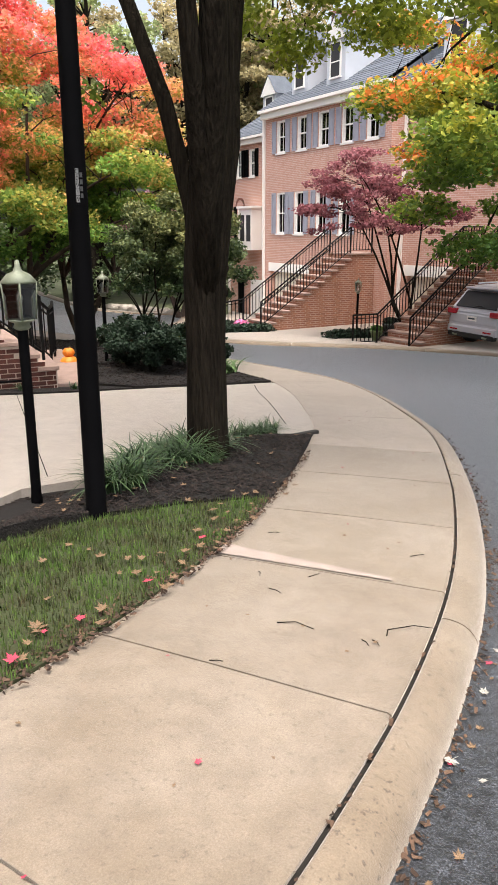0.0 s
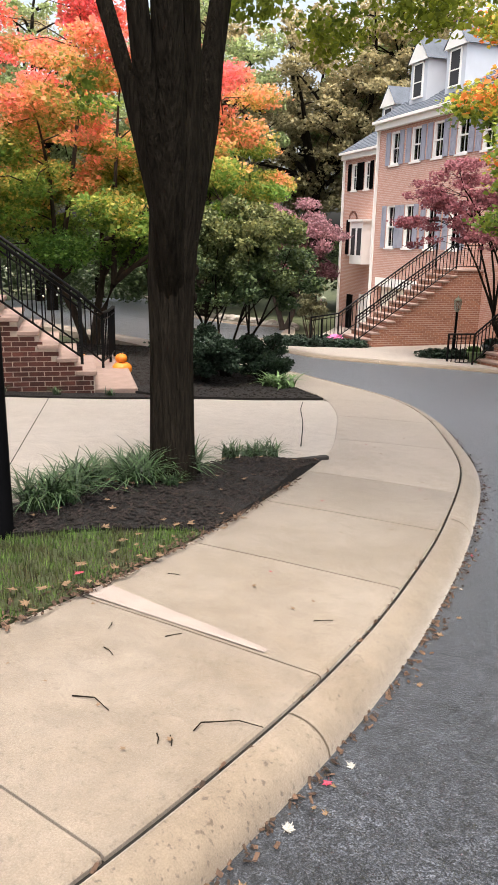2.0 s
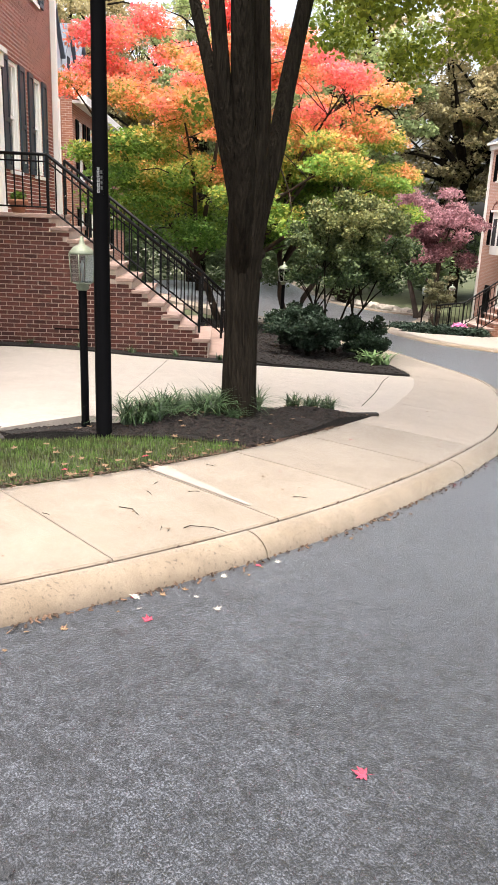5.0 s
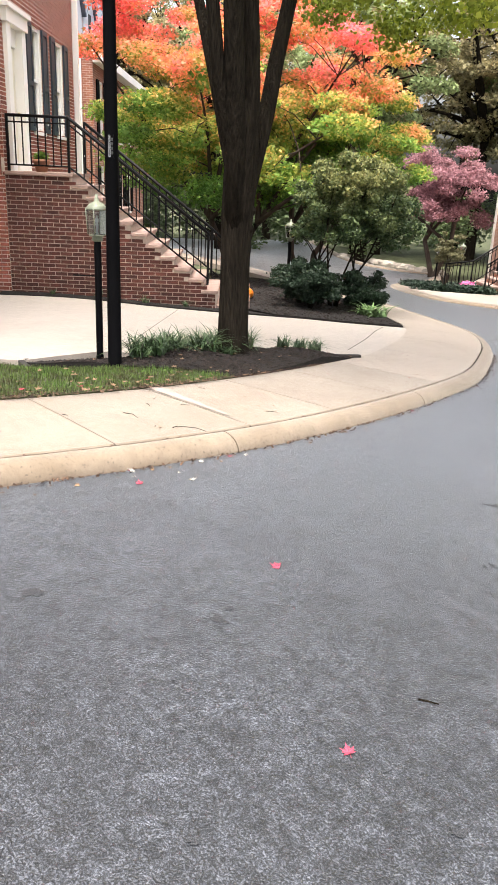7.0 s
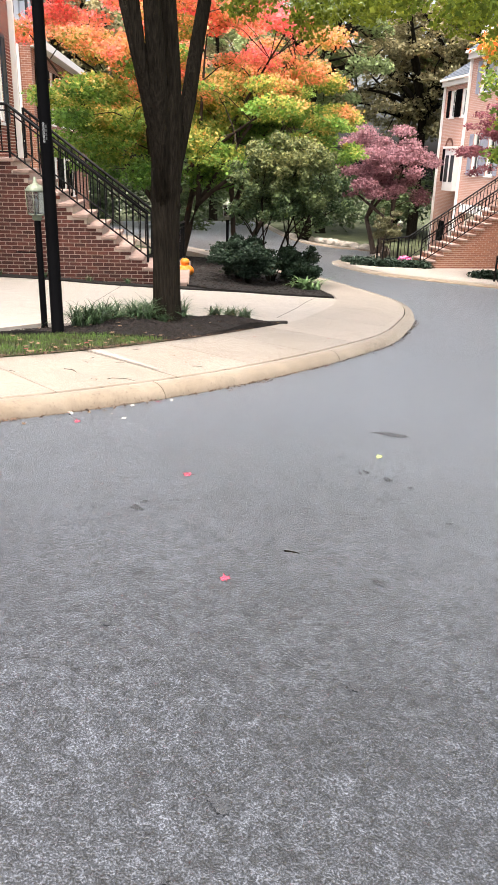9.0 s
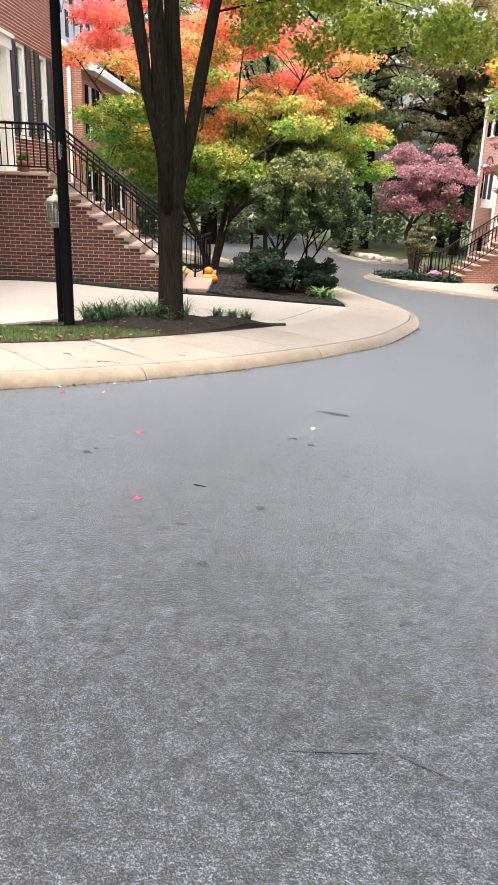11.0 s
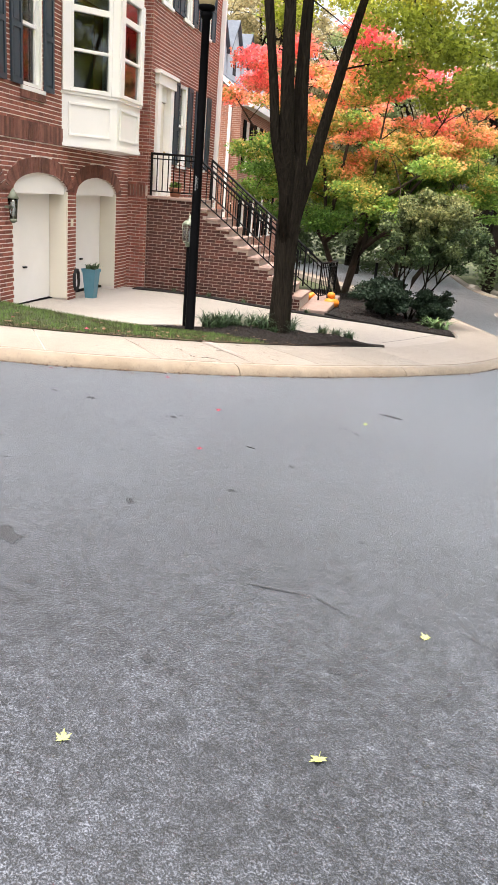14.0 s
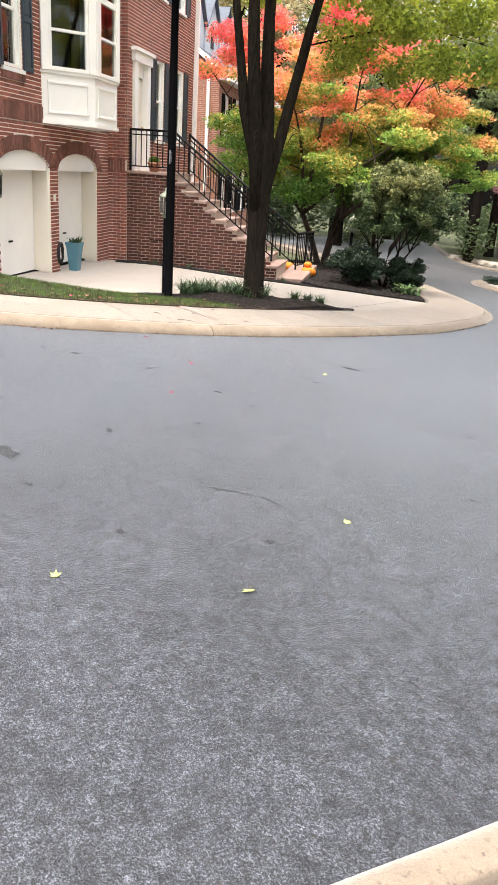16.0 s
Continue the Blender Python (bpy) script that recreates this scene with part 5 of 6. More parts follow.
def branching(bm, rr, base, blobs, r, mains):
    """Main limbs climb from the fork to spread clumps; every other clump hangs on a twig from the nearest limb."""
    base = Vector(base)
    tips, rest = [], sorted(blobs, key=lambda q: -(Vector(q[:3]) - base).length)
    for q in rest:
        d = (Vector(q[:3]) - base).normalized()
        if len(tips) < mains and all(d.dot((t - base).normalized()) < 0.86 for t in tips):
            tips.append(Vector(q[:3]))
    joints = []
    for tip in tips:
        L = (tip - base).length
        side = Vector((rr.uniform(-1, 1), rr.uniform(-1, 1), 0)) * 0.07 * L
        pts = [base + (tip - base) * t + side * math.sin(t * 3.1) + Vector((0, 0, 0.16 * L * t * (1 - t) * 2)) for t in (0, 0.15, 0.3, 0.45, 0.6, 0.75, 0.9, 1)]
        tube(bm, pts, [r * (1 - 0.9 * k / 7) for k in range(8)], 7, False)
        joints += [(q, r * (1 - 0.9 * (k + 1) / 7)) for k, q in enumerate(pts[1:])]
    for q in blobs:
        t = Vector(q[:3])
        j, rj = min(joints, key=lambda e: (e[0] - t).length + (0.6 if e[0].z > t.z else 0))
        if (j - t).length > 0.05:
            mid = j.lerp(t, 0.5) + Vector((rr.uniform(-0.1, 0.1), rr.uniform(-0.1, 0.1), 0.1 * (t - j).length))
            r1 = max(0.006, min(rj, r * 0.45) * 0.6)
            tube(bm, [j, j.lerp(mid, 0.6), mid, mid.lerp(t, 0.6), t], [r1, r1 * 0.85, r1 * 0.65, r1 * 0.45, r1 * 0.2], 5, False)


def tree(name, label, x, y, z, trunk_h, r, cz, R, H, n_blobs, n_leaves, size, leaf, seed, blob=(0.7, 1.3), bark=None, low=0.0, stems=1, cx=0.0, cy=0.0, group="", flat=(0.3, 0.5), mains=6, splay=0.25, level=0.62):
    rr = random.Random(seed)
    ob = empty(name, pose(x, y, z), label, "tree", group)
    blobs = crown(rr, cx, cy, cz, R, H, n_blobs, *blob, low, flat)
    bm = bmesh.new()
    for s in range(stems):
        turn = math.tau * s / stems + rr.uniform(-0.4, 0.4)
        dx, dy = (splay * math.cos(turn), splay * math.sin(turn)) if stems > 1 else (0, 0)
        top = (dx * 3 + cx * 0.3, dy * 3 + cy * 0.3, trunk_h * rr.uniform(0.9, 1.1))
        tube(bm, [(dx * 0.4, dy * 0.4, -0.25), (dx * 0.5, dy * 0.5, 0.15), (dx * 1.6, dy * 1.6, trunk_h * 0.55), top], [r * 1.5, r * 1.05, r * 0.9, r * 0.75], 10)
        mine = [q for k, q in enumerate(sorted(blobs, key=lambda q: math.atan2(q[1] - cy, q[0] - cx) % math.tau)) if k * stems // len(blobs) == int((turn % math.tau) / math.tau * stems) % stems] if stems > 1 else blobs
        branching(bm, rr, top, mine or blobs[s::stems], r * 0.7, max(2, mains // stems))
    part("trunk", bm, bark or BARK2, ob)
    leaves("crown", blobs, n_leaves, size, leaf, ob, seed, level=level)
    return ob


# the street tree in the bed: trunk dividing low into several leaders
street_tree = empty("street_tree", pose(-2.88, 5.12, -0.2), "tall dark-barked street tree dividing into upright limbs", "tree")
bm = bmesh.new()
tube(bm, [(0, 0, -0.2), (0, 0, 0.05), (0, 0, 0.3), (0.0, 0.0, 1.0), (0.0, 0.0, 1.5), (0.05, -0.02, 1.9), (0.11, -0.06, 2.35), (0.14, -0.08, 2.7)], [0.26, 0.19, 0.165, 0.152, 0.165, 0.17, 0.155, 0.1], 18)
for pts, radii in (
        ([(0.0, 0.0, 1.2), (0.07, 0.08, 1.85), (0.08, 0.27, 2.5), (-0.01, 0.45, 3.0), (-0.04, 0.6, 3.5), (-0.03, 0.72, 4.0), (0.0, 1.0, 5.0), (0.1, 1.5, 6.6)], [0.10, 0.095, 0.085, 0.08, 0.075, 0.07, 0.05, 0.03]),
        ([(0.0, 0.0, 1.2), (0.11, -0.14, 2.05), (0.27, -0.32, 2.8), (0.34, -0.42, 3.4), (0.4, -0.5, 4.0), (0.5, -0.65, 6.0)], [0.12, 0.112, 0.10, 0.09, 0.08, 0.045]),
        ([(0.0, 0.0, 1.3), (0.12, 0.0, 2.2), (0.18, -0.06, 2.8), (0.21, -0.12, 3.4), (0.2, -0.13, 4.0), (0.2, -0.1, 7.0)], [0.12, 0.12, 0.11, 0.095, 0.08, 0.04]),
        ([(0.0, 0.0, 1.2), (-0.06, -0.06, 2.0), (-0.22, -0.15, 2.75), (-0.52, -0.11, 3.4), (-0.84, -0.04, 4.0), (-1.6, 0.1, 5.6)], [0.09, 0.066, 0.058, 0.053, 0.048, 0.028]),
        ([(0.02, -0.02, 1.5), (0.1, -0.2, 2.2), (0.2, -0.46, 2.8), (0.19, -0.54, 3.4), (0.22, -0.66, 4.0), (0.2, -0.9, 5.8)], [0.09, 0.08, 0.07, 0.062, 0.056, 0.03])):
    tube(bm, pts, radii, 12)
for k, (px, py, pz) in enumerate(((0.1, 0.07, 1.4), (0.09, 0.1, 1.58), (0.03, 0.11, 1.17))):
    bmesh.ops.create_icosphere(bm, subdivisions=2, radius=0.06, matrix=Matrix.Translation((px, py, pz)))
rr = random.Random(11)
st_blobs = [b for b in crown(rr, 1.0, 2.2, 6.2, 4.4, 2.7, 230, 0.25, 0.6) if b[2] > 4.6 or 0.52 * b[0] + 0.85 * b[1] > 0.8]
st_blobs += [(1.8, 1.6, 3.55, 0.55, 0.3), (3.0, 1.3, 3.4, 0.45, 0.3), (0.1, 1.3, 4.0, 0.6, 0.3), (0.7, 1.8, 4.1, 0.6, 0.3), (1.1, 1.5, 4.1, 0.6, 0.35), (2.4, 1.5, 4.0, 0.6, 0.35), (-0.5, 2.9, 3.7, 0.5, 0.35), (0.5, 2.8, 3.8, 0.7, 0.35),
             (-0.7, 1.9, 3.8, 0.5, 0.3), (-1.37, 0.5, 2.95, 0.22, 0.2), (0.4, 1.3, 3.8, 0.5, 0.3), (1.9, 3.0, 3.6, 0.7, 0.4)]
limb_set(bm, rr, (-0.03, 0.68, 3.8), [(1.9, 3.0, 3.8), (-0.5, 2.9, 3.9)], 0.014)
for base in ((0.2, -0.1, 6.0), (0.0, 1.0, 5.0), (0.5, -0.65, 5.8), (-1.3, 0.05, 5.0)):
    near = sorted(st_blobs, key=lambda b: (Vector(b[:3]) - Vector(base)).length)
    limb_set(bm, rr, base, [b[:3] for b in near[4:22:2]], 0.02)
part("trunk", bm, BARK, street_tree)
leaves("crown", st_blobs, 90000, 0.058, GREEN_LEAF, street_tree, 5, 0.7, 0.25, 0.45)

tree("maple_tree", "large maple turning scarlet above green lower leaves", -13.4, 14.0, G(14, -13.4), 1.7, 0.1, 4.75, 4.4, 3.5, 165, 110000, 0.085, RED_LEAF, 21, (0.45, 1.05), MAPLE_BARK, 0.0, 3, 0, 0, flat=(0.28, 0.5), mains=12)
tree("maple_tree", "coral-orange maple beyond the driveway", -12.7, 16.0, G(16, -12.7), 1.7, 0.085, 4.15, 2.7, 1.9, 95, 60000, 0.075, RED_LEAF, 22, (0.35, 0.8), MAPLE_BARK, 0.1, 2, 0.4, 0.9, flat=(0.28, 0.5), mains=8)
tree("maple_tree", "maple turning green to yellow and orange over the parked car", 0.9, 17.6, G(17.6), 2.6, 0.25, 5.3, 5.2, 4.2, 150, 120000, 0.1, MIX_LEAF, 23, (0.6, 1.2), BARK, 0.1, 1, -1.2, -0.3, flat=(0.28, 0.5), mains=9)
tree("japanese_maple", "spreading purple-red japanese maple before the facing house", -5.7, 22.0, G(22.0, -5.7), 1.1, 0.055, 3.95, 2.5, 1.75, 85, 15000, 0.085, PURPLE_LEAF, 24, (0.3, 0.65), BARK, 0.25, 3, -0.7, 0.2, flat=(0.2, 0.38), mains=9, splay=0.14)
tree("japanese_maple", "rounded purple japanese maple beside the far road", -19.3, 31.8, G(31.8, -19.3), 1.6, 0.14, 3.9, 2.5, 2.2, 85, 38000, 0.09, HAZED_PURPLE_LEAF, 25, (0.45, 0.85), MAPLE_BARK, 0.05, 2, flat=(0.4, 0.65), level=0.45)
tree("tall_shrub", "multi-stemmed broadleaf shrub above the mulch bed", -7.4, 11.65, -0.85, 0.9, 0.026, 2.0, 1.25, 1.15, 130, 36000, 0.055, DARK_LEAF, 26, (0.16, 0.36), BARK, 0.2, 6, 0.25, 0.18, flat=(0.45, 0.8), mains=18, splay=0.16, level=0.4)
for x, y, R, H, s, nm in ((-6.95, 10.5, 0.95, 0.52, 31, "low dark evergreen shrub in the bed"), (-6.65, 11.75, 0.62, 0.45, 32, "low rounded evergreen shrub in the bed"), (-7.75, 11.0, 0.75, 0.5, 33, "low dark evergreen shrub in the bed")):
    ob = empty("evergreen_shrub", pose(x, y, G(y) + 0.12), nm, "shrub", "bed shrubs")
    rr = random.Random(s)
    bb = crown(rr, 0, 0, H, R * 0.8, H * 0.85, 44, 0.12, 0.26)
    bm = bmesh.new()
    limb_set(bm, rr, (0, 0, -0.05), [b[:3] for b in bb[:9]], 0.02)
    part("stem", bm, BARK, ob)
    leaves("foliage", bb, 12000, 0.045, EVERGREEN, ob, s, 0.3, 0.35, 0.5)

# woods behind everything
rr = random.Random(77)
spots = []
for k in range(40):
    a = rr.uniform(-20, 62)
    d = rr.uniform(46, 80)
    spots.append((-math.sin(radians(a)) * d, math.cos(radians(a)) * d))
spots += [(-26, 34), (-30, 38), (-24, 42), (-34, 30), (-20, 44), (-40, 34), (-44, 28), (-36, 24), (-28, 46), (-14, 48)]
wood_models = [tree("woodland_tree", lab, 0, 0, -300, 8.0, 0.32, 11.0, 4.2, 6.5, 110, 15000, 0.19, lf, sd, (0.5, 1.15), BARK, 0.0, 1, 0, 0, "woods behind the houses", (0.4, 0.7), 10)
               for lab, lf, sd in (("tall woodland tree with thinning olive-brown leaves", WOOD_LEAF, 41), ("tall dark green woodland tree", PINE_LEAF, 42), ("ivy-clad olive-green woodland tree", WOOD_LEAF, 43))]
for i, (x, y) in enumerate(spots):
    m = pose(x, y, G(y, x) - 0.1, 0, 0, rr.uniform(0, 360))
    src = wood_models[i % 3]
    if i < 3:
        src.matrix_basis = m
    else:
        copy_thing(src, m)
under = [(-math.sin(radians(a)) * d, math.cos(radians(a)) * d) for a, d in [(rr.uniform(-10, 64), rr.uniform(42, 60)) for _ in range(90)]]
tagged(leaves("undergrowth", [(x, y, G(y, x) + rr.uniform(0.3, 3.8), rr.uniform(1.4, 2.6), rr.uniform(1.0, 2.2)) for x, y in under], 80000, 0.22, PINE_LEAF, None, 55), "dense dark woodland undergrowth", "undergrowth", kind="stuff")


# ---- lamps and posts ----
def lamp_post(x, y, z, height, label, r=0.035, head=1.0):
    ob = empty("post_lantern", pose(x, y, z), label, "lamp", "post lanterns")
    part("post", lathe(bmesh.new(), [(r * 1.15, -0.15), (r * 1.15, 0.05), (r, 0.08), (r, height - 0.42 * head), (r * 0.8, height - 0.40 * head)], 12), BLACK, ob)
    b = height - 0.40 * head
    lan = part("lantern", lathe(bmesh.new(), [(0.03 * head, b - 0.02), (0.06 * head, b), (0.05 * head, b + 0.03), (0.085 * head, b + 0.045), (0.085 * head, b + 0.055)], 12), PALE_BRASS, ob, "weathered brass lantern head")
    for sx in (-1, 1):
        for sy in (-1, 1):
            part("corner_bar", tube(bmesh.new(), [(sx * 0.068 * head, sy * 0.068 * head, b + 0.05), (sx * 0.08 * head, sy * 0.08 * head, b + 0.30 * head)], 0.006 * head, 6), PALE_BRASS, lan)
    bm = bmesh.new()
    lo = [bm.verts.new((sx * 0.066 * head, sy * 0.066 * head, b + 0.055)) for sx, sy in ((-1, -1), (1, -1), (1, 1), (-1, 1))]
    hi = [bm.verts.new((sx * 0.078 * head, sy * 0.078 * head, b + 0.30 * head)) for sx, sy in ((-1, -1), (1, -1), (1, 1), (-1, 1))]
    for i in range(4):
        bm.faces.new((lo[i], lo[(i + 1) % 4], hi[(i + 1) % 4], hi[i]))
    part("glass", bm, GLASS, lan)
    part("candle_tube", lathe(bmesh.new(), [(0.012, b + 0.05), (0.012, b + 0.16), (0.018, b + 0.2), (0.004, b + 0.24)], 8), WHITE, lan)
    part("cap", lathe(bmesh.new(), [(0.11 * head, b + 0.29 * head), (0.115 * head, b + 0.305 * head), (0.075 * head, b + 0.35 * head), (0.03 * head, b + 0.37 * head), (0.02 * head, b + 0.40 * head), (0.012 * head, b + 0.44 * head)], 8), PALE_BRASS, lan)
    return ob


yard = lamp_post(-3.59, 3.88, -0.22, 1.66, "black post lantern with clear glass and brass head", 0.036, 1.0)
part("ladder_bar", tube(bmesh.new(), [(0.0, 0.0, 0.9), (-0.17, -0.19, 0.9)], 0.008, 6), BLACK, yard)
for x, y, h in ((-8.55, 11.4, 1.75), (-13.2, 24.9, 1.7), (-7.1, 21.9, 1.75), (-18.0, 30.2, 1.7)):
    lamp_post(x, y, G(y, x), h, "black post lantern with brass head by a driveway", 0.035, 1.0)
street_lamp = empty("street_lamp", pose(-2.86, 3.62, -0.06), "tall black fluted street lamp post with lantern", "street lamp")
part("post", lathe(bmesh.new(), [(0.075, -0.2), (0.075, 0.0), (0.066, 0.02), (0.062, 1.5), (0.055, 3.0), (0.05, 3.92), (0.075, 3.95), (0.08, 4.0)], 18), BLACK, street_lamp)
lan = part("lantern", lathe(bmesh.new(), [(0.04, 4.0), (0.10, 4.03), (0.11, 4.06), (0.10, 4.08)], 12), BLACK, street_lamp)
part("glass", lathe(bmesh.new(), [(0.10, 4.08), (0.165, 4.42)], 8), mat("frosted_amber_glass", (0.62, 0.52, 0.30), 0.3, 0.1), lan)
part("cap", lathe(bmesh.new(), [(0.19, 4.42), (0.19, 4.45), (0.1, 4.58), (0.04, 4.62), (0.02, 4.7)], 8), BLACK, lan)
# inventory tag: stacked pale tiles with dark characters, a second row too worn to read
to_cam = math.degrees(math.atan2(0.2 - 3.62, 2.0 + 2.86))
TAG, TAG_DARK = mat("tag_tile", (0.22, 0.22, 0.22), 0.6, 0.15, 40, 0), mat("tag_ink", (0.01, 0.01, 0.01), 0.7, 0.1, 40, 0)
plate = part("tag_plate", boxes((-0.032, 0.03, -0.001, 0.004, -0.13, 0.13)), BLACK, street_lamp)
plate.matrix_basis = pose(0.061 * math.cos(radians(to_cam)), 0.061 * math.sin(radians(to_cam)), 1.97, 0, 0, to_cam + 90) @ Matrix.Diagonal((0.8, 1, 0.8, 1))
for k, ch in enumerate("C0919"):
    z = 0.092 - k * 0.046
    part("tile", boxes((-0.028, -0.004, -0.0035, -0.001, z - 0.021, z + 0.021)), TAG, plate)
    fc = bpy.data.curves.new("character", "FONT")
    fc.body, fc.size, fc.align_x, fc.align_y, fc.extrude = ch, 0.045, "CENTER", "CENTER", 0.0006
    fc.materials.append(TAG_DARK)
    tx = new("character", fc)
    tx.parent = plate
    tx.matrix_basis = pose(-0.016, -0.0045, z, 90)
for k in range(4):
    z = 0.07 - k * 0.046
    part("tile_bar", boxes((0.004, 0.022, -0.0035, -0.001, z - 0.016, z + 0.016)), mat("dull_white", (0.045, 0.045, 0.045), 0.6), plate)


# ---- small things ----
def pumpkin(x, y, z, r, label):
    ob = empty("pumpkin", pose(x, y, z), label, "pumpkin", "pumpkins")
    bm = bmesh.new()
    bmesh.ops.create_uvsphere(bm, u_segments=32, v_segments=12, radius=r)
    for v in bm.verts:
        a = math.atan2(v.co.y, v.co.x)
        k = 0.93 + 0.07 * abs(math.cos(a * 5))
        dip = 1 - 0.25 * max(0, 1 - v.co.xy.length / (r * 0.5))
        v.co = Vector((v.co.x * k, v.co.y * k, v.co.z * 0.82 * dip + r * 0.75))
    for f in bm.faces:
        f.smooth = True
    part("body", bm, PUMPKIN, ob)
    part("stalk", tube(bmesh.new(), [(0, 0, r * 1.3), (0.01, 0, r * 1.55), (0.03, 0.01, r * 1.75)], [r * 0.14, r * 0.09, r * 0.1], 6), STEM, ob)
    return ob


pumpkin(-9.35, 10.03, -0.62, 0.15, "orange pumpkin on the flagstone landing")
pumpkin(-8.07, 9.75, -0.60, 0.16, "orange pumpkin beside the stair foot")
pumpkin(-8.25, 9.98, -0.62, 0.14, "orange pumpkin beside the stair foot")
pumpkin(-8.1, 9.78, -0.38, 0.1, "small orange pumpkin resting on another")


def planter(x, y, z, label):
    ob = empty("planter", pose(x, y, z, 0, 0, 49), label, "planter")
    bm = bmesh.new()
    prof = [(0.085, 0.0), (0.128, 0.5), (0.14, 0.5), (0.143, 0.56), (0.122, 0.56), (0.118, 0.5)]
    rings = [[bm.verts.new((sx * r, sy * r, h)) for sx, sy in ((-1, -1), (1, -1), (1, 1), (-1, 1))] for r, h in prof]
    for a, b in zip(rings, rings[1:]):
        for i in range(4):
            bm.faces.new((a[i], a[(i + 1) % 4], b[(i + 1) % 4], b[i]))
    bm.faces.new(rings[0])
    part("pot", bm, TEAL, ob)
    part("soil", boxes((-0.12, 0.12, -0.12, 0.12, 0.48, 0.52)), MULCH, ob)
    strap(ob, 46, 0.2, 0.09, 0.5, 0.016, STRAP_LEAF)
    return ob


def strap(ob, n, h, spread, z, wd, material, seed=1, arch=(0.5, 1.0)):
    """A tuft of arching strap leaves."""
    r = random.Random(seed + n)
    verts, faces = [], []
    for _ in range(n):
        a, q = r.uniform(0, math.tau), r.uniform(*arch)
        bx, by = r.uniform(-spread, spread), r.uniform(-spread, spread)
        L = h * r.uniform(0.7, 1.25)
        k = len(verts)
        for s in range(6):
            t = s / 5
            out, up = L * q * t * (0.25 + 0.75 * t), L * (1.25 * t - 0.75 * q * t * t)
            ww = wd * (1 - t ** 2) + 0.001
            for sg in (-1, 1):
                verts.append((bx + math.cos(a) * out - math.sin(a) * ww * sg, by + math.sin(a) * out + math.cos(a) * ww * sg, z + up))
        faces += [(k + 2 * s, k + 2 * s + 1, k + 2 * s + 3, k + 2 * s + 2) for s in range(5)]
    return raw("leaves", verts, faces, material, ob)


px, py = hp(4.5, 0.2)
planter(px, py, drive_z(px, py), "square teal planter with a spiky plant by the garages")

# lilyturf clumps along the bed
rr = random.Random(5)
tuft = None
spots = [(-2.95, 4.15), (-3.1, 4.45), (-2.85, 4.7), (-3.15, 4.8), (-3.0, 5.05), (-3.3, 5.1), (-2.9, 5.3), (-3.2, 5.35), (-3.35, 4.4), (-3.3, 4.75), (-3.0, 4.0), (-3.05, 6.05), (-2.95, 6.25), (-3.1, 6.35), (-2.75, 4.95), (-2.95, 6.5)]
for i, (x, y) in enumerate(spots):
    m = pose(x, y, bed_z(x, y) - 0.01, 0, 0, rr.uniform(0, 360))
    if tuft is None:
        tuft = empty("lilyturf", m, "arching green lilyturf clump in mulch", "plant", "lilyturf clumps")
        strap(tuft, 135, 0.29, 0.1, 0.0, 0.0062, STRAP_LEAF, 7, (0.55, 1.35))
    else:
        c = copy_thing(tuft, m)
        s = rr.uniform(0.75, 1.1) if i < 11 else rr.uniform(0.45, 0.65)
        c.scale = (s, s, s)
# hostas and tufts at the drive edge
hosta = empty("hosta", pose(-6.05, 11.35, G(11.35) + 0.12), "variegated hosta clump at the bed's edge", "plant")
strap(hosta, 70, 0.34, 0.22, 0.0, 0.034, mat("hosta_leaf", (0.13, 0.21, 0.08), 0.5, 0.45, 25, 0, island=0.45), 3, (0.7, 1.4))
for i, (u, w) in enumerate(((6.72, 1.2), (6.72, 2.0), (6.72, 2.8), (6.72, 3.5), (6.7, 4.2))):
    x, y = hp(u, w)
    if i == 0:
        liri = empty("border_plant", pose(x, y, drive_z(x, y)), "small grassy tuft along the brick wall", "plant", "wall foot tufts")
        strap(liri, 26, 0.16, 0.05, 0.0, 0.006, STRAP_LEAF, 9)
    else:
        copy_thing(liri, pose(x, y, drive_z(x, y), 0, 0, 70 * i))
wall_bed = [hp(6.55, 0.3), hp(6.5, 4.2), hp(6.6, 5.0), hp(7.6, 5.1), hp(7.6, 4.0), hp(6.88, 4.0), hp(6.88, 0.3)]
tagged(sheet("planting_bed", wall_bed, lambda x, y: drive_z(x, y) + 0.025, MULCH, 2, 0.1), "narrow mulch strip along the stair wall", "planting bed", kind="structure")

# flower pot on the landing
pot = empty("flower_pot", H_POSE @ pose(7.15, -1.0, 1.64), "terracotta pot of flowers on the landing", "pot")
part("pot", lathe(bmesh.new(), [(0.09, 0), (0.14, 0.16), (0.15, 0.16), (0.15, 0.2), (0.12, 0.2)], 14), TERRACOTTA, pot)
leaves("flowers", [(0, 0, 0.24, 0.15, 0.1)], 500, 0.05, MIX_LEAF, pot, 8)

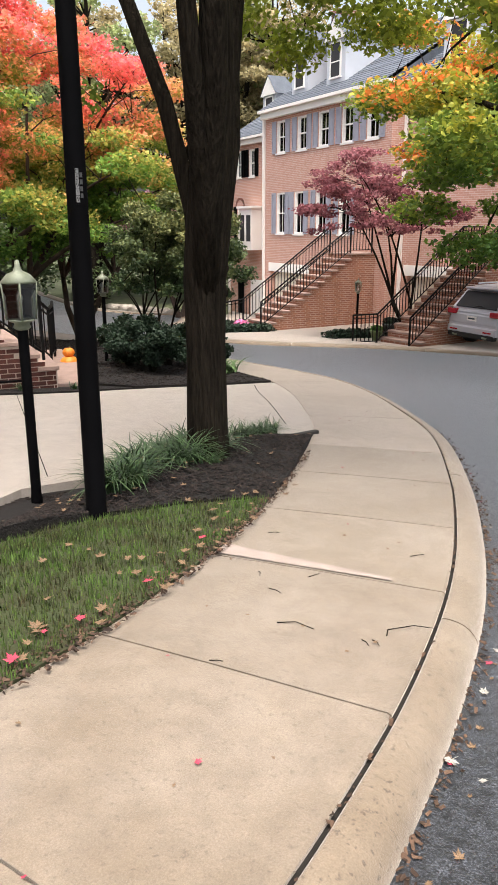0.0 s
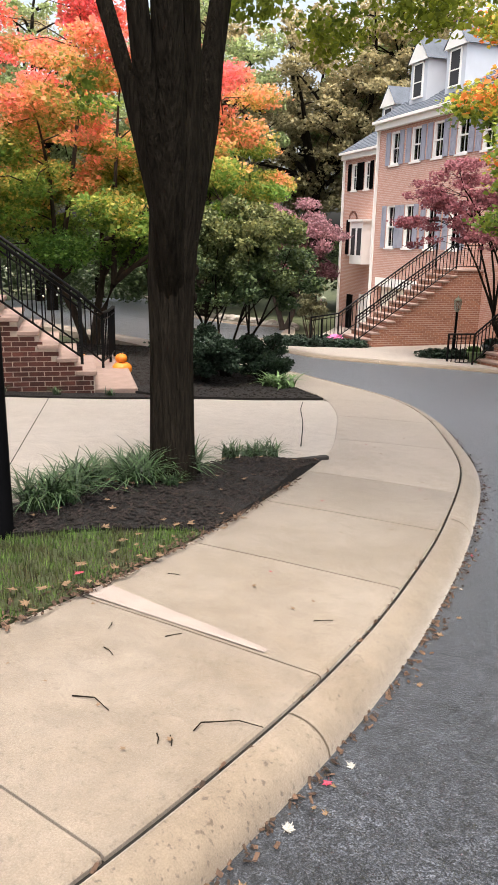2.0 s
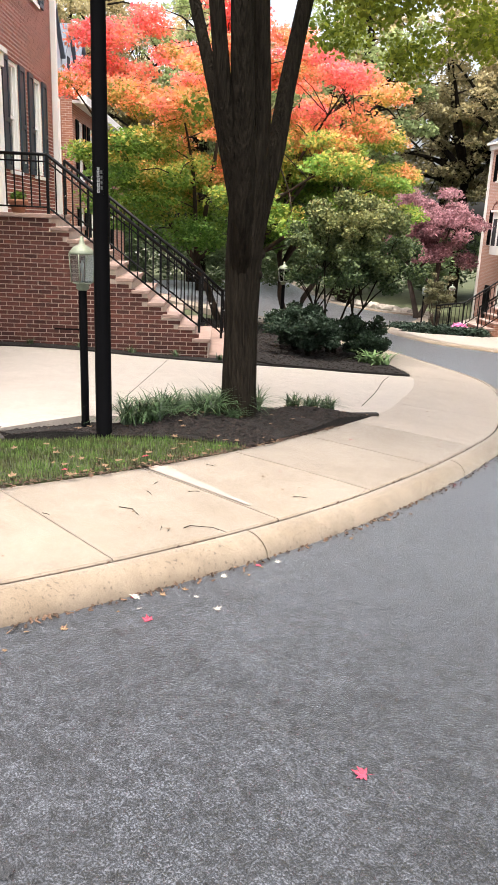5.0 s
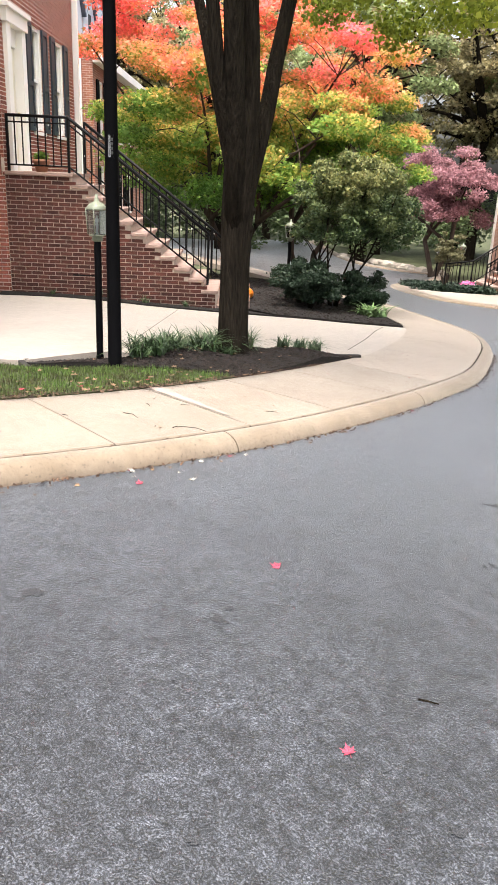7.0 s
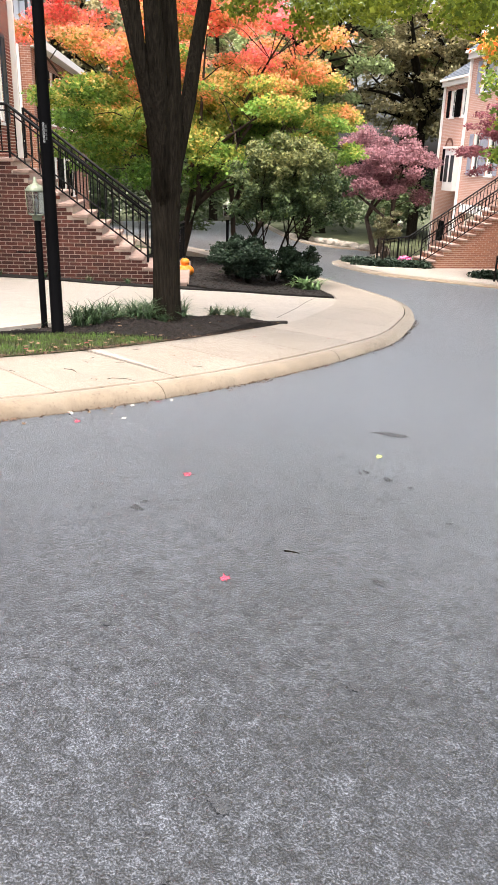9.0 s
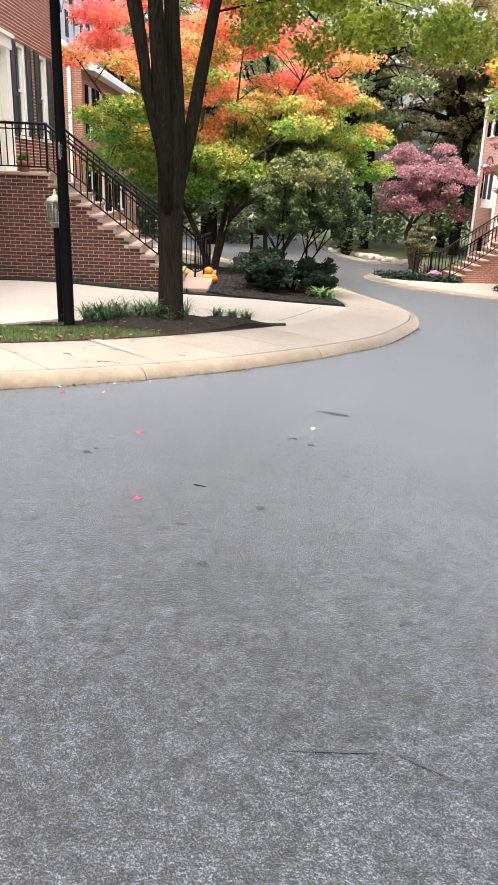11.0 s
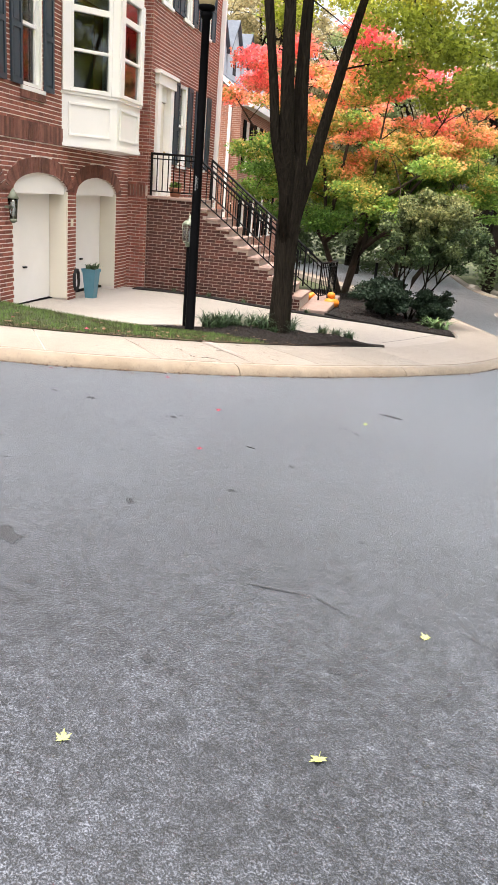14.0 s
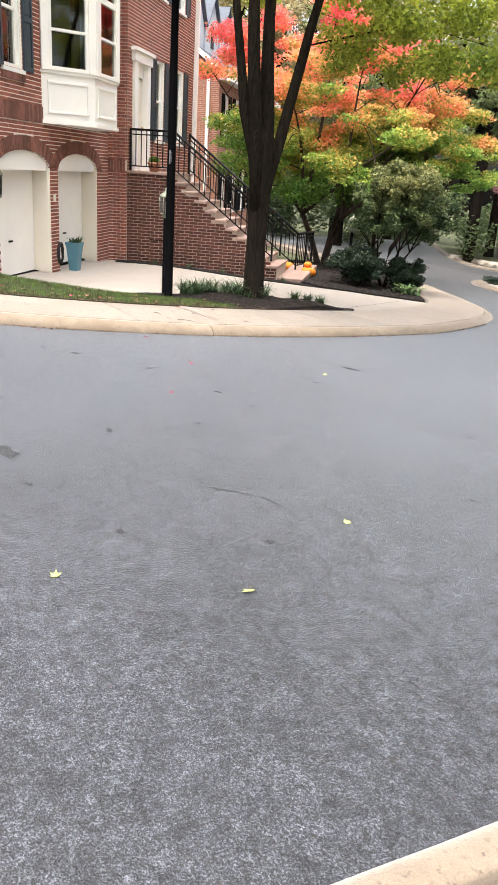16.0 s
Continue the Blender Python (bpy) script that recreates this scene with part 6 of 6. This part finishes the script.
# timber edging of the bed
for i, (a, b) in enumerate((((-3.76, 3.1), (-3.84, 3.95)), ((-3.82, 3.98), (-3.52, 4.5)), ((-3.5, 4.52), (-2.9, 6.5)), ((-2.9, 6.52), (-2.66, 7.03)), ((-3.74, 3.06), (-3.4, 2.98)))):
    A, B = Vector(a), Vector(b)
    L = (B - A).length
    ob = part("edging_board", boxes((0, L, -0.03, 0.03, -0.25, 0.0), bevel=0.006), TIMBER)
    za, zb = G(a[1]) + (-0.02 if a[0] < -3.3 and a[1] < 4.6 else 0.12), G(b[1]) + (-0.02 if b[0] < -3.3 and b[1] < 4.6 else 0.15)
    ob.matrix_basis = Matrix.Translation((A.x, A.y, za)) @ Euler((0, -math.atan2(zb - za, L), math.atan2(B.y - A.y, B.x - A.x))).to_matrix().to_4x4()
    tagged(ob, "weathered timber edging board of the bed", "edging", "bed edging")

# low stone retaining wall left of the house
rw = empty("retaining_wall", H_POSE, "low dry stone retaining wall beside the lawn", "wall")
rr = random.Random(9)
for row in range(8):
    a = -4.2 + 0.2 * (row % 2)
    while a < -0.25:
        L = rr.uniform(0.35, 0.7)
        b = part("stone", boxes((-1.15 + rr.uniform(0, 0.03), -0.75, -min(a + L, -0.2) + 0.008, -a - 0.006, 0.0 + row * 0.12, 0.112 + row * 0.12), bevel=0.02), STONE, rw)
        a += L
for k in range(9):
    part("cap_stone", boxes((-1.19, -0.72, 0.2 + k * 0.46, 0.2 + k * 0.46 + 0.45, 0.96, 1.03), bevel=0.02), STONE, rw)
for row in range(8):
    part("stone", boxes((-0.74, -0.42 + 0.08 * (row % 2), 0.2, 0.5, row * 0.12, 0.112 + row * 0.12), bevel=0.02), STONE, rw)
    part("stone", boxes((-0.41 + 0.08 * (row % 2), -0.06, 0.22, 0.5, row * 0.12, 0.112 + row * 0.12), bevel=0.02), STONE, rw)
part("cap_stone", boxes((-0.71, -0.06, 0.18, 0.52, 0.96, 1.03), bevel=0.02), STONE, rw)
raised = part("planting_bed", boxes((-0.75, -0.02, 0.5, 4.3, 0.3, 0.9)), MULCH)
raised.matrix_basis = H_POSE
tagged(raised, "raised mulch bed between the stone wall and the gable", "planting bed", kind="structure")
ob = empty("evergreen_shrub", H_POSE @ pose(-0.5, 0.9, 0.9), "dark conifer beside the gable wall", "shrub")
bb = crown(random.Random(4), 0, 0.5, 0.75, 0.45, 0.7, 30, 0.18, 0.32)
bm = bmesh.new()
limb_set(bm, random.Random(4), (0, 0.5, -0.6), [b[:3] for b in bb[:6]], 0.03)
part("stem", bm, BARK, ob)
leaves("foliage", bb, 5000, 0.06, EVERGREEN, ob, 61)

# wall lantern between side door and garage
wl = empty("wall_lantern", H_POSE @ pose(1.62, -0.14, 1.15), "clear glass wall lantern by the garage", "lamp")
part("bracket", boxes((-0.02, 0.02, 0.0, 0.13, 0.18, 0.22)), PALE_BRASS, wl)
part("cap", lathe(bmesh.new(), [(0.09, 0.33), (0.1, 0.34), (0.05, 0.42), (0.01, 0.48)], 6), PALE_BRASS, wl)
part("glass", lathe(bmesh.new(), [(0.06, 0.03), (0.085, 0.33)], 6), GLASS, wl)
part("base", lathe(bmesh.new(), [(0.02, -0.03), (0.065, 0.0), (0.06, 0.03)], 6), PALE_BRASS, wl)
part("candle_tube", lathe(bmesh.new(), [(0.012, 0.03), (0.012, 0.16), (0.004, 0.2)], 6), WHITE, wl)

# hose reel by the pillar
hose = empty("garden_hose", H_POSE @ pose(3.95, -0.1, 0), "dark coiled hose hung on the pillar", "hose")
pts = [(0.1 * math.cos(k * 0.5), -0.02 - 0.0008 * k, 0.05 + 0.2 * math.sin(k * 0.5)) for k in range(60)]
part("coil", tube(bmesh.new(), pts, 0.014, 6), RUBBER, hose)


# parked car on the facing driveway
def car(m):
    ob = empty("car", m, "silver estate car parked tail to the road", "car")
    # length along y (tail at 0), width along x
    prof = [(0.0, 0.45), (-0.03, 0.62), (0.0, 0.9), (0.08, 1.02), (0.42, 1.52), (0.7, 1.6), (2.2, 1.62), (2.8, 1.5), (3.5, 1.02), (4.4, 0.85), (4.6, 0.6), (4.6, 0.3), (0.1, 0.3)]
    bm = bmesh.new()
    sides = []
    for sx in (-1, 1):
        ring = []
        for y, z in prof:
            w = 0.93 if z < 1.03 else 0.93 - (z - 1.03) * 0.38
            ring.append(bm.verts.new((sx * w, y, z)))
        sides.append(ring)
        bm.faces.new(ring)
    n = len(prof)
    for i in range(n):
        bm.faces.new((sides[0][i], sides[0][(i + 1) % n], sides[1][(i + 1) % n], sides[1][i]))
    bmesh.ops.bevel(bm, geom=bm.edges[:], offset=0.04, segments=2, affect="EDGES")
    part("body", bm, SILVER, ob)
    bm = bmesh.new()
    vs = [bm.verts.new(p) for p in ((-0.74, 0.06, 1.07), (0.74, 0.06, 1.07), (0.64, 0.36, 1.47), (-0.64, 0.36, 1.47))]
    vs2 = [bm.verts.new(v.co + Vector((0, 0.03, -0.02))) for v in vs]
    bm.faces.new(vs), bm.faces.new(vs2)
    for i in range(4):
        bm.faces.new((vs[i], vs[(i + 1) % 4], vs2[(i + 1) % 4], vs2[i]))
    part("rear_window", bm, INTERIOR_DARK, ob)
    for sx in (-1, 1):
        bm = bmesh.new()
        vs = [bm.verts.new(p) for p in ((sx * 0.925, 0.5, 1.08), (sx * 0.925, 3.1, 1.08), (sx * 0.78, 2.6, 1.46), (sx * 0.77, 0.75, 1.48))]
        vs2 = [bm.verts.new(v.co + Vector((-sx * 0.05, 0, 0))) for v in vs]
        bm.faces.new(vs), bm.faces.new(vs2)
        for i in range(4):
            bm.faces.new((vs[i], vs[(i + 1) % 4], vs2[(i + 1) % 4], vs2[i]))
        part("side_window", bm, INTERIOR_DARK, ob)
        part("tail_light", boxes((sx * 0.62 if sx > 0 else -0.95, 0.95 if sx > 0 else -0.62, -0.05, 0.2, 0.86, 1.0), bevel=0.02), RED_GLASS, ob)
        for y in (0.85, 3.7):
            wh = part("wheel", lathe(bmesh.new(), [(0.22, -0.1), (0.34, -0.1), (0.35, 0.0), (0.34, 0.1), (0.22, 0.1)], 20), RUBBER, ob)
            wh.matrix_basis = pose(sx * 0.86, y, 0.34, 0, 90, 0)
            part("rim", lathe(bmesh.new(), [(0.05, -0.11), (0.21, -0.105), (0.22, 0.0), (0.21, 0.105), (0.05, 0.11)], 12), SILVER, wh)
    part("bumper", boxes((-0.9, 0.9, -0.08, 0.1, 0.36, 0.58), bevel=0.04), SILVER, ob)
    part("valance", boxes((-0.84, 0.84, -0.095, 0.1, 0.26, 0.4), bevel=0.03), RUBBER, ob, "black plastic lower valance")
    part("spoiler", boxes((-0.64, 0.64, 0.26, 0.56, 1.52, 1.58), bevel=0.02), SILVER, ob)
    part("rear_wiper", boxes((-0.02, 0.3, 0.05, 0.07, 1.1, 1.12)), RUBBER, ob)
    for sx in (-1, 1):
        part("roof_rail", boxes((sx * 0.62 - 0.02, sx * 0.62 + 0.02, 0.7, 2.3, 1.63, 1.67), bevel=0.01), SILVER, ob)
        part("reflector", boxes((sx * 0.62 - 0.14, sx * 0.62 + 0.14, -0.1, -0.07, 0.44, 0.48), bevel=0.006), RED_GLASS, ob)
        part("exhaust_tip", boxes((sx * 0.55 - 0.09, sx * 0.55 + 0.09, -0.11, 0.05, 0.29, 0.34), bevel=0.01), PALE_BRASS, ob)
    part("number_plate", boxes((-0.17, 0.17, -0.055, -0.03, 0.72, 0.84)), WHITE, ob)
    part("plate_bar", boxes((-0.12, 0.12, -0.06, -0.054, 0.76, 0.8)), SHUTTER, ob)
    return ob


car(pose(-3.55, 20.95, G(20.95) + 0.06, 0, 0, -36))

# things by the facing driveway
for x, y, r in ((-6.3, 21.3, 0.2), (-6.15, 22.3, 0.28)):
    ob = empty("flower_pot", pose(x, y, G(y, x) + 0.05), "green pot of yellow flowers by the kerb" if r < 0.25 else "dark pot of trailing green plants", "pot")
    part("pot", lathe(bmesh.new(), [(r * 0.6, 0), (r * 0.95, r * 1.3), (r, r * 1.3), (r, r * 1.5), (r * 0.8, r * 1.5)], 14), mat("glazed_pot", (0.16, 0.24, 0.10) if r < 0.25 else (0.05, 0.06, 0.06), 0.5), ob)
    leaves("flowers", [(0, 0, r * 1.7, r * 1.0, r * 0.6)], 700, 0.07, MIX_LEAF if r < 0.25 else EVERGREEN, ob, 70)
for x0, y0, x1, y1, s in ((-11.6, 21.6, -9.9, 25.4, 81), (-7.6, 21.3, -6.6, 22.2, 82), (-14.0, 22.9, -13.4, 26.6, 83), (-12.4, 21.4, -10.4, 22.4, 84)):
    n = 9
    ob = leaves("ground_cover", [(x0 + (x1 - x0) * k / n, y0 + (y1 - y0) * k / n, G(y0 + (y1 - y0) * k / n, x0 + (x1 - x0) * k / n) + 0.14, 0.45, 0.2) for k in range(n + 1)], 3500, 0.09, EVERGREEN, None, s)
    tagged(ob, "low green ground cover beside the driveway", "ground cover", kind="stuff")
tan_shrub = empty("deciduous_shrub", pose(-12.9, 23.6, G(23.6, -12.9) + 0.05), "thin shrub with faded tan leaves beside the lantern", "shrub")
bb = crown(random.Random(19), 0, 0, 1.35, 0.55, 0.75, 40, 0.1, 0.25)
bm = bmesh.new()
limb_set(bm, random.Random(19), (0, 0, -0.1), [q[:3] for q in bb[:12]], 0.018)
part("stem", bm, MAPLE_BARK, tan_shrub)
leaves("foliage", bb, 3200, 0.07, WOOD_LEAF, tan_shrub, 20, level=0.3)
tagged(leaves("pink_flowers", [(-11.5, 22.9, G(22.9, -11.5) + 0.25, 0.3, 0.2)], 500, 0.08, mat("pink_petal", (0.7, 0.2, 0.42), 0.6, 0.2, 20, 0), None, 90), "pink flowers beside the steps", "flowers", kind="stuff")
rr = random.Random(15)
for k in range(16):
    t = k / 15
    x, y = -19.8 - 8 * t + rr.uniform(-0.2, 0.2), 33.2 + 1.4 * t + rr.uniform(-0.2, 0.2)
    bm = bmesh.new()
    bmesh.ops.create_icosphere(bm, subdivisions=2, radius=1)
    for v in bm.verts:
        v.co *= 1 + 0.25 * noise.noise(v.co * 1.7 + Vector((k, 0, 0)))
        v.co = Vector((v.co.x * rr.uniform(0.4, 0.42), v.co.y * 0.3, v.co.z * 0.24))
    ob = part("boulder", bm, ROCK)
    ob.matrix_basis = pose(x, y, G(y, x) + 0.02, 0, 0, rr.uniform(0, 180))
    tagged(ob, "rough pale boulder edging the far road", "boulder", "edging boulders")

# ---- litter: fallen leaves, twigs, asphalt repairs ----
def maple_leaf(name, material, size):
    bm = bmesh.new()
    lobes = [(0, 1.0), (14, 0.62), (24, 0.7), (32, 0.42), (52, 0.95), (66, 0.6), (78, 0.66), (92, 0.40), (112, 0.72), (130, 0.45), (150, 0.36), (172, 0.22)]
    outline = lobes + [(360 - a, r) for a, r in reversed(lobes[1:])]
    n = len(outline)
    ring = []
    for a, r in outline:
        a, r = radians(a), r * size
        ring.append(bm.verts.new((r * math.cos(a), r * math.sin(a), 0.22 * size * (r / size) ** 2 * (1 + 0.9 * math.sin(2 * a + 1)))))
    c = bm.verts.new((0, 0, 0))
    for k in range(n):
        bm.faces.new((c, ring[k], ring[(k + 1) % n]))
    tube(bm, [(-size * 0.1, 0, 0.002), (-size * 0.9, size * 0.1, 0.006)], 0.0012, 4)
    return part(name, bm, material)


LEAVES = {}


def fallen(x, y, kind, size, z=None, spin=None):
    key = kind
    zz = (G(y) + 0.006) if z is None else z
    m = pose(x, y, zz, rr.uniform(-8, 8), rr.uniform(-8, 8), rr.uniform(0, 360) if spin is None else spin) @ Matrix.Diagonal((size / 0.06, size / 0.06, size / 0.06, 1))
    if key not in LEAVES:
        ob = maple_leaf("fallen_leaf", FALLEN[kind], 0.06)
        LEAVES[key] = ob
        tagged(ob, ("tan", "crimson", "whitish", "pale yellow-green")[kind] + " fallen maple leaf lying flat", "leaf", "fallen leaves")
        ob.matrix_basis = m
    else:
        c = LEAVES[key].copy()
        scene.collection.objects.link(c)
        c.matrix_basis = m


for x, y, k, s in ((1.11, 2.08, 1, 0.055), (1.5, 3.43, 3, 0.045), (2.19, 1.37, 1, 0.045), (-0.33, 2.2, 2, 0.055), (-0.04, 2.44, 2, 0.04), (-0.11, 2.11, 1, 0.045), (-0.22, 2.14, 2, 0.03), (5.27, 0.31, 3, 0.055), (4.77, 1.22, 3, 0.045), (4.94, -0.41, 3, 0.045), (5.11, -0.74, 2, 0.06)):
    fallen(x, y, k, s * 0.72)
inner_line = offset(KERB_LINE, 1.41)
for k in range(110):
    p = rr.choice(inner_line[nearest(inner_line, -2.3, -1):nearest(inner_line, -2.0, 4.6)])
    x, y = p.x - abs(rr.gauss(0, 0.28)) + 0.06, p.y + rr.gauss(0, 0.2)
    fallen(x, y, rr.choice((0, 0, 0, 0, 0, 0, 0, 1)), rr.uniform(0.02, 0.045), max(lawn_z(x, y) + 0.035, G(y) + 0.128))
for k in range(55):
    x, y = scatter(1, BED, rr)[0]
    fallen(x, y, 0, rr.uniform(0.018, 0.035), bed_z(x, y) + 0.02)
for k in range(70):
    p = rr.choice(KERB_LINE[nearest(KERB_LINE, -0.9, -1):nearest(KERB_LINE, -3, 10.6)])
    x, y = p.x + abs(rr.gauss(0, 0.07)) + 0.02, p.y
    fallen(x, y, rr.choice((0, 0, 0, 0, 1, 2)), rr.uniform(0.01, 0.026))
for k in range(40):
    i = rr.randrange(nearest(KERB_LINE, -0.5, 1), nearest(KERB_LINE, -2.2, 9.3))
    p = offset(KERB_LINE[i:i + 2], rr.uniform(0.28, 1.45))[0]
    fallen(p.x, p.y, rr.choice((0, 0, 0, 1)), rr.uniform(0.008, 0.02), G(p.y) + 0.124)


# flakes of leaf litter along the lawn's edge and in the gutter
spots = []
for k in range(2200):
    p = rr.choice(inner_line[nearest(inner_line, -2.3, -1):nearest(inner_line, -2.3, 6.2)])
    spots.append((p.x - abs(rr.gauss(0, 0.09)) + 0.04, p.y + rr.uniform(-0.06, 0.06), 0.125))
for k in range(1100):
    p = rr.choice(KERB_LINE[nearest(KERB_LINE, -0.9, -1):nearest(KERB_LINE, -3, 10.6)])
    spots.append((p.x + abs(rr.gauss(0.01, 0.03)), p.y + rr.uniform(-0.06, 0.06), 0.002))
seam_line = offset(KERB_LINE, 0.181)
for k in range(350):
    p = rr.choice(seam_line[nearest(seam_line, -0.9, -1):nearest(seam_line, -3, 10.6)])
    spots.append((p.x + rr.gauss(0.0, 0.012), p.y + rr.uniform(-0.06, 0.06), 0.098))
verts, faces = [], []
for x, y, h in spots:
    s0 = rr.uniform(0.004, 0.017)
    m = Euler((rr.uniform(-0.6, 0.6), rr.uniform(-0.6, 0.6), rr.uniform(0, 6.3))).to_matrix()
    k = len(verts)
    for c in ((-1, -0.5, 0), (1, -0.4, 0.1), (0.8, 0.5, 0), (-0.9, 0.4, 0.15)):
        v = m @ (Vector(c) * s0)
        verts.append((x + v.x, y + v.y, G(y, x) + h + 0.006 + v.z))
    faces.append((k, k + 1, k + 2, k + 3))
tagged(raw("leaf_litter", verts, faces, mat("leaf_litter", (0.065, 0.038, 0.024), 0.9, 0.5, 12, 0, island=0.7)), "brown crumbs of leaf litter along the edges", "leaf litter", kind="stuff")


def twig(pts, label="thin brown twig lying on the pavement", r=0.004):
    ob = part("twig", tube(bmesh.new(), [(x, y, G(y) + h) for x, y, h in pts], [r * (1 - 0.6 * i / len(pts)) for i in range(len(pts))], 5), BARK)
    tagged(ob, label, "twig", "twigs")


twig([(-0.72, 2.78, 0.121), (-0.73, 2.83, 0.124), (-0.64, 2.92, 0.128), (-0.56, 2.95, 0.122)], r=0.003)
twig([(-1.17, 2.66, 0.121), (-1.1, 2.7, 0.125), (-1.01, 2.68, 0.121)], r=0.003)
for xa, ya, xb, yb in ((-0.8, 2.69, -0.76, 2.65), (-0.76, 2.71, -0.72, 2.67), (-1.25, 3.23, -1.22, 3.3), (-1.5, 3.17, -1.47, 3.12), (-0.88, 3.81, -0.82, 3.88), (-1.36, 2.99, -1.29, 2.97), (-1.72, 3.77, -1.66, 3.8), (-1.26, 2.22, -1.21, 2.24)):
    twig([(xa, ya, 0.120), ((xa + xb) / 2 + 0.006, (ya + yb) / 2, 0.124), (xb, yb, 0.120)], r=0.0025)
twig([(2.14, 1.79, 0.006), (2.17, 1.81, 0.008), (2.2, 1.83, 0.006)], "short grey stick lying on the road", 0.004)



def stain(x, y, rx, ry, spin, seed, label):
    """A thin irregular dark patch in the asphalt."""
    r = random.Random(seed)
    bm = bmesh.new()
    ring = []
    for k in range(44):
        a = k * math.tau / 44
        q = 0.72 + 0.5 * noise.noise(Vector((math.cos(a) * 1.6, math.sin(a) * 1.6, seed * 3.7))) + 0.22 * (r.random() - 0.5)
        dx, dy = rx * q * math.cos(a), ry * q * math.sin(a)
        c, s2 = math.cos(spin), math.sin(spin)
        px, py = x + dx * c - dy * s2, y + dx * s2 + dy * c
        ring.append(bm.verts.new((px, py, G(py, px) + 0.004)))
    bm.faces.new(ring)
    tagged(part("road_stain", bm, STAIN), label, "stain", "road stains", "structure")


for i, (x, y, rx, ry, sp) in enumerate(((0.3, -0.7, 0.5, 0.1, 1.3), (1.77, -0.23, 0.35, 0.1, 1.2), (3.44, -0.25, 0.12, 0.09, 0.4), (1.35, 1.53, 0.05, 0.04, 0.0), (1.2, 4.0, 0.16, 0.05, 0.6), (4.2, 0.75, 0.22, 0.007, 0.95), (4.4, 0.95, 0.12, 0.008, 0.3), (2.6, 1.9, 0.04, 0.03, 0.0), (3.1, 0.5, 0.05, 0.035, 0.0), (3.0, 1.2, 0.035, 0.03, 0.0), (4.6, 0.0, 0.04, 0.03, 0.0), (0.8, 1.0, 0.05, 0.05, 0))):
    stain(x, y, rx, ry, sp, i, "dark worn patch in the asphalt" if ry > 0.02 else "thin crack in the asphalt")

spot = random.Random(88)
for i in range(26):
    size = spot.uniform(0.012, 0.04)
    stain(spot.uniform(0.4, 5.4), spot.uniform(-0.6, 3.6), size, size * spot.uniform(0.5, 1.0), spot.uniform(0, 3), 100 + i, "small dark pit in the asphalt")

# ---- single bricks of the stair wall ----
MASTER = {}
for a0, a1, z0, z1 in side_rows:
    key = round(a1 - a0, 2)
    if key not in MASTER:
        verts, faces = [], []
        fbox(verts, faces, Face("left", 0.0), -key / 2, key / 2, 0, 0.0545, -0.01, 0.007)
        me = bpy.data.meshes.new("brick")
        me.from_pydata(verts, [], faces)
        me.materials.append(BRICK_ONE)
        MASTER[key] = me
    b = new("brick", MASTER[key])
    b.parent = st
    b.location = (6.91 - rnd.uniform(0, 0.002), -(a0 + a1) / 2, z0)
